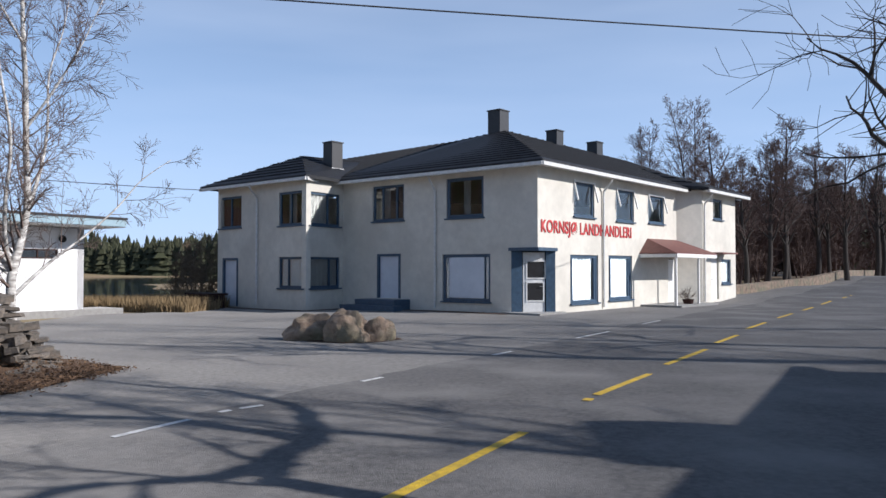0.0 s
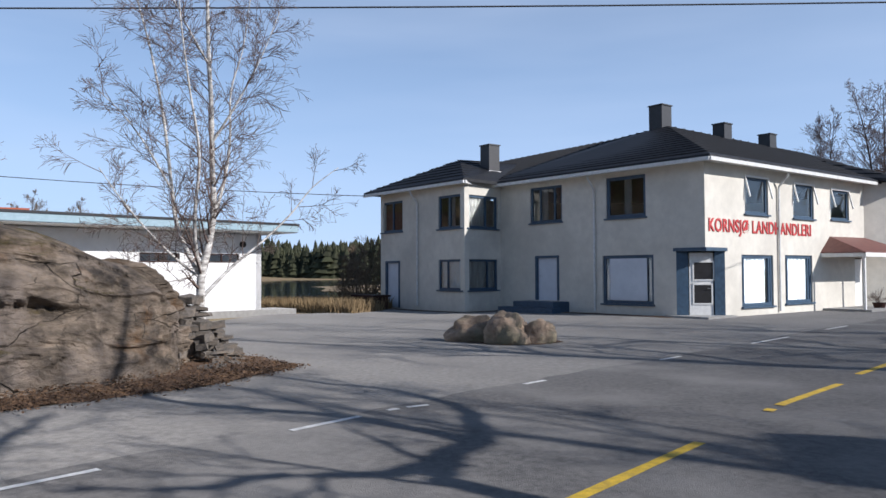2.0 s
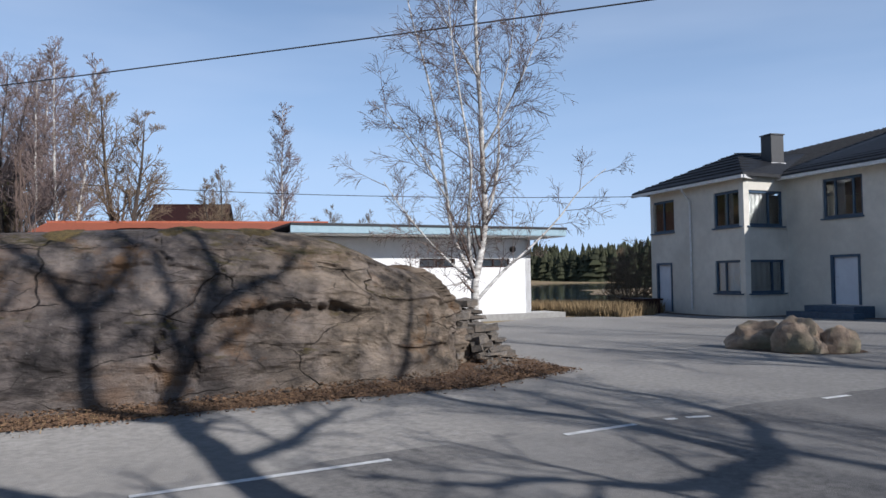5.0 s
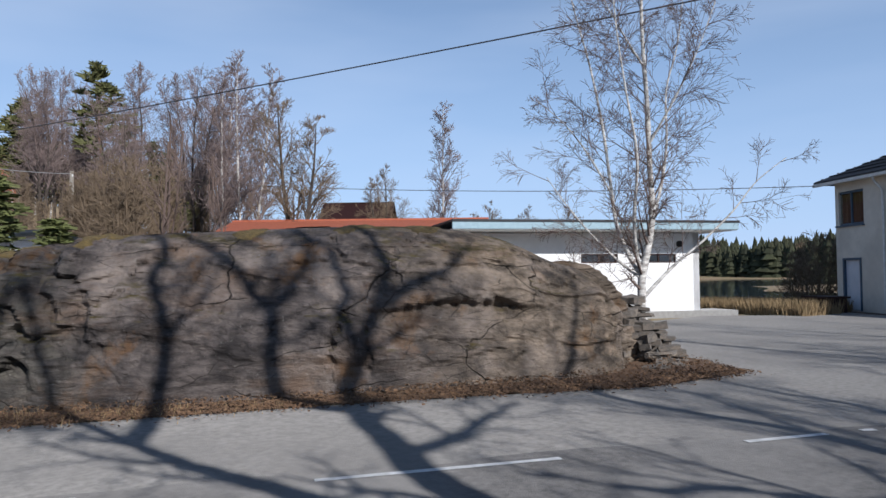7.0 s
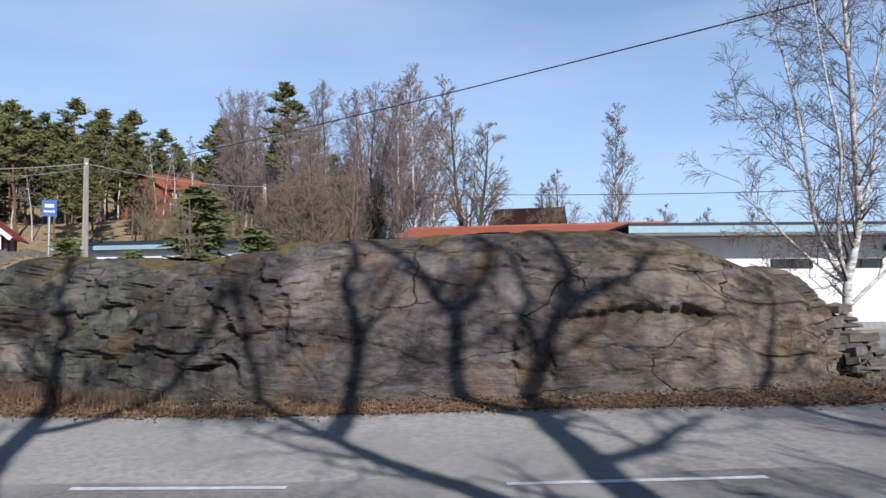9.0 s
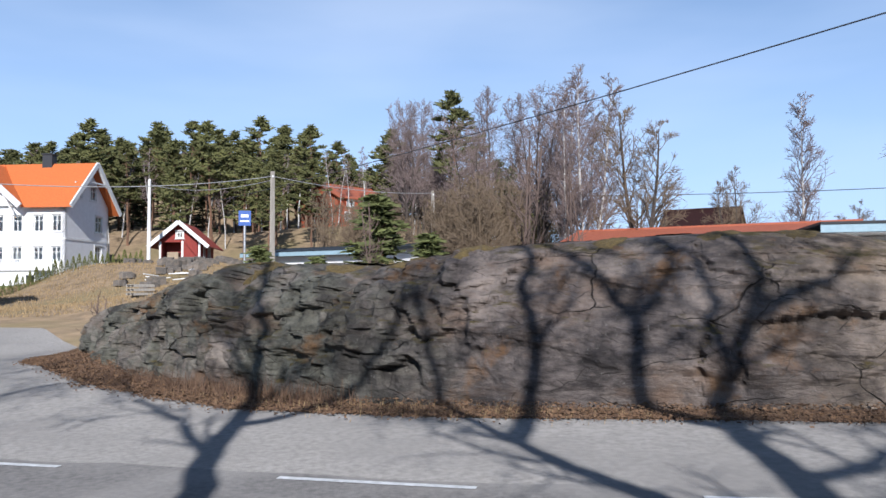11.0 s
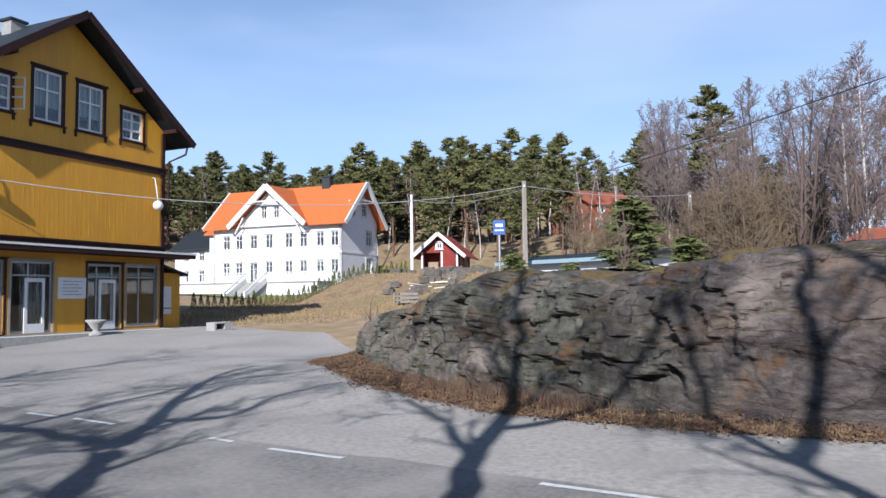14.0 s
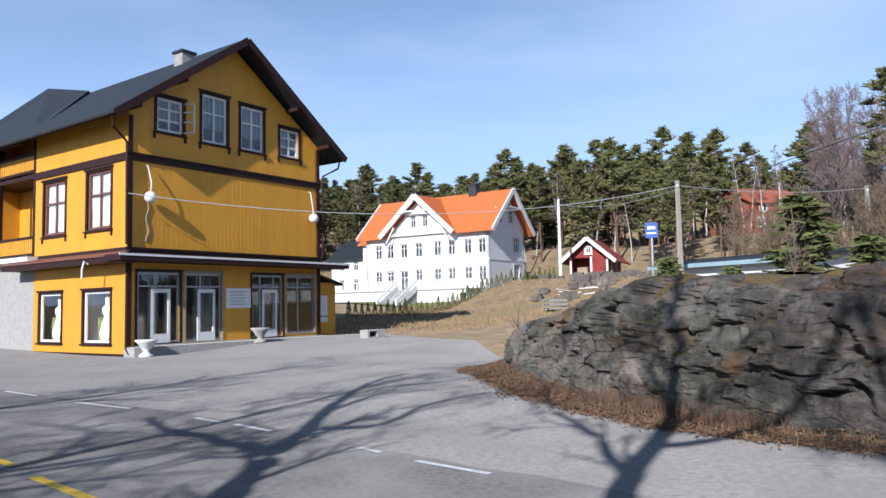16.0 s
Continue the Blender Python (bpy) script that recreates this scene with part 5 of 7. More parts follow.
    part("wing_roof", slab([tuple(fW @ Vector(q)) for q in ((-0.5, -2.2, 9.2), (9.6, -2.2, 9.25), (4.5, 3.2, 13.35), (-0.5, 3.6, 14.5))], 0.16), MAT["roof_green"], h)
    part("wing_roof", slab([tuple(fW @ Vector(q)) for q in ((-0.5, 3.6, 14.5), (4.5, 3.2, 13.35), (4.5, 8.6, 9.0), (-0.5, 8.6, 9.0))], 0.16), MAT["roof_green"], h)
    part("wing_gutter", boxes((-0.5, 9.0, -2.3, -2.18, 8.96, 9.1), m=fW), T, h, "dark gutter of the wing")
    part("ground_wall", boxes((-0.3, 9.3, -1.55, -1.4, -0.3, 3.9), m=fW), MAT["concrete"], h, "pale grey board wall of the ground floor")
    part("terrace_edge", boxes((-0.3, 9.4, -2.1, 0.0, 3.9, 4.1), m=fW), G, h, "white edge of the terrace")
    for z in (4.1, 7.75):
        part("balcony_floor", boxes((-0.2, 9.0, -1.6, 0.0, z - 0.18, z), m=fW), T, h)
        part("balcony_rail", boxes((-0.2, 8.95, -1.62, -1.54, z + 0.82, z + 0.94), (-0.2, 8.95, -1.62, -1.54, z + 0.08, z + 0.2), m=fW), T, h)
        for k in range(54):
            part("baluster", boxes((-0.1 + k * 0.168, 0.02 + k * 0.168, -1.6, -1.57, z + 0.2, z + 0.82), m=fW), O, h)
    for x in (8.9, 5.6, 2.2):
        part("balcony_post", boxes((x - 0.09, x + 0.09, -1.62, -1.44, 3.9, 9.2), m=fW), T, h)
    # what stands in the side windows
    for x in (1.4, 5.0):
        bm = bmesh.new()
        lathe(bm, [(0.24, 0), (0.3, 0.3), (0.2, 0.75), (0.13, 0.95), (0.2, 1.15), (0.21, 1.3), (0.07, 1.45), (0.1, 1.55), (0.11, 1.65), (0.05, 1.75)], 16)
        bmesh.ops.transform(bm, matrix=fS @ pose(x, 0.45, 0.55), verts=bm.verts)
        tagged(part("mannequin", bm, G, smooth=True), "white dressmaker's figure on a stand in the shop window", "mannequin", "figures in the shop windows")
        tagged(part("display_panel", boxes((x - 0.8, x - 0.1, 0.5, 0.54, 0.6, 1.5), m=fS), MAT["lawn"]), "green display panel in the shop window", "panel", "panels in the shop windows")
    # urn planters at the doors
    for x in (0.25, 5.6):
        bm = bmesh.new()
        lathe(bm, [(0.26, 0), (0.26, 0.08), (0.14, 0.14), (0.11, 0.24), (0.2, 0.32), (0.3, 0.5), (0.4, 0.58), (0.4, 0.64), (0.32, 0.62), (0.28, 0.5)], 18)
        z = ground_z(*(fF @ Vector((x, -0.9, 0))).xy)
        bmesh.ops.transform(bm, matrix=fF @ pose(x, -0.9, z), verts=bm.verts)
        tagged(part("urn_planter", bm, MAT["concrete"] if x > 1 else G, smooth=True), "empty concrete urn planter beside the shop door", "planter", "planters at the shopfront")
    part("threshold", boxes((-0.1, 10.3, -0.7, 0.0, -0.4, 0.36), m=fF), MAT["concrete"], h, "raised concrete threshold along the shopfront")
    return h


build_ochre()


# ---- the white manor ----
def build_white():
    h = empty("white_house", pose(0, 0, 0), "large white timber house with orange tile roof and terrace", "house")
    f = facade((-78.96, -22.29), 65.5)
    L, D, Z, E = 15.34, 7.2, 2.0, 9.35
    W, G = MAT["white_wall"], MAT["white_trim"]
    xs = [L - q for q in (13.7, 12.1, 10.3, 8.4, 6.05, 4.33, 2.4, 0.77)]
    ops = [(x - 0.45, x + 0.45, 6.75, 8.2) for x in xs] + [(x - 0.45, x + 0.45, 4.05, 5.45) for i, x in enumerate(xs) if i != 2] + [(xs[2] - 0.5, xs[2] + 0.5, 3.35, 5.4)]
    part("front_wall", plate(L, Z, E, ops, m=f), W, h)
    r = facade(f @ Vector((L, 0, 0)), 65.5 + 90)
    side = [(4.9, 6.1, 4.1, 5.7), (4.9, 6.1, 7.0, 8.5), (1.6, 2.6, 9.9, 11.2), (4.0, 5.0, 9.9, 11.2)]
    gt = lambda x: 13.0 - abs(x - D / 2) * 1.0
    part("gable_wall", plate(D, Z, 13.0, side, top=gt, m=r), W, h)
    part("gable_wall", plate(D, Z, 13.0, [], top=gt, m=facade(f @ Vector((0, D, 0)), 65.5 - 90)), W, h)
    part("back_wall", plate(L, Z, E, [], D - 0.25, D, m=f), W, h)
    for q in ops:
        window(h, f, *q, G, (0.5,), (0.66,), 0.08, G, fw=0.09)
    for q in side:
        window(h, r, *q, G, (0.5,), (0.66,), 0.12, G, fw=0.09, curtain="curtain")
    part("floor_band", boxes((0, D, -0.05, 0, 6.05, 6.25), m=r), G, h)
    part("floor_band", boxes((0, L, -0.04, 0, 6.1, 6.25), m=f), G, h)
    # main roof
    A = [f @ Vector(q) for q in ((-0.8, -0.7, 9.0), (L + 0.9, -0.7, 9.0), (L + 0.9, D / 2, 13.3), (-0.8, D / 2, 13.3), (-0.8, D + 0.7, 9.0), (L + 0.9, D + 0.7, 9.0))]
    gx, gw = L - 8.0, 4.1
    for q in (((-0.8, -0.7, 9.0), (gx - gw - 0.3, -0.7, 9.0), (gx, D / 2, 13.3), (-0.8, D / 2, 13.3)), ((gx + gw + 0.3, -0.7, 9.0), (L + 0.9, -0.7, 9.0), (L + 0.9, D / 2, 13.3), (gx, D / 2, 13.3))):
        part("roof", slab([tuple(f @ Vector(w)) for w in q], 0.2), MAT["orange_tile"], h)
    part("roof", slab([tuple(A[k]) for k in (3, 2, 5, 4)], 0.2), MAT["orange_tile"], h)
    for a, b in ((A[1], A[2]), (A[2], A[5]), (A[0], A[3])):
        bm = bmesh.new()
        bar(bm, a + Vector((0, 0, -0.12)), b + Vector((0, 0, -0.12)), 0.14, 0.42)
        part("bargeboard", bm, G, h, "white bargeboard")
    bm = bmesh.new()
    for q in ((-0.2, 3.0), (0.2, 3.0)):
        bar(bm, r @ Vector((D / 2 + q[0] * 8, -0.85, 11.2)), r @ Vector((D / 2, -0.85, 12.9)), 0.12, 0.14)
    bar(bm, r @ Vector((D / 2 - 2.0, -0.85, 11.4)), r @ Vector((D / 2 + 2.0, -0.85, 11.4)), 0.12, 0.14)
    part("gable_ornament", bm, G, h, "white carved gable ornament")
    # front gable
    part("front_gable", plate(2 * gw - 0.6, 9.0, 12.4, [(gx - 1.15, gx - 0.45, 9.75, 11.0), (gx + 0.35, gx + 1.05, 9.75, 11.0)], -0.35, 0.0, gx - gw + 0.3, top=lambda x: 12.7 - abs(x - gx) * 0.88, m=f), W, h)
    for q in ((gx - 1.15, gx - 0.45, 9.75, 11.0), (gx + 0.35, gx + 1.05, 9.75, 11.0)):
        window(h, f @ pose(0, -0.35, 0), *q, G, (0.5,), (0.66,), 0.08, G, fw=0.08)
    B = [f @ Vector(q) for q in ((gx - gw - 0.5, -1.2, 9.05), (gx, -1.2, 13.1), (gx + gw + 0.5, -1.2, 9.05), (gx, 4.2, 13.1), (gx - gw - 0.5, 0.0, 9.05), (gx + gw + 0.5, 0.0, 9.05))]
    part("gable_roof", slab([tuple(B[k]) for k in (0, 1, 3, 4)], 0.18), MAT["orange_tile"], h)
    part("gable_roof", slab([tuple(B[k]) for k in (1, 2, 5, 3)], 0.18), MAT["orange_tile"], h)
    for a, b in ((B[0], B[1]), (B[1], B[2])):
        bm = bmesh.new()
        bar(bm, a + Vector((0, 0, -0.14)), b + Vector((0, 0, -0.14)), 0.16, 0.5)
        part("bargeboard", bm, G, h, "white bargeboard")
    bm = bmesh.new()
    for s in (-1, 1):
        bar(bm, f @ Vector((gx + s * 1.5, -1.15, 11.3)), f @ Vector((gx, -1.15, 12.6)), 0.1, 0.14)
        bar(bm, f @ Vector((gx + s * 3.9, -0.9, 8.2)), f @ Vector((gx + s * 3.9, -0.9, 9.4)), 0.14, 0.14)
        bar(bm, f @ Vector((gx + s * 3.9, -0.9, 8.3)), f @ Vector((gx + s * 2.9, -0.9, 9.9)), 0.12, 0.12)
    bar(bm, f @ Vector((gx - 1.4, -1.15, 11.4)), f @ Vector((gx + 1.4, -1.15, 11.4)), 0.1, 0.14)
    part("gable_ornament", bm, G, h, "white carved gable ornament")
    for x in (4.0, 11.6):
        ch = part("chimney", boxes((x - 0.45, x + 0.45, D / 2 - 0.4, D / 2 + 0.4, 12.6, 14.1), m=f), MAT["chimney"], h, "dark chimney on the ridge")
        part("cap", boxes((x - 0.55, x + 0.55, D / 2 - 0.5, D / 2 + 0.5, 14.1, 14.2), m=f), MAT["chimney"], ch)
    # terrace, railing and stairs
    part("terrace", boxes((-2.6, L - 0.6, -3.2, -0.05, 0.8, 3.2), m=f), W, h, "white boarded terrace")
    part("terrace_floor", boxes((-2.7, L - 0.5, -3.3, -0.05, 3.2, 3.32), m=f), MAT["concrete"], h)
    for a, b in ((-2.6, 6.6), (9.1, L - 0.6)):
        part("handrail", boxes((a, b, -3.25, -3.17, 4.15, 4.25), (a, b, -3.24, -3.18, 3.42, 3.5), m=f), G, h)
        n = int((b - a) / 0.42)
        for k in range(n + 1):
            x = a + (b - a) * k / n
            part("baluster", boxes((x - 0.06, x + 0.06, -3.23, -3.19, 3.32, 4.15), m=f), G, h)
    part("corner_rail", boxes((L - 3.4, L - 0.6, -0.9, -0.8, 4.1, 4.3), (L - 3.4, L - 0.6, -0.88, -0.82, 3.35, 4.1), m=f), G, h)
    n = 10
    for k in range(n):
        part("stair_step", boxes((6.8, 9.0, -3.3 - (n - k) * 0.32, -3.3, 1.3 + 0.19 * (k), 1.3 + 0.19 * (k + 1)), m=f), MAT["concrete"], h)
    for x in (6.7, 9.05):
        bm = bmesh.new()
        bar(bm, f @ Vector((x, -6.6, 2.2)), f @ Vector((x, -3.3, 4.2)), 0.1, 0.14)
        bar(bm, f @ Vector((x, -6.6, 1.6)), f @ Vector((x, -3.3, 3.5)), 0.1, 0.5)
        bar(bm, f @ Vector((x, -6.6, 0.9)), f @ Vector((x, -6.6, 2.4)), 0.16, 0.16, (0, 1, 0))
        part("stair_rail", bm, G, h)
    part("cellar_door", boxes((L - 1.3, L - 0.65, -3.3, -3.22, 1.2, 2.9), m=f), MAT["dark"], h)
    part("foundation", boxes((-0.05, D + 0.05, -0.08, 0.0, 1.0, 3.0), m=r), MAT["concrete"], h, "grey foundation")
    # white rear wing with a grey gabled roof
    wv = f @ pose(-3.6, 3.6, 0)
    part("wing", plate(3.6, 2.0, 9.0, [(0.9, 1.7, 4.3, 5.8), (0.9, 1.7, 7.0, 8.3)], 0, 0.25, m=wv), W, h)
    part("wing_side", boxes((0, 0.25, 0.25, 6.5, 2.0, 9.0), m=wv), W, h)
    for z0, z1 in ((4.3, 5.8), (7.0, 8.3)):
        window(h, wv, 0.9, 1.7, z0, z1, G, (0.5,), (0.66,), 0.08, G, fw=0.09)
    part("wing_roof", slab([tuple(wv @ Vector(q)) for q in ((-0.4, -0.5, 8.9), (4.4, -0.5, 8.9), (4.4, 3.2, 11.2), (-0.4, 3.2, 11.2))], 0.18), MAT["orange_tile"], h)
    lw = f @ pose(-9.2, 4.4, 0)
    part("low_wing", plate(5.5, 1.5, 7.6, [(1.2, 2.0, 3.6, 5.0), (3.4, 4.2, 3.6, 5.0), (1.2, 2.0, 6.0, 7.1), (3.4, 4.2, 6.0, 7.1)], 0, 0.25, m=lw), W, h)
    part("low_wing_side", boxes((0, 0.25, 0.25, 6.0, 1.5, 7.6), m=lw), W, h)
    for x in (1.2, 3.4):
        for z0, z1 in ((3.6, 5.0), (6.0, 7.1)):
            window(h, lw, x, x + 0.8, z0, z1, G, (0.5,), (0.66,), 0.08, G, fw=0.09)
    part("low_wing_roof", slab([tuple(lw @ Vector(q)) for q in ((-0.5, -0.5, 7.4), (5.9, -0.5, 7.4), (5.9, 3.2, 9.9), (-0.5, 3.2, 9.9))], 0.18), MAT["roof_green"], h, "dark grey roof of the low wing")
    part("low_wing_roof", slab([tuple(lw @ Vector(q)) for q in ((-0.5, 3.2, 9.9), (5.9, 3.2, 9.9), (5.9, 6.9, 7.4), (-0.5, 6.9, 7.4))], 0.18), MAT["roof_green"], h)
    return h


build_white()
lawn = tagged(draped("lawn", [(-76, -30), (-70.2, -20), (-65.5, -9.5), (-66.5, -5.5), (-70.5, -8), (-76, -20), (-80, -28)], 0.06, MAT["lawn"], 2.0), "green lawn in front of the white house", "lawn", kind="structure")


# ---- the red shed on the slope ----
def build_barn():
    h = empty("red_shed", pose(0, 0, 0), "small red timber shed with white bargeboards and open porch", "shed")
    BA = 76.0
    f = facade((-67.3, -0.65), BA)
    L, D, Z, E = 3.3, 6.0, 3.4, 5.65
    R, G = MAT["red_wall"], MAT["white_trim"]
    gt = lambda x: 7.1 - abs(x - L / 2) * 0.86
    part("front_wall", plate(L, Z, 7.1, [(0.25, 1.75, 4.1, 5.6), (L / 2 - 0.25, L / 2 + 0.25, 5.95, 6.5)], top=gt, m=f), R, h)
    part("inner_wall", boxes((0.1, L - 0.1, 1.4, 1.5, Z, 5.7), m=f), R, h)
    part("porch_floor", boxes((0.0, L, -0.2, 1.5, Z, 4.08), m=f), MAT["concrete"], h)
    part("crate", boxes((0.5, 1.4, 0.6, 1.2, 4.08, 4.8), m=f), MAT["plank"], h)
    r = facade(f @ Vector((L, 0, 0)), BA + 90)
    part("side_wall", plate(D, Z, E, [(1.4, 2.0, 4.5, 5.3), (3.4, 4.4, 4.0, 5.3)], m=r), R, h)
    part("side_wall", plate(D, Z, E, [], D and 0.0, 0.2, m=facade(f @ Vector((0.0, D, 0)), BA - 90)), R, h)
    part("back_wall", plate(L, Z, 7.1, [], D - 0.2, D, top=gt, m=f), R, h)
    window(h, r, 1.4, 2.0, 4.5, 5.3, G, (0.5,), (0.5,), 0.08, G)
    window(h, r, 3.4, 4.4, 4.0, 5.3, G, (), (), 0.08, G, curtain="board_white")
    window(h, f, L / 2 - 0.25, L / 2 + 0.25, 5.95, 6.5, G, (0.5,), (), 0.1, G)
    for x in (0.0, 1.8, L - 0.12):
        part("corner_board", boxes((x, x + 0.16, -0.06, 0.0, 3.9, 5.7), m=f), G, h)
    A = [f @ Vector(q) for q in ((-0.8, -0.6, 5.25), (-0.8, D + 0.4, 5.25), (L / 2, D + 0.4, 7.35), (L / 2, -0.6, 7.35), (L + 0.8, D + 0.4, 5.25), (L + 0.8, -0.6, 5.25))]
    part("roof", slab([tuple(A[k]) for k in (0, 3, 2, 1)], 0.12), MAT["red_roof"], h)
    part("roof", slab([tuple(A[k]) for k in (3, 5, 4, 2)], 0.12), MAT["red_roof"], h)
    for a, b in ((A[0], A[3]), (A[3], A[5])):
        bm = bmesh.new()
        bar(bm, a + Vector((0.06, 0, -0.08)), b + Vector((0.06, 0, -0.08)), 0.08, 0.32)
        part("bargeboard", bm, G, h, "white bargeboard")
    part("foundation", boxes((L - 0.5, L + 0.05, -0.1, D, 3.2, 4.0), m=f), MAT["concrete"], h)
    return h


build_barn()


def simple_house(name, p0, p1, depth, z0, eave, ridge, wall_mat, roof_mat, label, windows=(), over=0.5, fascia=None):
    """A gabled house whose long side runs from p0 to p1 (left to right from outside)."""
    h = empty(name, pose(0, 0, 0), label, "house")
    ang = math.degrees(math.atan2(p1[1] - p0[1], p1[0] - p0[0]))
    f = facade(p0, ang)
    L = math.hypot(p1[0] - p0[0], p1[1] - p0[1])
    k = (ridge - eave) / (depth / 2)
    gt = lambda x: ridge - abs(x - depth / 2) * k
    part("front_wall", plate(L, z0, eave, list(windows), m=f), wall_mat, h)
    part("back_wall", plate(L, z0, eave, [], depth - 0.25, depth, m=f), wall_mat, h)
    part("gable_wall", plate(depth, z0, ridge, [], top=gt, m=facade(f @ Vector((L, 0, 0)), ang + 90)), wall_mat, h)
    part("gable_wall", plate(depth, z0, ridge, [], top=gt, m=facade(f @ Vector((0, depth, 0)), ang - 90)), wall_mat, h)
    for q in windows:
        window(h, f, *q, MAT["white_trim"], (0.5,), (), 0.08, MAT["white_trim"])
    e = eave - over * k + 0.15
    A = [f @ Vector(q) for q in ((-over, -over, e), (L + over, -over, e), (L + over, depth / 2, ridge + 0.15), (-over, depth / 2, ridge + 0.15), (-over, depth + over, e), (L + over, depth + over, e))]
    part("roof", slab([tuple(A[q]) for q in (0, 1, 2, 3)], 0.15), roof_mat, h)
    part("roof", slab([tuple(A[q]) for q in (3, 2, 5, 4)], 0.15), roof_mat, h)
    if fascia:
        part("fascia", boxes((-over, L + over, -over - 0.05, -over, e - 0.26, e - 0.05), m=f), fascia, h)
    part("ridge_cap", boxes((-over, L + over, depth / 2 - 0.12, depth / 2 + 0.12, ridge + 0.12, ridge + 0.2), m=f), roof_mat, h)
    return h


simple_house("red_roofed_house", (-27.6, 15.2), (-20.0, 22.4), 7.0, 0.3, 3.2, 4.0, MAT["white_wall"], MAT["dull_red_tile"], "low house behind the rock with a shallow red tile roof")
simple_house("low_grey_house", (-43.6, 4.4), (-37.2, 10.2), 6.0, 1.5, 3.55, 3.85, MAT["white_wall"], MAT["roof_green"], "low white outbuilding with pale blue fascia behind the rock", fascia=MAT["blue_fascia"])
simple_house("orange_house", (-101.5, 22.3), (-105.8, 30.6), 8.5, 8.5, 14.3, 16.4, MAT["brick_red"], MAT["dull_red_tile"], "two-storey orange-red house among pines on the hill", [(1.0, 2.2, 11.0, 12.2), (3.6, 5.0, 11.0, 12.2), (1.4, 2.6, 13.0, 14.0)])
simple_house("brown_roofed_house", (-50.5, 37.0), (-46.5, 40.4), 8, 0.5, 5.2, 7.9, MAT["brown_trim"], MAT["brown_trim"], "dark brown house behind bushes beyond the rock")


# ---- poles, wires, sign ----
def utility_pole(x, y, z0, z1, lean=(0, 0), pale=False):
    p = empty("utility_pole", pose(x, y, z0), "weathered grey wooden utility pole", "pole", "utility poles")
    bm = bmesh.new()
    pipe(bm, [(0, 0, -0.5), (lean[0] / 2, lean[1] / 2, (z1 - z0) / 2), (lean[0], lean[1], z1 - z0)], [0.15, 0.13, 0.11], 12)
    part("pole", bm, MAT["white_trim"] if pale else MAT["wood_pole"], p)
    bm = bmesh.new()
    for s in (-0.12, 0.12):
        lathe(bm, [(0.02, 0), (0.05, 0.03), (0.05, 0.1), (0.02, 0.14)], 8, (lean[0] + s, lean[1], z1 - z0 - 0.35))
    part("insulator", bm, MAT["white_trim"], p)
    return p


utility_pole(-39.9, 4.94, 1.8, 7.75)
utility_pole(-63.2, -1.41, 3.4, 10.3, pale=True)
utility_pole(-49.2, 17.2, 3.4, 8.35, (0.15, -0.1))


def wire(name, a, b, sag, r, mat, label):
    bm = bmesh.new()
    a, b = Vector(a), Vector(b)
    pipe(bm, [a.lerp(b, k / 24) - Vector((0, 0, sag * 4 * (k / 24) * (1 - k / 24))) for k in range(25)], r, 5)
    return tagged(part(name, bm, mat), label, "cable")


wire("power_line", (-58, 3.3, 8.15), (29, 21.6, 7.6), 0.78, 0.018, MAT["wire"], "black power line slung high across the road")
wire("power_line", (14, 28, 6.6), (13.5, 15.5, 8.6), 0.1, 0.016, MAT["wire"], "black power line rising over the road")
FFO = facade((-26.48, -16.9), 153.87)
wire("phone_line", tuple(FFO @ Vector((-0.2, -0.35, 6.1))), (-39.9, 4.94, 7.5), 1.1, 0.02, MAT["wire_pale"], "pale cable from the ochre house to the pole")
wire("phone_line", (-39.9, 4.94, 7.5), (-49.1, 17.1, 8.2), 0.3, 0.02, MAT["wire_pale"], "pale cable between two poles")
wire("phone_line", (-49.1, 17.1, 8.2), (-10.9, 35.9, 5.45), 0.6, 0.018, MAT["wire"], "dark cable running to the shop's eaves")
wire("phone_line", (-39.9, 4.94, 7.3), (-63.2, -1.41, 9.9), 0.5, 0.018, MAT["wire_pale"], "pale cable between two poles")


def bus_sign():
    s = empty("bus_stop_sign", pose(-21.0, 1.66, ground_z(-21, 1.66)), "blue enamel bus stop sign on a grey post", "sign")
    z = 3.72 - ground_z(-21, 1.66)
    bm = bmesh.new()
    pipe(bm, [(0, 0, -0.3), (0, 0, z)], 0.035, 10)
    part("post", bm, MAT["metal"], s)
    m = pose(0, 0, 0, 0, 0, 82)
    p = part("plate", boxes((-0.16, 0.16, -0.04, 0.0, z - 0.4, z), m=m), MAT["sign_blue"], s)
    part("bus_pictogram", boxes((-0.1, 0.1, -0.044, -0.04, z - 0.18, z - 0.1), m=m), MAT["white_trim"], p)
    part("text_bar", boxes((-0.12, 0.12, -0.044, -0.04, z - 0.3, z - 0.26), m=m), MAT["white_trim"], p)
    return s


bus_sign()


# ---- trees ----
class Wood:
    """Collects tapered tubes for one mesh."""

    def __init__(self):
        self.v, self.f = [], []

    def tube(self, pts, radii, sides):
        base = len(self.v)
        for i, p in enumerate(pts):
            d = (pts[min(i + 1, len(pts) - 1)] - pts[max(i - 1, 0)])
            if d.length < 1e-6:
                d = Vector((0, 0, 1))
            d.normalize()
            a = d.orthogonal().normalized()
            c = d.cross(a)
            for k in range(sides):
                w = 2 * math.pi * k / sides
                self.v.append(tuple(p + (a * math.cos(w) + c * math.sin(w)) * radii[i]))
        for i in range(len(pts) - 1):
            for k in range(sides):
                q, r = base + i * sides, base + (i + 1) * sides
                self.f.append((q + k, q + (k + 1) % sides, r + (k + 1) % sides, r + k))


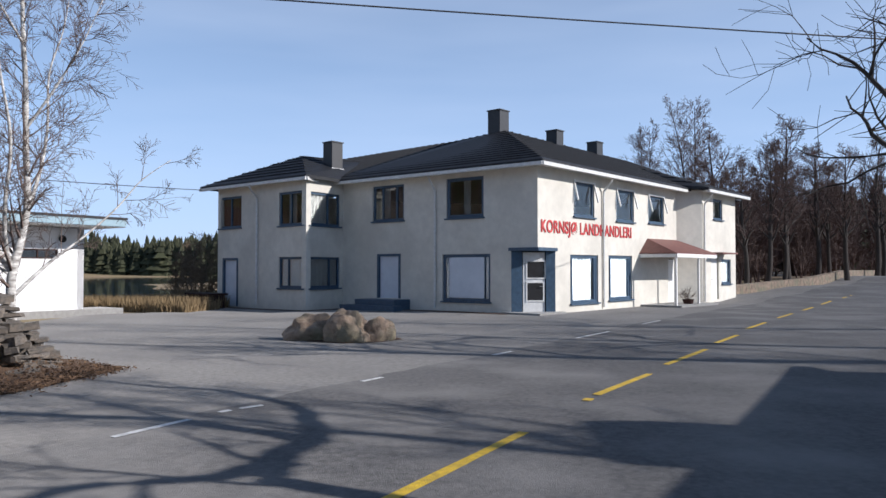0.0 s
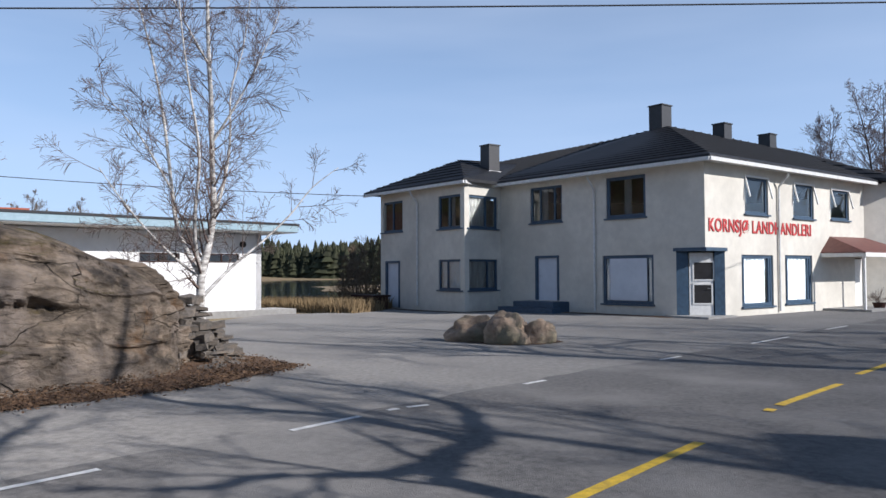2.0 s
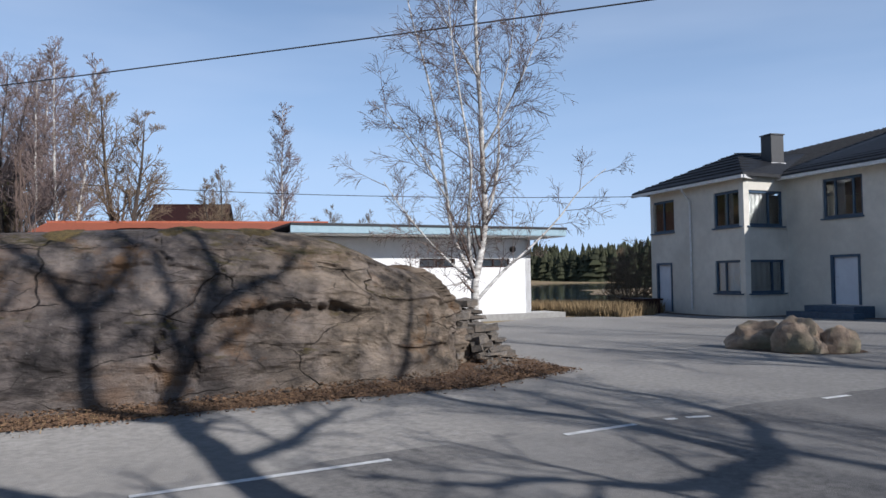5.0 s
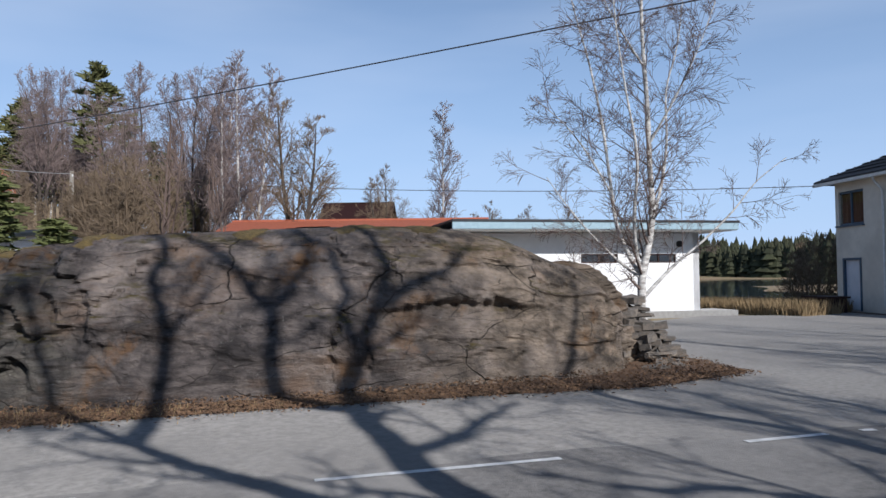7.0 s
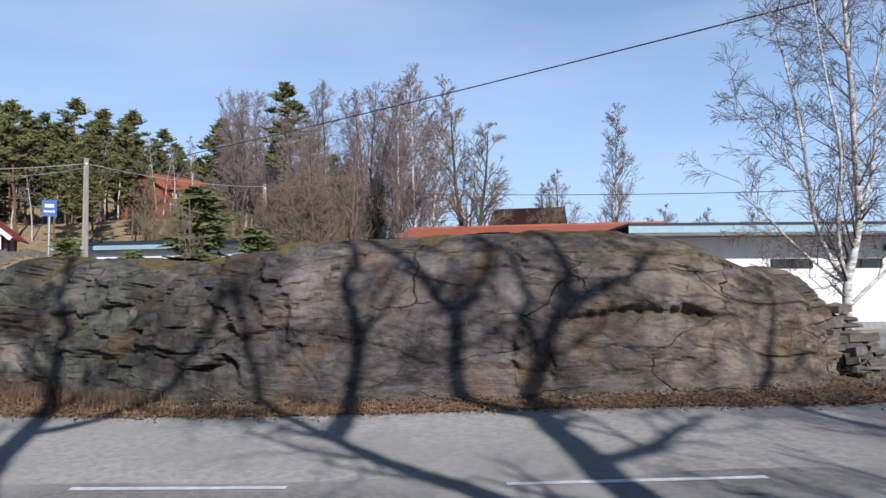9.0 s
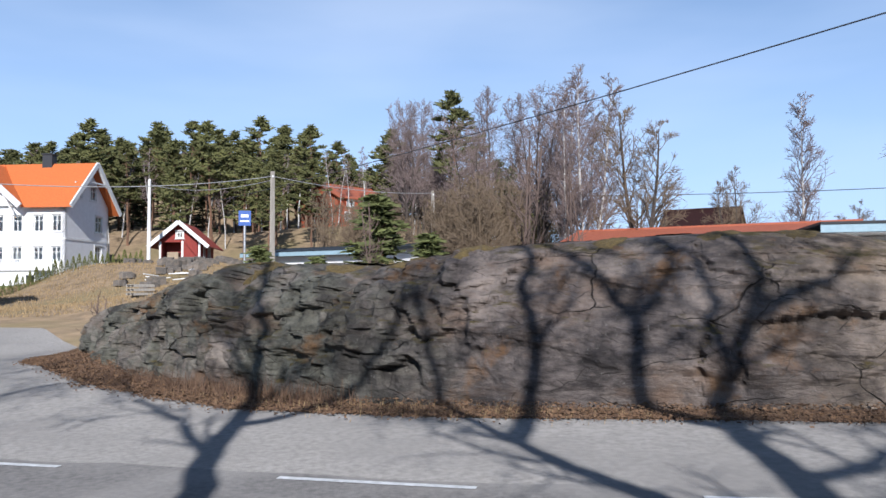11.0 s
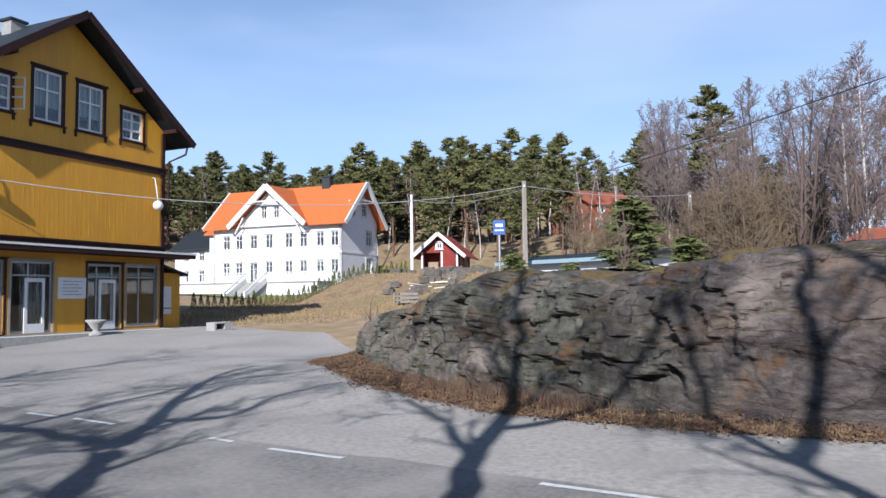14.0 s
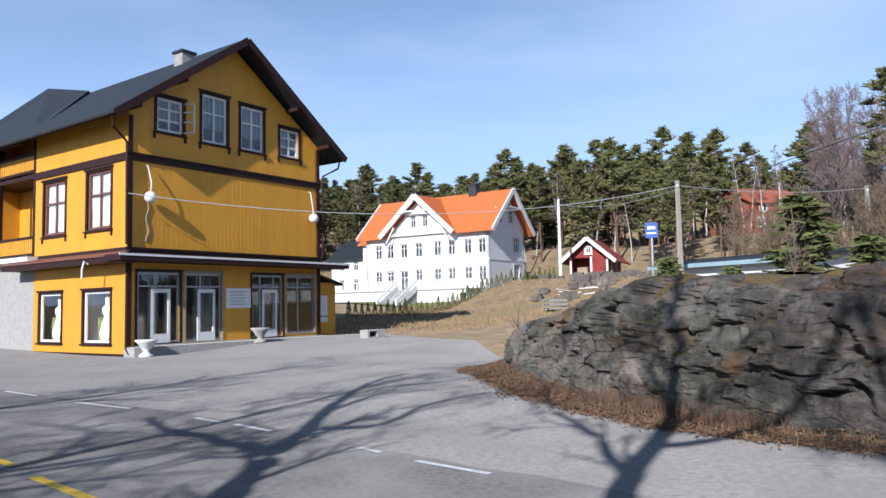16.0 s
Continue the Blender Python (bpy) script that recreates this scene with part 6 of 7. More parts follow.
def rnd_unit(rng):
    v = Vector((rng.gauss(0, 1), rng.gauss(0, 1), rng.gauss(0, 1)))
    return v.normalized()


def branch(rng, trunk, twigs, p, d, length, r, level, cfg):
    """Grows one limb and its side shoots."""
    n = max(2 if level >= cfg["levels"] else 3, int(length / cfg["seg"]))
    pts, rad = [p.copy()], [r]
    d = d.normalized()
    for i in range(n):
        pull = cfg["lift"] if level < cfg["droop_from"] else -cfg["droop"]
        d = (d + rnd_unit(rng) * cfg["bend"] + Vector((0, 0, pull))).normalized()
        pts.append(pts[-1] + d * (length / n))
        rad.append(max(r * (1 - 0.8 * (i + 1) / n), cfg["rmin"]))
    (trunk if r > cfg["thick"] else twigs).tube(pts, rad, 7 if r > 0.09 else (4 if r > 0.025 else 3))
    if level >= cfg["levels"]:
        return
    for k in range(cfg["kids"][level]):
        t = rng.uniform(cfg["from"], 1.0) * n
        i = min(int(t), n - 1)
        q = pts[i].lerp(pts[i + 1], t - i)
        axis = (pts[i + 1] - pts[i]).normalized()
        side = rnd_unit(rng)
        side = (side - axis * side.dot(axis)).normalized()
        ang = radians(rng.uniform(*cfg["angle"]))
        branch(rng, trunk, twigs, q, axis * math.cos(ang) + side * math.sin(ang), length * rng.uniform(*cfg["ratio"]) * (1 - 0.35 * t / n), max(rad[i] * cfg["thin"], cfg["rmin"]), level + 1, cfg)


BIRCH = dict(seg=0.5, bend=0.16, lift=0.04, droop=0.10, droop_from=2, rmin=0.006, thick=0.03, levels=3, kids=[16, 9, 6], angle=(25, 60), ratio=(0.35, 0.6), thin=0.5)
BIRCH["from"] = 0.2
OAK = dict(seg=0.45, bend=0.26, lift=0.05, droop=0.0, droop_from=9, rmin=0.008, thick=0.05, levels=3, kids=[9, 7, 7], angle=(35, 75), ratio=(0.5, 0.75), thin=0.62)
OAK["from"] = 0.3
SHRUB = dict(seg=0.4, bend=0.2, lift=0.06, droop=0.0, droop_from=9, rmin=0.01, thick=0.04, levels=2, kids=[7, 6], angle=(20, 50), ratio=(0.45, 0.7), thin=0.6)
SHRUB["from"] = 0.15


def finish_tree(name, wood, twigs, bark, twig_mat, m, label, group, category="tree"):
    t = empty(name, m, label, category, group)
    link_mesh("trunk", wood.v, wood.f, bark, t, smooth=True)
    link_mesh("crown", twigs.v, twigs.f, twig_mat, t)
    return t


def bare_tree(name, seed, height, r, cfg, bark, twig_mat, label, group, m=None, stems=1, first=0.25, crown=0.5, sway=0.06, tilt=None):
    rng = random.Random(seed)
    wood, twigs = Wood(), Wood()
    for s in range(stems):
        lean = Vector((rng.uniform(-0.2, 0.2), rng.uniform(-0.2, 0.2), 1)) if stems > 1 else Vector((rng.uniform(-0.05, 0.05), rng.uniform(-0.05, 0.05), 1))
        if tilt:
            lean = Vector((tilt[0], tilt[1], 1))
        h = height * rng.uniform(0.85, 1.0)
        n = int(h / 0.6)
        pts, rad = [Vector((rng.uniform(-0.2, 0.2) * (stems > 1), rng.uniform(-0.2, 0.2) * (stems > 1), -0.4))], [r * 1.15]
        d = lean.normalized()
        for i in range(n):
            d = (d + rnd_unit(rng) * sway + Vector((0, 0, 0.0 if tilt else 0.05))).normalized()
            pts.append(pts[-1] + d * (h + 0.4) / n)
            rad.append(max(r * (1 - 0.92 * (i + 1) / n), 0.012))
        wood.tube(pts, rad, 9)
        for k in range(cfg["kids"][0]):
            t = (first + (1 - first) * ((k + rng.random()) / cfg["kids"][0])) * n
            i = min(int(t), n - 1)
            q = pts[i].lerp(pts[i + 1], t - i)
            w = rng.uniform(0, 2 * math.pi)
            ang = radians(rng.uniform(*cfg["angle"]))
            dd = Vector((math.cos(w) * math.sin(ang), math.sin(w) * math.sin(ang), math.cos(ang)))
            branch(rng, wood, twigs, q, dd, h * crown * rng.uniform(0.6, 1.0) * (1.15 - t / n) ** 0.7, max(rad[i] * 0.55, 0.012), 1, cfg)
    return finish_tree(name, wood, twigs, bark, twig_mat, m or pose(0, 0, 0), label, group)


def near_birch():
    """The birch by the stone heap: a short stem that forks into three, with long low boughs to either side. Its limbs
    are laid out to fit the camera's view.
    """
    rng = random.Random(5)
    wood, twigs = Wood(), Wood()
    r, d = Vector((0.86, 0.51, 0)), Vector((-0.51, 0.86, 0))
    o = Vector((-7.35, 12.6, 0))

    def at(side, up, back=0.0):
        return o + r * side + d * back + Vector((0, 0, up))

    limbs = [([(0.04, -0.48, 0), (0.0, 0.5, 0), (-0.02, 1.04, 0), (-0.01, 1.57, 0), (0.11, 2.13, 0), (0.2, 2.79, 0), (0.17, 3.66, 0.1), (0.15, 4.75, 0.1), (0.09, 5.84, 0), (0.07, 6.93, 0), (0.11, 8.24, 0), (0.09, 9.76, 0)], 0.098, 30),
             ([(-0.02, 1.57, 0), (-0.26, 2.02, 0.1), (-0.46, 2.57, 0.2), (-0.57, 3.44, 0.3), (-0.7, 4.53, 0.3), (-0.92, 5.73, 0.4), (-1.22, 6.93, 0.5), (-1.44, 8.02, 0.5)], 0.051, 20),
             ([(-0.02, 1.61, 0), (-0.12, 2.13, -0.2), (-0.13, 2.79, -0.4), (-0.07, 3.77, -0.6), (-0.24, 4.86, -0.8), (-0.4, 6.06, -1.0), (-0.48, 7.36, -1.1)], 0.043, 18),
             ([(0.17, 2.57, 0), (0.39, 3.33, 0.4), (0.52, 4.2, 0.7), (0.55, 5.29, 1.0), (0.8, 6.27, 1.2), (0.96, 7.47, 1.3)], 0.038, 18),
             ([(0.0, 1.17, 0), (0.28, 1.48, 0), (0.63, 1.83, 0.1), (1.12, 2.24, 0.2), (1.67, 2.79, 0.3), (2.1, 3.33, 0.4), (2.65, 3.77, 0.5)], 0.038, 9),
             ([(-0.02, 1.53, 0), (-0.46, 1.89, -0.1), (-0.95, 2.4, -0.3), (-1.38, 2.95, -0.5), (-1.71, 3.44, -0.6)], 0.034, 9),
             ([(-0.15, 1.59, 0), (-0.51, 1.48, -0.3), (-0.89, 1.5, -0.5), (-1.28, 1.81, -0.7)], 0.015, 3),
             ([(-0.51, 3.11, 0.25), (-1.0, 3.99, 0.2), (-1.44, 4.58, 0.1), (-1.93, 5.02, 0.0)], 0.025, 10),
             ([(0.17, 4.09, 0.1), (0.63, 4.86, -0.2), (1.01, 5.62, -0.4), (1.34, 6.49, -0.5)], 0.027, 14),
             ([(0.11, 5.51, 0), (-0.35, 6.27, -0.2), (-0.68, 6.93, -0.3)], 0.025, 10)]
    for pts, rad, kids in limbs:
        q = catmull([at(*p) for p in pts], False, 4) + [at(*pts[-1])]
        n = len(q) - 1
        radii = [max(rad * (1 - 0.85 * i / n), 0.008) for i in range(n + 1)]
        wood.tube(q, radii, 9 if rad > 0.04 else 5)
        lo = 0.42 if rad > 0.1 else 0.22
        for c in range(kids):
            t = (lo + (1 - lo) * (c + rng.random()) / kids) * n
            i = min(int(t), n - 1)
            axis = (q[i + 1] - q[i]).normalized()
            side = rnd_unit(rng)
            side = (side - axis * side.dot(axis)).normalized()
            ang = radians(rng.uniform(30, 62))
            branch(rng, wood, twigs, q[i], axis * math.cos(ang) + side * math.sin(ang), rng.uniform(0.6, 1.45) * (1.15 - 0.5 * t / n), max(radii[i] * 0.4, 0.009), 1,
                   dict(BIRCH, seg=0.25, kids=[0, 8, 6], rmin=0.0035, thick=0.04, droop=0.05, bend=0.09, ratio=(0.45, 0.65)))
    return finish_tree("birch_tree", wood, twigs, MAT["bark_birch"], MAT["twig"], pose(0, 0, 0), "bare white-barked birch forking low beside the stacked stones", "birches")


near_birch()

# big roadside trees beside and behind the camera, whose shadows lie over road and rock
def roadside_tree(seed, limbs):
    """A large bare tree from its main limbs: points, thickness at the base and at the tip, side shoots, their reach."""
    rng = random.Random(seed)
    wood, twigs = Wood(), Wood()
    cfg = dict(OAK, seg=0.3, bend=0.3, rmin=0.006, thick=0.035, kids=[0, 7, 5], ratio=(0.4, 0.65))
    for pts, r0, r1, kids, reach in limbs:
        q = catmull([Vector(p) for p in pts], False, 5) + [Vector(pts[-1])]
        n = len(q) - 1
        q = [p + rnd_unit(rng) * (0.03 if 0 < i < n else 0) for i, p in enumerate(q)]
        radii = [r0 + (r1 - r0) * i / n for i in range(n + 1)]
        wood.tube(q, radii, 9)
        for c in range(kids):
            t = (0.25 + 0.75 * (c + rng.random()) / kids) * n
            i = min(int(t), n - 1)
            if q[i].z < 3.2:
                continue
            axis = (q[i + 1] - q[i]).normalized()
            side = rnd_unit(rng)
            side = (side - axis * side.dot(axis)).normalized()
            ang = radians(rng.uniform(30, 75))
            branch(rng, wood, twigs, q[i], axis * math.cos(ang) + side * math.sin(ang) + Vector((0, 0, 0.15)), reach * rng.uniform(0.5, 1.1), max(radii[i] * 0.45, 0.012), 1, cfg)
    return finish_tree("roadside_tree", wood, twigs, MAT["bark_dark"], MAT["bark_dark"], pose(0, 0, 0), "large bare roadside tree with crooked dark limbs", "roadside trees")


roadside_tree(41, [
    ([(4.4, 1.35, -0.3), (4.45, 1.4, 2), (4.5, 1.55, 3.6), (4.56, 1.69, 4.8), (4.67, 1.87, 5.4), (4.92, 2.27, 6.5), (5.12, 2.6, 7.3), (5.24, 2.79, 7.9), (5.4, 3.05, 8.5), (5.48, 3.18, 9.2), (5.5, 3.2, 10.5), (5.6, 3.3, 12)], 0.22, 0.05, 9, 2.2),
    ([(5.4, 3.05, 8.4), (5.65, 3.46, 8.73), (5.93, 3.9, 9.0), (6.1, 4.2, 9.3), (6.4, 4.7, 10)], 0.11, 0.03, 6, 1.5),
    ([(5.18, 2.7, 7.75), (5.09, 2.56, 8.2), (5.18, 2.69, 8.8), (5.12, 2.6, 9.6), (5.0, 2.4, 10.8)], 0.1, 0.03, 6, 1.5),
    ([(4.65, 1.84, 5.31), (5.04, 2.47, 5.63), (5.55, 3.29, 6.13), (5.9, 3.9, 6.5)], 0.09, 0.03, 7, 1.4),
    ([(4.9, 2.25, 6.5), (4.62, 1.78, 7.3), (4.63, 1.8, 8.1), (4.63, 1.8, 8.47), (4.51, 1.62, 9.0), (4.36, 1.36, 9.7), (4.1, 1.0, 10.8)], 0.13, 0.05, 8, 1.6),
    ([(4.63, 1.8, 8.42), (4.88, 2.21, 9.0), (5.04, 2.47, 9.7), (5.1, 2.6, 10.8)], 0.1, 0.03, 6, 1.4),
    ([(4.5, 1.6, 3.8), (3.98, 0.76, 4.85), (3.78, 0.44, 5.28), (3.62, 0.18, 5.78), (3.37, -0.22, 6.73), (3.2, -0.5, 7.6), (3.1, -0.7, 9)], 0.13, 0.04, 10, 1.8),
    ([(3.55, 0.05, 6.0), (3.8, 0.45, 6.8), (3.88, 0.6, 7.29), (3.93, 0.68, 8.15), (3.9, 0.63, 9.06), (4.04, 0.86, 9.72), (4.0, 0.8, 11)], 0.13, 0.05, 8, 1.6)])
roadside_tree(42, [
    ([(5.45, 3.1, -0.3), (5.5, 3.2, 2.0), (5.74, 3.6, 3.66), (6.05, 4.1, 4.06), (6.49, 4.81, 4.23), (7.21, 5.98, 4.85), (7.63, 6.64, 5.72), (7.68, 6.72, 6.4), (7.9, 7.1, 7.6)], 0.14, 0.035, 9, 1.5),
    ([(6.05, 4.1, 4.0), (5.71, 3.55, 4.14), (5.5, 3.21, 4.4), (5.2, 2.72, 4.53), (4.9, 2.3, 4.9)], 0.09, 0.03, 6, 1.2),
    ([(6.49, 4.81, 4.23), (6.7, 5.1, 5.2), (6.6, 4.9, 6.4), (6.9, 5.5, 7.8), (7.1, 5.9, 9.5)], 0.11, 0.03, 10, 1.7)])
roadside_tree(43, [
    ([(2.0, -2.4, -0.3), (1.98, -2.45, 2.5), (1.98, -2.46, 4.56), (1.87, -2.64, 5.4), (1.84, -2.69, 6.7), (1.82, -2.72, 7.53), (1.84, -2.69, 8.0), (1.87, -2.65, 8.5), (1.79, -2.77, 9.14), (1.8, -2.8, 10.5), (1.7, -2.9, 12)], 0.17, 0.05, 12, 2.0),
    ([(1.9, -2.6, 5.3), (1.44, -3.34, 6.35), (0.95, -4.13, 7.0), (0.6, -4.7, 7.8)], 0.08, 0.025, 7, 1.4),
    ([(1.85, -2.68, 6.2), (2.4, -1.8, 7.0), (2.8, -1.1, 7.9), (3.0, -0.8, 9.0)], 0.09, 0.03, 8, 1.6)])
roadside_tree(44, [
    ([(0.8, -4.4, -0.3), (0.75, -4.5, 1.5), (0.5, -4.9, 3.2), (0.18, -5.37, 3.89), (-0.29, -6.13, 4.71), (-0.6, -6.62, 5.37), (-1.26, -7.7, 6.79), (-1.56, -8.18, 7.61), (-1.8, -8.6, 8.8)], 0.19, 0.05, 14, 1.9),
    ([(-0.28, -6.11, 4.72), (-0.89, -7.1, 4.75), (-1.66, -8.33, 4.78), (-2.2, -9.2, 5.0)], 0.1, 0.03, 9, 1.3),
    ([(-1.26, -7.7, 6.79), (-1.17, -7.56, 7.54), (-0.86, -7.05, 7.8), (-0.5, -6.5, 8.5)], 0.07, 0.03, 6, 1.3),
    ([(-0.6, -6.62, 5.37), (-0.15, -5.91, 5.87), (-0.23, -6.03, 6.75), (0.0, -5.6, 7.6)], 0.08, 0.03, 7, 1.4)])
far_shade = dict(OAK, kids=[15, 9, 6], bend=0.34, seg=0.35, rmin=0.006)
for i, (x, y, h, r) in enumerate(((8.2, 12.3, 12, 0.2), (2.8, -9.6, 14, 0.2), (15, 2.5, 15, 0.22), (-1.5, -14.5, 13, 0.22), (14, 13.5, 15, 0.22), (17, 18.5, 15, 0.22), (20, 9.5, 15, 0.2))):
    bare_tree("roadside_tree", 44 + i, h, r, far_shade, MAT["bark_dark"], MAT["bark_dark"], "large bare roadside tree with spreading dark limbs", "roadside trees", pose(x, y, 0), first=0.28, crown=0.44, sway=0.1)

# prototypes for the trees farther off, then copies
def scatter(proto, places, seed, lo=0.85, hi=1.15):
    rng = random.Random(seed)
    first = True
    for x, y, s in places:
        m = pose(x, y, ground_z(x, y) - 0.1, rng.uniform(-3, 3), rng.uniform(-3, 3), rng.uniform(0, 360))
        k = s * rng.uniform(lo, hi)
        if first:
            proto.matrix_world = m @ Matrix.Diagonal((k, k, k, 1))
            first = False
        else:
            c = copy_thing(proto, m)
            c.scale = (k, k, k)


far_birch = dict(BIRCH, kids=[64, 7, 4], rmin=0.009, seg=0.6, thick=0.05, angle=(26, 50), ratio=(0.4, 0.65), droop=0.0, bend=0.11, lift=0.03)
far_birch["from"] = 0.15
far_oak = dict(OAK, kids=[20, 9, 7], rmin=0.009, seg=0.6, angle=(24, 52), bend=0.16, ratio=(0.48, 0.72), lift=0.03)
b1 = bare_tree("birch_tree", 11, 11, 0.11, far_birch, MAT["bark_birch"], MAT["twig_purple"], "slender bare birch with a fine purple-brown crown", "birches", first=0.22, crown=0.25)
scatter(b1, [(-36.7, 20.2, 1.0), (-36.0, 20.9, 1.05), (-39.5, 21.5, 1.05), (-29.4, 30.0, 0.95), (-41.5, 24.5, 1.0), (-38.2, 23.2, 1.1)], 1, 0.95, 1.05)
b2 = bare_tree("birch_tree", 12, 11.5, 0.12, dict(far_birch, kids=[44, 8, 4]), MAT["bark_dark"], MAT["twig_purple"], "tall bare birch with a dense purple-brown crown", "birches", first=0.22, crown=0.32, stems=2)
scatter(b2, [(-42.0, 21.9, 1.05), (-64.2, 21.3, 1.2), (-61, 19.2, 1.1), (-66.5, 24.5, 1.15), (-58, 25, 1.2), (-54, 27, 1.15), (-50, 28, 1.1), (-69, 22, 1.2), (-72, 26, 1.25), (-49, 19.5, 0.85), (-44.5, 18.5, 0.7), (17, 62, 1.2), (21, 64, 1.35), (14, 66, 1.1)], 2, 0.95, 1.05)
o1 = bare_tree("bare_tree", 13, 9.0, 0.17, far_oak, MAT["bark_dark"], MAT["thicket"], "bare deciduous tree with upright grey-brown limbs", "bare trees", first=0.2, crown=0.36, stems=2)
scatter(o1, [(-28.5, 19.7, 1.0), (-30.3, 26.3, 0.7), (-37, 47, 0.85), (-38.6, 45, 0.8), (-33, 48, 0.75), (-44, 50, 0.9)], 3)
o2 = bare_tree("bare_tree", 14, 10.0, 0.22, dict(far_oak, bend=0.32), MAT["bark_dark"], MAT["twig_red"], "gnarled bare oak with dark crooked limbs", "bare trees", first=0.3, crown=0.45)
scatter(o2, [(21.5, 49.5, 1.05), (24.5, 53, 1.1), (28, 56, 1.1), (20, 55, 1.0), (32, 62, 1.0), (36, 62, 1.05), (19.0, 47.0, 0.8), (23, 50.5, 0.95), (27, 59, 1.15), (30, 55.5, 0.9), (40, 68, 1.1), (24, 60, 1.15), (34, 67, 1.15), (44, 75, 1.1)], 4)


def conifer(name, seed, height, spruce, label, group):
    rng = random.Random(seed)
    wood = Wood()
    n = 14
    pts = [Vector((rng.gauss(0, 0.05), rng.gauss(0, 0.05), -0.4 + (height + 0.4) * i / n)) for i in range(n + 1)]
    r = height * 0.013
    wood.tube(pts, [max(r * (1 - 0.9 * i / n), 0.02) for i in range(n + 1)], 7)
    v, f = [], []
    start = 0.1 if spruce else rng.uniform(0.36, 0.5)
    count = (64 if height < 5 else 80) if spruce else 42
    for k in range(count):
        t = start + (1 - start) * (k + rng.random()) / count
        reach = height * (((0.34 if height < 5 else 0.20) * (1 - t) / (1 - start) + 0.015) if spruce else 0.20 * math.sin(math.pi * min(1, (t - start) / (1 - start) * 0.8 + 0.22)) ** 0.7) * rng.uniform(0.6, 1.1)
        w = rng.uniform(0, 2 * math.pi)
        out = Vector((math.cos(w), math.sin(w), (0.45 if height < 5 else -0.25) if spruce else rng.uniform(0.05, 0.5))).normalized()
        p = Vector((0, 0, height * t))
        tip = p + out * reach
        wood.tube([p, tip], [0.03, 0.012], 3)
        clumps = 3 if spruce else 4
        for c in range(clumps):
            q = p.lerp(tip, 0.35 + 0.65 * c / (clumps - 1)) + rnd_unit(rng) * (0.15 if spruce else 0.25)
            size = height * ((0.085 if height < 5 else 0.040) if spruce else 0.046) * rng.uniform(0.7, 1.2)
            for j in range(15 if spruce else 10):
                a = rnd_unit(rng)
                a.z = abs(a.z) * 0.6 - (0.25 if spruce else 0.0)
                b = a.cross(rnd_unit(rng)).normalized() * size * rng.uniform(0.10, 0.22)
                e = q + a * size * rng.uniform(0.8, 1.5)
                s = len(v)
                v.extend((tuple(q - b), tuple(q + b), tuple(e + b * 0.5), tuple(e - b * 0.4)))
                f.append((s, s + 1, s + 2, s + 3))
    t = empty(name, pose(0, 0, 0), label, "tree", group)
    link_mesh("trunk", wood.v, wood.f, MAT["bark_pine"], t, smooth=True)
    link_mesh("crown", v, f, MAT["needles_young"] if height < 5 else (MAT["needles_dark"] if spruce else MAT["needles"]), t)
    return t


rng = random.Random(77)
hill = []
for k in range(1500):
    az = radians(rng.uniform(62, 134))
    dist = rng.uniform(94, 165)
    x, y = -dist * math.sin(az), dist * math.cos(az)
    if az < radians(80) and dist < 112:
        continue
    if all((x - a) ** 2 + (y - b) ** 2 > 7 for a, b, _ in hill) and (x + 104) ** 2 + (y - 27) ** 2 > 130:
        hill.append((x, y, rng.uniform(0.88, 1.08)))
protos = [conifer("pine_tree", 21, 12.0, False, "tall pine with a bare red-brown trunk and tufted crown", "pines"), conifer("pine_tree", 22, 13.0, False, "tall pine with a bare red-brown trunk and tufted crown", "pines"),
          conifer("pine_tree", 23, 11.0, False, "tall pine with a bare red-brown trunk and tufted crown", "pines"), conifer("spruce_tree", 24, 12.0, True, "dark green spruce in the hillside wood", "spruces")]
hill = hill[:440]
groups = [[], [], [], []]
for i, h in enumerate(hill):
    groups[(0, 1, 2, 0, 1, 3, 2)[i % 7]].append(h)
groups[0] += [(-86, 8, 1.0), (-89, 12, 1.05), (-84, 1, 0.95), (-81, 10, 0.9)]
groups[1] += [(-56.5, 21.8, 1.0), (-74.5, 22, 1.0), (-70.8, 20.2, 0.95), (-92, 5, 1.0), (-83, 15, 0.95), (-92, 17, 1.1)]
for p, g, k in zip(protos, groups, range(4)):
    scatter(p, g, 50 + k)
# bare trunks mixed into the hillside wood
o3 = bare_tree("birch_tree", 15, 11, 0.1, dict(far_birch, kids=[14, 5, 4], rmin=0.02), MAT["bark_birch"], MAT["twig_purple"], "slim bare birch among the hillside pines", "hillside birches", first=0.45, crown=0.22)
scatter(o3, [(-(96 + 1.7 * k % 16) * math.sin(radians(72 + 1.9 * k)), (96 + 1.7 * k % 16) * math.cos(radians(72 + 1.9 * k)), 0.95) for k in range(34)] + [(-(90 + 2.3 * k % 14) * math.sin(radians(69 + 1.3 * k)), (90 + 2.3 * k % 14) * math.cos(radians(69 + 1.3 * k)), 0.9) for k in range(26)], 8)

# young conifers by the rock
y1 = conifer("young_pine", 31, 3.0, True, "bushy young pine growing behind the rock", "young pines")
y1.matrix_world = pose(-18.7, 4.7, 1.15) @ Matrix.Diagonal((1.15, 1.15, 0.92, 1))
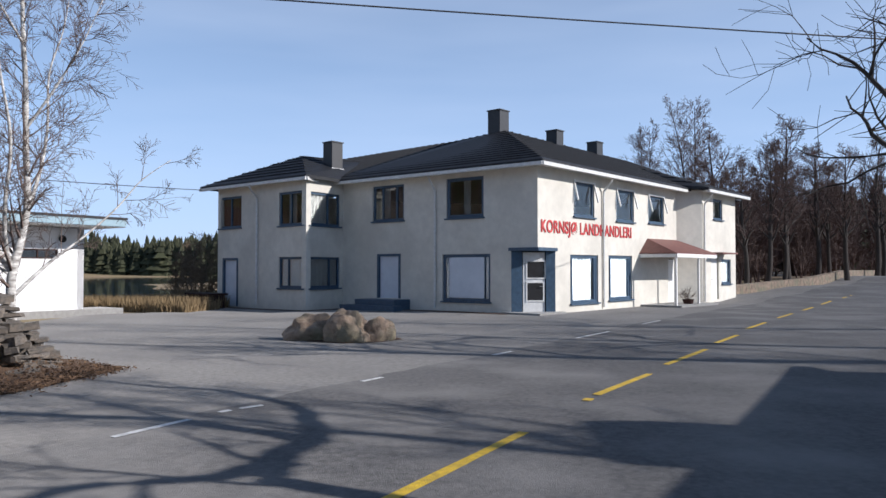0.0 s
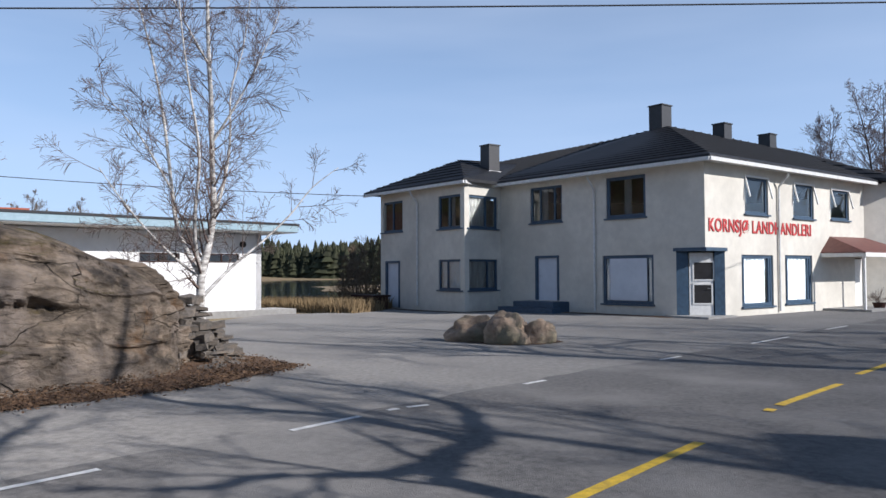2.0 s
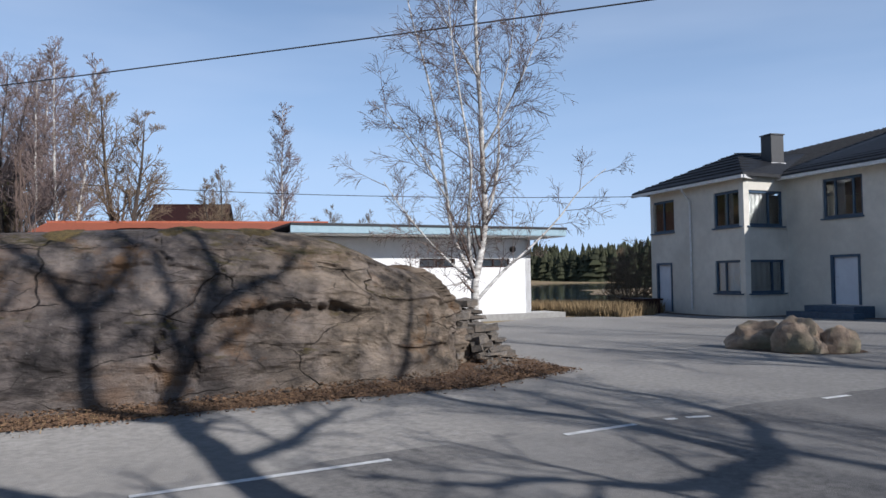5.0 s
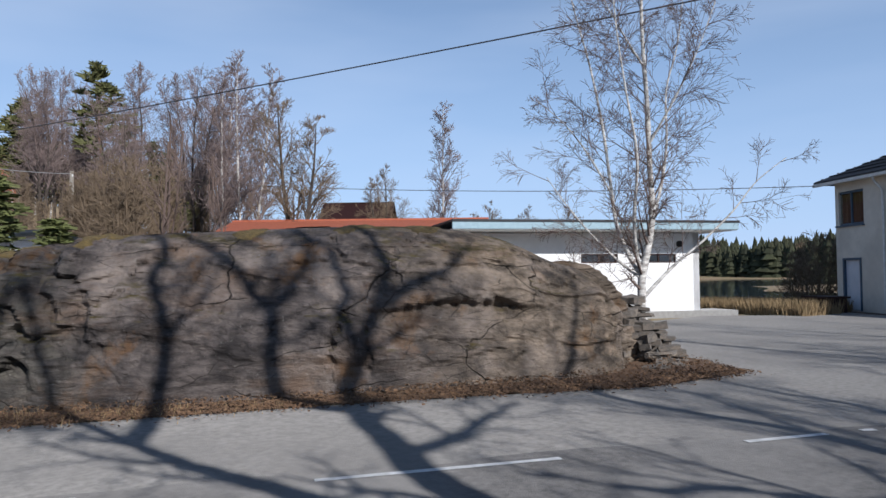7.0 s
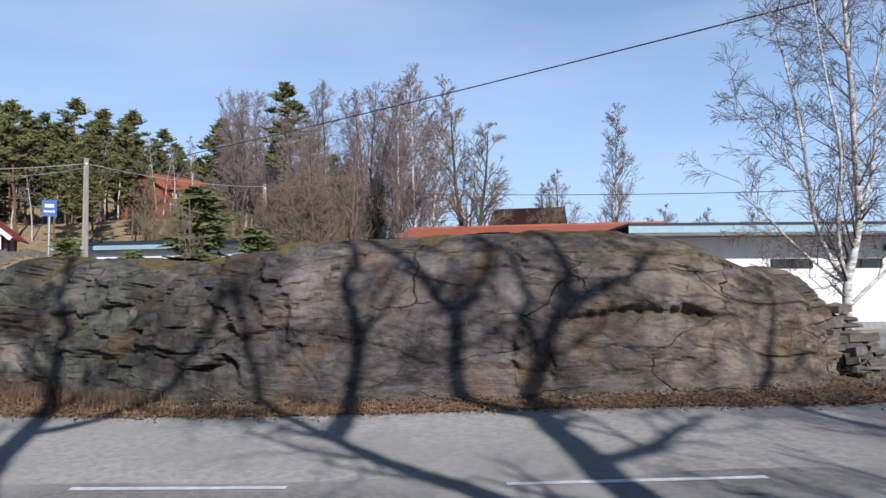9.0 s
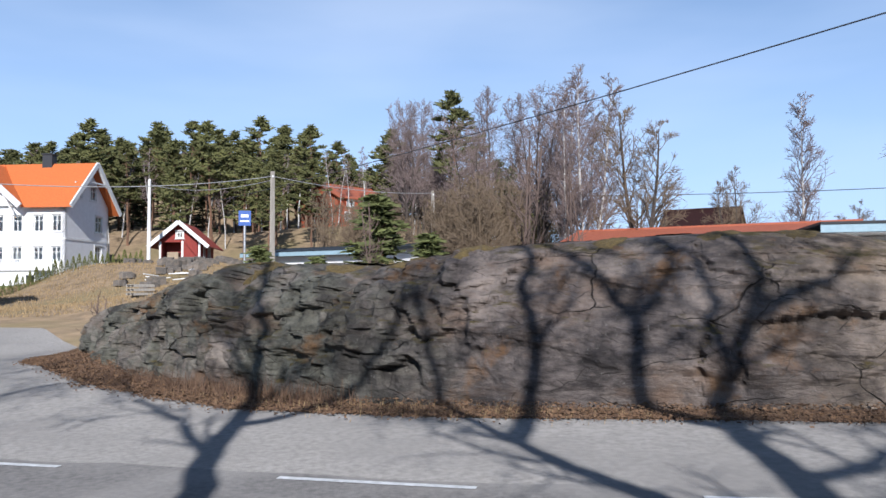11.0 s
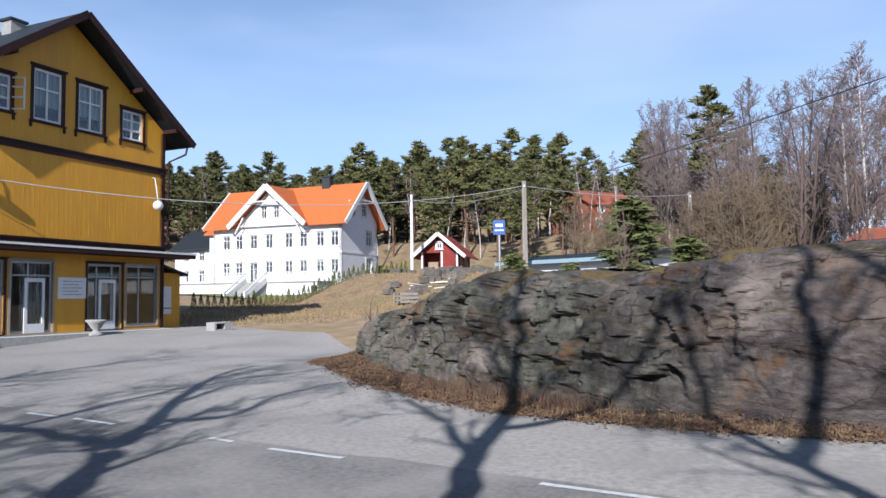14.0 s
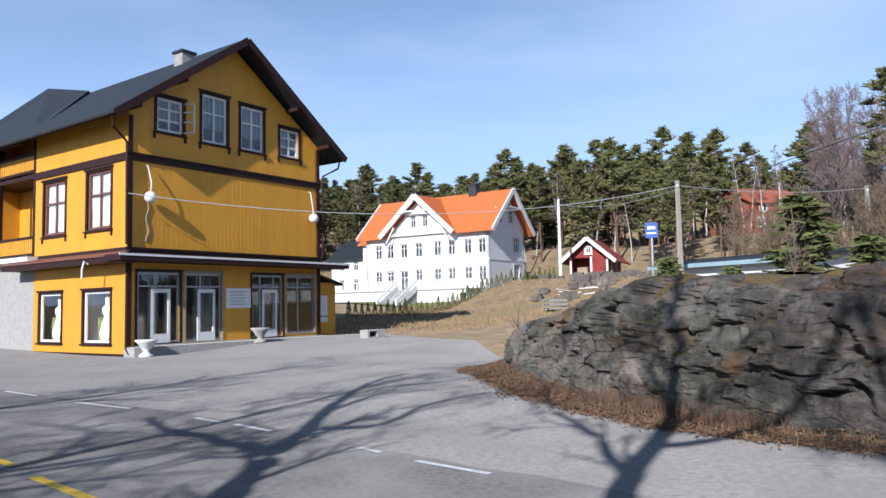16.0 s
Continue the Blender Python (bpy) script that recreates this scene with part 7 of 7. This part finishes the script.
for x, y, s in ((-20.3, 1.95, 0.6), (-20.6, 2.5, 0.45), (-20.0, 1.5, 0.4), (-19.4, 3.3, 0.5), (-18.2, 5.9, 0.68), (-17.6, 4.3, 0.5)):
    c = copy_thing(y1, pose(x, y, 0.9, 0, 0, 40 * x))
    c.scale = (s * 1.3, s * 1.3, s)

# thickets of bare shrubs
sh = bare_tree("bare_shrub", 16, 4.2, 0.045, dict(SHRUB, kids=[10, 9, 5], rmin=0.011, bend=0.28, angle=(25, 65)), MAT["thicket"], MAT["thicket"], "thicket of bare brown shrubs", "bare shrubs", stems=5, first=0.1, crown=0.5)
rng = random.Random(9)
pl = [(-46 + rng.uniform(-7, 7), 20 + rng.uniform(-4, 5), rng.uniform(0.8, 1.4)) for k in range(26)] + [(-57 + rng.uniform(-6, 6), 14 + rng.uniform(-4, 4), rng.uniform(0.7, 1.2)) for k in range(12)]
pl += [(-31.5, 22.5, 0.7), (-33, 24, 0.8), (-32.2, 23.0, 0.75), (-32.8, 22.6, 0.65), (-31.9, 23.6, 0.7), (-12.8, 39.5, 0.9), (-11.8, 41, 0.8), (-14.2, 42.4, 0.85), (-13.4, 38.0, 0.7), (-12.4, 37.4, 0.6)]
scatter(sh, pl, 10)
sh2 = bare_tree("bare_shrub", 18, 4.4, 0.05, dict(SHRUB, kids=[11, 9, 5], rmin=0.012, bend=0.25, angle=(25, 60)), MAT["twig_red"], MAT["twig_red"], "tangled bare red-brown shrub beside the road bend", "bare shrubs", stems=4, first=0.12, crown=0.42)
bend = [rng.uniform(17.5, 46) for k in range(85)]
scatter(sh2, [(x, 48 + (x - 17) * 1.05 + rng.uniform(-1, 12), rng.uniform(0.9, 2.0)) for x in bend], 12)
sap = bare_tree("sapling", 17, 1.7, 0.012, dict(SHRUB, kids=[8, 4, 2], rmin=0.004, seg=0.2), MAT["twig"], MAT["twig"], "thin bare sapling growing from a crack in the rock", "saplings", stems=3, first=0.1, crown=0.5)
for i, (x, y, z, s) in enumerate(((-12.6, 5.7, 2.15, 1.3), (-18.6, -1.7, 0.0, 0.9), (-11.9, 6.5, 2.2, 0.9), (-15.2, 3.6, 1.9, 0.8))):
    m = pose(x, y, z, 0, 0, 70 * i)
    if i == 0:
        sap.matrix_world = m @ Matrix.Diagonal((s, s, s, 1))
    else:
        c = copy_thing(sap, m)
        c.scale = (s, s, s)


# ---- far shore woods, one joined mass ----
def far_woods():
    rng = random.Random(3)
    v, f = [], []
    for k in range(3000):
        x = rng.uniform(-330, 120)
        y = 338 + rng.random() ** 1.5 * 70 + 8 * math.sin(x * 0.02)
        z = -1.4 + max(0, y - 356) * 0.12
        if k >= 2600:
            x = rng.uniform(62, 190)
            y = rng.uniform(135, 175) - 0.15 * x
            z = 0.3
        h = rng.uniform(10, 19) * (1 + 0.12 * math.sin(x * 0.05))
        w = h * rng.uniform(0.2, 0.34)
        tiers = 6
        for t in range(tiers):
            z0, z1 = z + h * (0.05 + 0.9 * t / tiers), z + h * (0.05 + 0.9 * (t + 1.5) / tiers)
            rr = w * (1 - (t / tiers) ** 1.6) * rng.uniform(0.7, 1.15) + 0.3
            s = len(v)
            a0 = rng.uniform(0, 6)
            for j in range(6):
                q = rr * rng.uniform(0.6, 1.2)
                v.append((x + q * math.cos(a0 + j * 1.047), y + q * math.sin(a0 + j * 1.047), z0 - rng.uniform(0, 0.6)))
            v.append((x + rng.uniform(-0.3, 0.3), y, min(z1, z + h)))
            f.extend([(s + j, s + (j + 1) % 6, s + 6) for j in range(6)])
    return tagged(link_mesh("far_woods", v, f, material("far_conifers", (0.06, 0.063, 0.027), (0.03, 0.036, 0.016), 0.06, 0.9, island=0.4)), "dense dark spruce wood on the far shore", "wood", kind="stuff")


far_woods()


# ---- boulders on the forecourt ----
def boulder(x, y, sx, sy, sz, turn, seed, label):
    bm = bmesh.new()
    bmesh.ops.create_icosphere(bm, subdivisions=5, radius=1.0)
    off = Vector((seed * 3.1, seed * 1.7, seed))
    for q in bm.verts:
        c = q.co.copy()
        k = 1 + 0.34 * noise.noise(c * 1.1 + off) + 0.17 * noise.noise(c * 2.3 + off) - 0.10 * abs(noise.noise(c * 3.5 + off)) + 0.04 * noise.noise(c * 8 + off)
        c = c * k
        c.z = max(c.z, -0.55)
        q.co = Vector((c.x * sx, c.y * sy, (c.z + 0.42) * sz))
    ob = part("boulder", bm, MAT["boulder"], smooth=True)
    ob.matrix_world = pose(x, y, 0.0, 0, 0, turn)
    return tagged(ob, label, "boulder", "boulders on the forecourt")


boulder(-3.0, 17.1, 0.62, 0.4, 0.46, 12, 6, "rounded pinkish granite boulder resting on the asphalt")
boulder(-2.2, 16.65, 0.52, 0.42, 0.5, -20, 9, "rounded grey-green granite boulder resting on the asphalt")
boulder(-1.48, 17.05, 0.42, 0.36, 0.4, 50, 3, "small brown granite boulder resting on the asphalt")
boulder(-2.15, 17.75, 0.45, 0.4, 0.4, 80, 4, "granite boulder at the back of the heap")
tagged(draped("soil_patch", [(-3.6 + 0, 17.2), (-3.0, 16.5), (-2.2, 16.1), (-1.4, 16.5), (-0.95, 17.3), (-1.3, 18.1), (-2.3, 18.5), (-3.3, 18.1)], 0.012, MAT["litter"], 0.6), "strip of brown soil round the boulders", "soil", kind="structure")


# ---- heap of stacked slate at the rock's end ----
def stone_mesh(seed):
    """A split slab: an uneven four- or five-cornered outline with broken edges."""
    rng = random.Random(seed)
    bm = bmesh.new()
    n = rng.choice((4, 4, 5))
    pts = []
    for k in range(n):
        a = 2 * math.pi * (k + 0.5) / n + rng.uniform(-0.3, 0.3)
        r = rng.uniform(0.85, 1.25)
        pts.append((r * math.cos(a), r * math.sin(a)))
    out = []
    for i, p in enumerate(pts):
        q = pts[(i + 1) % n]
        out.append(p)
        out.append(((p[0] + q[0]) / 2 + rng.uniform(-0.12, 0.12), (p[1] + q[1]) / 2 + rng.uniform(-0.12, 0.12)))
    n = len(out)
    lo = [bm.verts.new((x + rng.uniform(-0.1, 0.1), y + rng.uniform(-0.1, 0.1), rng.uniform(0, 0.12))) for x, y in out]
    hi = [bm.verts.new((x + rng.uniform(-0.12, 0.06), y + rng.uniform(-0.1, 0.1), rng.uniform(0.8, 1.1))) for x, y in out]
    for k in range(n):
        bm.faces.new((lo[k], lo[(k + 1) % n], hi[(k + 1) % n], hi[k]))
    bm.faces.new(list(reversed(lo)))
    bm.faces.new(hi)
    me = bpy.data.meshes.new("stone")
    bm.normal_update()
    bm.to_mesh(me)
    bm.free()
    me.materials.append(MAT["slate"])
    return me


def stone_heap():
    heap = empty("stone_heap", pose(-6.7, 11.5, 0), "heap of stacked grey slate stones at the rock's end", "stones")
    rng = random.Random(12)
    meshes = [stone_mesh(k) for k in range(12)]
    z, layer = 0.0, 0
    for layer in range(11):
        z = 0.02 + layer * 0.105
        span = 0.85 - layer / 19
        for k in range(14 if layer < 7 else 9):
            t = (k + rng.random()) / (14 if layer < 7 else 9)
            x = -0.95 * span + 1.75 * span * t - layer * 0.055
            y = rng.uniform(-0.75, 0.45) * span + 0.12 * layer * 0.5
            ob = new("stone", rng.choice(meshes))
            ob.parent = heap
            ob.matrix_local = pose(x * 0.86 - y * 0.3, x * 0.5 + y, z + rng.uniform(-0.03, 0.03), rng.uniform(-10, 10), rng.uniform(-10, 10), 35 + rng.gauss(0, 45)) @ Matrix.Diagonal((rng.uniform(0.11, 0.32), rng.uniform(0.09, 0.19), rng.uniform(0.05, 0.14), 1))
    for x, y, s in ((0.55, -0.75, 0.3), (-0.6, -1.25, 0.42), (0.1, -1.15, 0.25), (-0.9, -1.6, 0.3)):
        ob = new("stone", rng.choice(meshes))
        ob.parent = heap
        ob.matrix_local = pose(x, y, 0.03, 4, -5, rng.uniform(0, 360)) @ Matrix.Diagonal((s, s * 0.7, 0.14, 1))
    return heap


stone_heap()


# ---- leaves, dry grass and reeds ----
def leaf_scatter():
    rng = random.Random(4)
    v, f = [], []
    edge = line_points([(-4.9, 11.35), (-5.3, 9.05), (-7.35, 5.95), (-9.1, 3.05), (-10.9, 0.5), (-13.55, -1.5), (-17.4, -2.85), (-19.6, -2.9)], 0.02)
    for k in range(22000):
        p = rng.choice(edge)
        inn = abs(rng.gauss(0, 0.75)) - 0.2 - 0.1 * noise.noise(Vector((p.x * 1.3, p.y * 1.3, 0)))
        if rng.random() < 0.03:
            inn = -rng.random() * 0.5
        x, y = p.x - 0.85 * inn + rng.gauss(0, 0.05), p.y + 0.52 * inn + rng.gauss(0, 0.05)
        z = ground_z(x, y) + 0.03 + max(0, inn - 0.3) * 0.08 + rng.random() * 0.03
        s = rng.uniform(0.014, 0.042)
        a, b = rnd_unit(rng) * s, rnd_unit(rng) * s
        a.z *= 0.5
        b.z *= 0.6
        c = Vector((x, y, z))
        i = len(v)
        v.extend((tuple(c - a), tuple(c + b * 0.6), tuple(c + a), tuple(c - b * 0.6)))
        f.append((i, i + 1, i + 2, i + 3))
    return tagged(link_mesh("fallen_leaves", v, f, material("dead_leaves", (0.20, 0.12, 0.065), (0.075, 0.042, 0.026), 8, 0.9, island=0.5)), "brown fallen leaves along the foot of the rock", "leaves", kind="stuff")


leaf_scatter()


def grass(name, count, region, lo, hi, mat, label, seed, width=0.012):
    rng = random.Random(seed)
    v, f = [], []
    for k in range(count):
        x, y, z = region(rng)
        h = rng.uniform(lo, hi)
        w = rng.uniform(0, 6.28)
        lean = Vector((rng.gauss(0, 0.25), rng.gauss(0, 0.25), 1)) * h
        a = Vector((math.cos(w), math.sin(w), 0)) * width
        c = Vector((x, y, z))
        i = len(v)
        v.extend((tuple(c - a), tuple(c + a), tuple(c + lean)))
        f.append((i, i + 1, i + 2))
    return tagged(link_mesh(name, v, f, mat), label, "grass", kind="stuff")


straw = material("dry_straw", (0.40, 0.29, 0.15), (0.27, 0.19, 0.10), 3, 0.9, island=0.3)


def reed_region(r):
    x = r.uniform(-17, -10.0)
    y = max(29.2 - 0.6 * (x + 11.0), 29.2) + r.random() ** 1.3 * 8
    return x, y, ground_z(x, y) - 0.05


grass("reeds", 9000, reed_region, 0.3, 0.75, straw, "pale dry reeds along the lake shore", 5, 0.03)


def field_region(r):
    x = r.uniform(-64, -38)
    y = r.uniform(-16, 4)
    return x, y, ground_z(x, y) - 0.04


grass("dry_grass", 16000, field_region, 0.05, 0.2, straw, "short dry grass on the slope", 6, 0.03)


def verge_region(r):
    e = [(-5.6, 9.4), (-7.6, 6.2), (-9.4, 3.2), (-11.2, 0.8), (-13.8, -1.2), (-17.2, -2.4), (-19.5, -1.6)]
    i = r.randrange(len(e) - 1)
    t = r.random()
    return e[i][0] * (1 - t) + e[i + 1][0] * t + r.gauss(0, 0.3), e[i][1] * (1 - t) + e[i + 1][1] * t + r.gauss(0, 0.3), 0.02


grass("dry_grass", 1800, verge_region, 0.03, 0.16, straw, "tufts of dry grass at the foot of the rock", 7, 0.006)



def scrub_region(r):
    e = [(-10.6, 1.9), (-12.4, 0.1), (-14.2, -1.0), (-16.6, -2.0), (-18.6, -2.1), (-19.9, -0.6)]
    i = r.randrange(len(e) - 1)
    t = r.random()
    c = round(r.random() * 9) / 9
    return e[i][0] * (1 - c) + e[i + 1][0] * c + r.gauss(0, 0.22), e[i][1] * (1 - c) + e[i + 1][1] * c + r.gauss(0, 0.2), 0.02


grass("dead_undergrowth", 6500, scrub_region, 0.08, 0.42, material("dead_stalks", (0.20, 0.125, 0.075), (0.09, 0.05, 0.035), 4, 0.9, island=0.4), "low tangle of dead brown stalks at the rock's foot", 14, 0.007)


def top_region(r):
    t = r.random()
    k = min(int(t * 4), 3)
    q = [(-11.6, 5.3), (-12.9, 4.2), (-14.2, 3.4), (-15.5, 2.6), (-16.8, 1.8)]
    u = t * 4 - k
    x, y = q[k][0] * (1 - u) + q[k + 1][0] * u + r.gauss(0, 0.35), q[k][1] * (1 - u) + q[k + 1][1] * u + r.gauss(0, 0.35)
    return x, y, 1.75 + 0.2 * (1 - t)


grass("dry_grass", 5500, top_region, 0.06, 0.26, straw, "dry grass growing on the rock's shoulder", 8, 0.006)


# ---- hedge of young thujas ----
def thuja():
    rng = random.Random(2)
    v, f = [], []
    for k in range(260):
        t = rng.random()
        w = rng.uniform(0, 6.28)
        r = 0.34 * (1 - t) ** 0.8 * rng.uniform(0.7, 1.1)
        c = Vector((r * math.cos(w), r * math.sin(w), t * 1.5))
        a = Vector((math.cos(w) * 0.3, math.sin(w) * 0.3, 1)).normalized() * rng.uniform(0.1, 0.22)
        b = rnd_unit(rng) * 0.05
        i = len(v)
        v.extend((tuple(c - b), tuple(c + b), tuple(c + a)))
        f.append((i, i + 1, i + 2))
    t = empty("thuja", pose(0, 0, 0), "small green cone-shaped thuja in a hedge row", "shrub", "thuja hedge")
    w = Wood()
    w.tube([Vector((0, 0, -0.2)), Vector((0, 0, 0.7)), Vector((0, 0, 1.4))], [0.03, 0.02, 0.008], 5)
    link_mesh("stem", w.v, w.f, MAT["bark_pine"], t)
    link_mesh("foliage", v, f, material("thuja_green", (0.17, 0.18, 0.045), (0.10, 0.115, 0.03), 3, 0.85, island=0.3), t)
    return t


th = thuja()
row = line_points([(-51.0, -15.8), (-54.0, -12.4), (-58.3, -9.3), (-62.5, -5.5), (-65.5, -2.0)], 0.5)
scatter(th, [(p.x, p.y, 0.65 if i % 3 else 0.75) for i, p in enumerate(row)], 11)


# ---- clutter on the slope ----
def pallet(x, y, turn):
    z = ground_z(x, y)
    p = empty("pallet_stack", pose(x, y, z, 0, 0, turn), "stack of weathered wooden pallets on the grass", "pallet")
    for lvl in range(3):
        for k in range(5):
            part("slat", boxes((-0.6, 0.6, -0.45 + k * 0.2, -0.32 + k * 0.2, 0.1 + lvl * 0.2, 0.125 + lvl * 0.2)), MAT["wood_pole"], p)
        for k in range(3):
            part("runner", boxes((-0.6 + k * 0.55, -0.5 + k * 0.55, -0.45, 0.5, lvl * 0.2, 0.1 + lvl * 0.2)), MAT["wood_pole"], p)
    return p


pallet(-39.4, -1.4, 20)
rng = random.Random(21)
for k in range(9):
    x, y = -51.5 + rng.uniform(-2, 2), 0.4 + rng.uniform(-1.6, 1.6)
    tagged(part("plank", boxes((-0.6, 0.6, -0.07, 0.07, 0, 0.05), m=pose(x, y, ground_z(x, y) + 0.05 + 0.03 * k, 0, rng.uniform(-6, 6), rng.uniform(0, 180))), MAT["white_trim"]), "loose pale plank lying on the slope", "plank", "planks on the slope")
meshes2 = [stone_mesh(60 + k) for k in range(5)]
for k in range(80):
    x, y = rng.uniform(-66, -43), rng.uniform(-3, 6)
    s = rng.uniform(0.2, 0.7)
    ob = new("field_stone", meshes2[k % 5])
    ob.matrix_world = pose(x, y, ground_z(x, y) - 0.12 * s, 0, 0, rng.uniform(0, 360)) @ Matrix.Diagonal((s, s * 0.8, s * 0.8, 1))
    tagged(ob, "grey field stone lying in dry grass", "stone", "field stones")


def planter_box():
    z = ground_z(-32.4, -9.6)
    m = pose(-32.6, -9.3, z, 0, 0, 150) @ Matrix.Diagonal((0.7, 0.7, 0.7, 1))
    b = empty("concrete_box", m, "grey concrete box with a dark opening beside the drive", "box")
    part("shell", plate(1.5, -0.1, 0.5, [(0.15, 0.85, 0.08, 0.42)], 0, 0.7), MAT["concrete"], b)
    # near-black sheet set inside paints in the shade of the opening
    part("shade_panel", boxes((0.12, 0.9, 0.3, 0.34, 0.05, 0.45)), MAT["dark"], b)
    return b


planter_box()
tagged(part("dark_bench", boxes((-0.9, 0.9, -0.4, 0.4, -0.1, 0.5), (-1.0, 1.0, -0.5, 0.5, 0.5, 0.58), m=pose(-10.9, 34.3, 0, 0, 0, -41)), MAT["brown_trim"]), "low dark timber box beside the shop's wall", "box")


# ---- potted shrub under the shop's canopy ----
def pot_shrub():
    f = facade((3.44, 27.19), 49)
    o = f @ Vector((10.3, -1.3, 0.1))
    p = empty("dry_shrub_pot", pose(o.x, o.y, o.z), "withered brown shrub in a low pot on the landing", "plant")
    bm = bmesh.new()
    lathe(bm, [(0.2, 0), (0.26, 0.2), (0.28, 0.22), (0.24, 0.22)], 14)
    part("pot", bm, MAT["brown_trim"], p)
    rng = random.Random(8)
    w, tw = Wood(), Wood()
    for k in range(14):
        branch(rng, w, tw, Vector((0, 0, 0.2)), Vector((rng.gauss(0, 1), rng.gauss(0, 1), 0.9)), 0.5, 0.012, 1, dict(SHRUB, seg=0.1, rmin=0.006, kids=[0, 6]))
    link_mesh("twigs", tw.v, tw.f, MAT["twig"], p)
    return p


pot_shrub()


# ---- house across the road, beside the camera ----
rh = simple_house("roadside_house", (11.8, 10.0), (7.2, 2.15), 7.0, -0.3, 3.3, 4.9, MAT["white_wall"], MAT["roof_green"], "low white house behind the roadside trees")
# unseen block added and sized to cast the step in the house's shadow
part("chimney", boxes((-0.4, 0.4, -0.85, 0.85, 3.6, 5.6), m=pose(12.1, 4.15, 0, 0, 0, 0)), MAT["chimney"], rh)
# grass bank on the far side of the bend, stood in by a boulder-coloured bar
bm = bmesh.new()
for a, b in zip([(16.4, 43.0), (20, 46.6), (25, 51.5), (31, 58)], [(20, 46.6), (25, 51.5), (31, 58), (38, 66)]):
    bar(bm, (*a, ground_z(*a) + 0.15), (*b, ground_z(*b) + 0.15), 0.5, 0.7)
tagged(part("grass_bank", bm, MAT["boulder"]), "pale brown grass bank along the bend, built as a low bar", "wall")
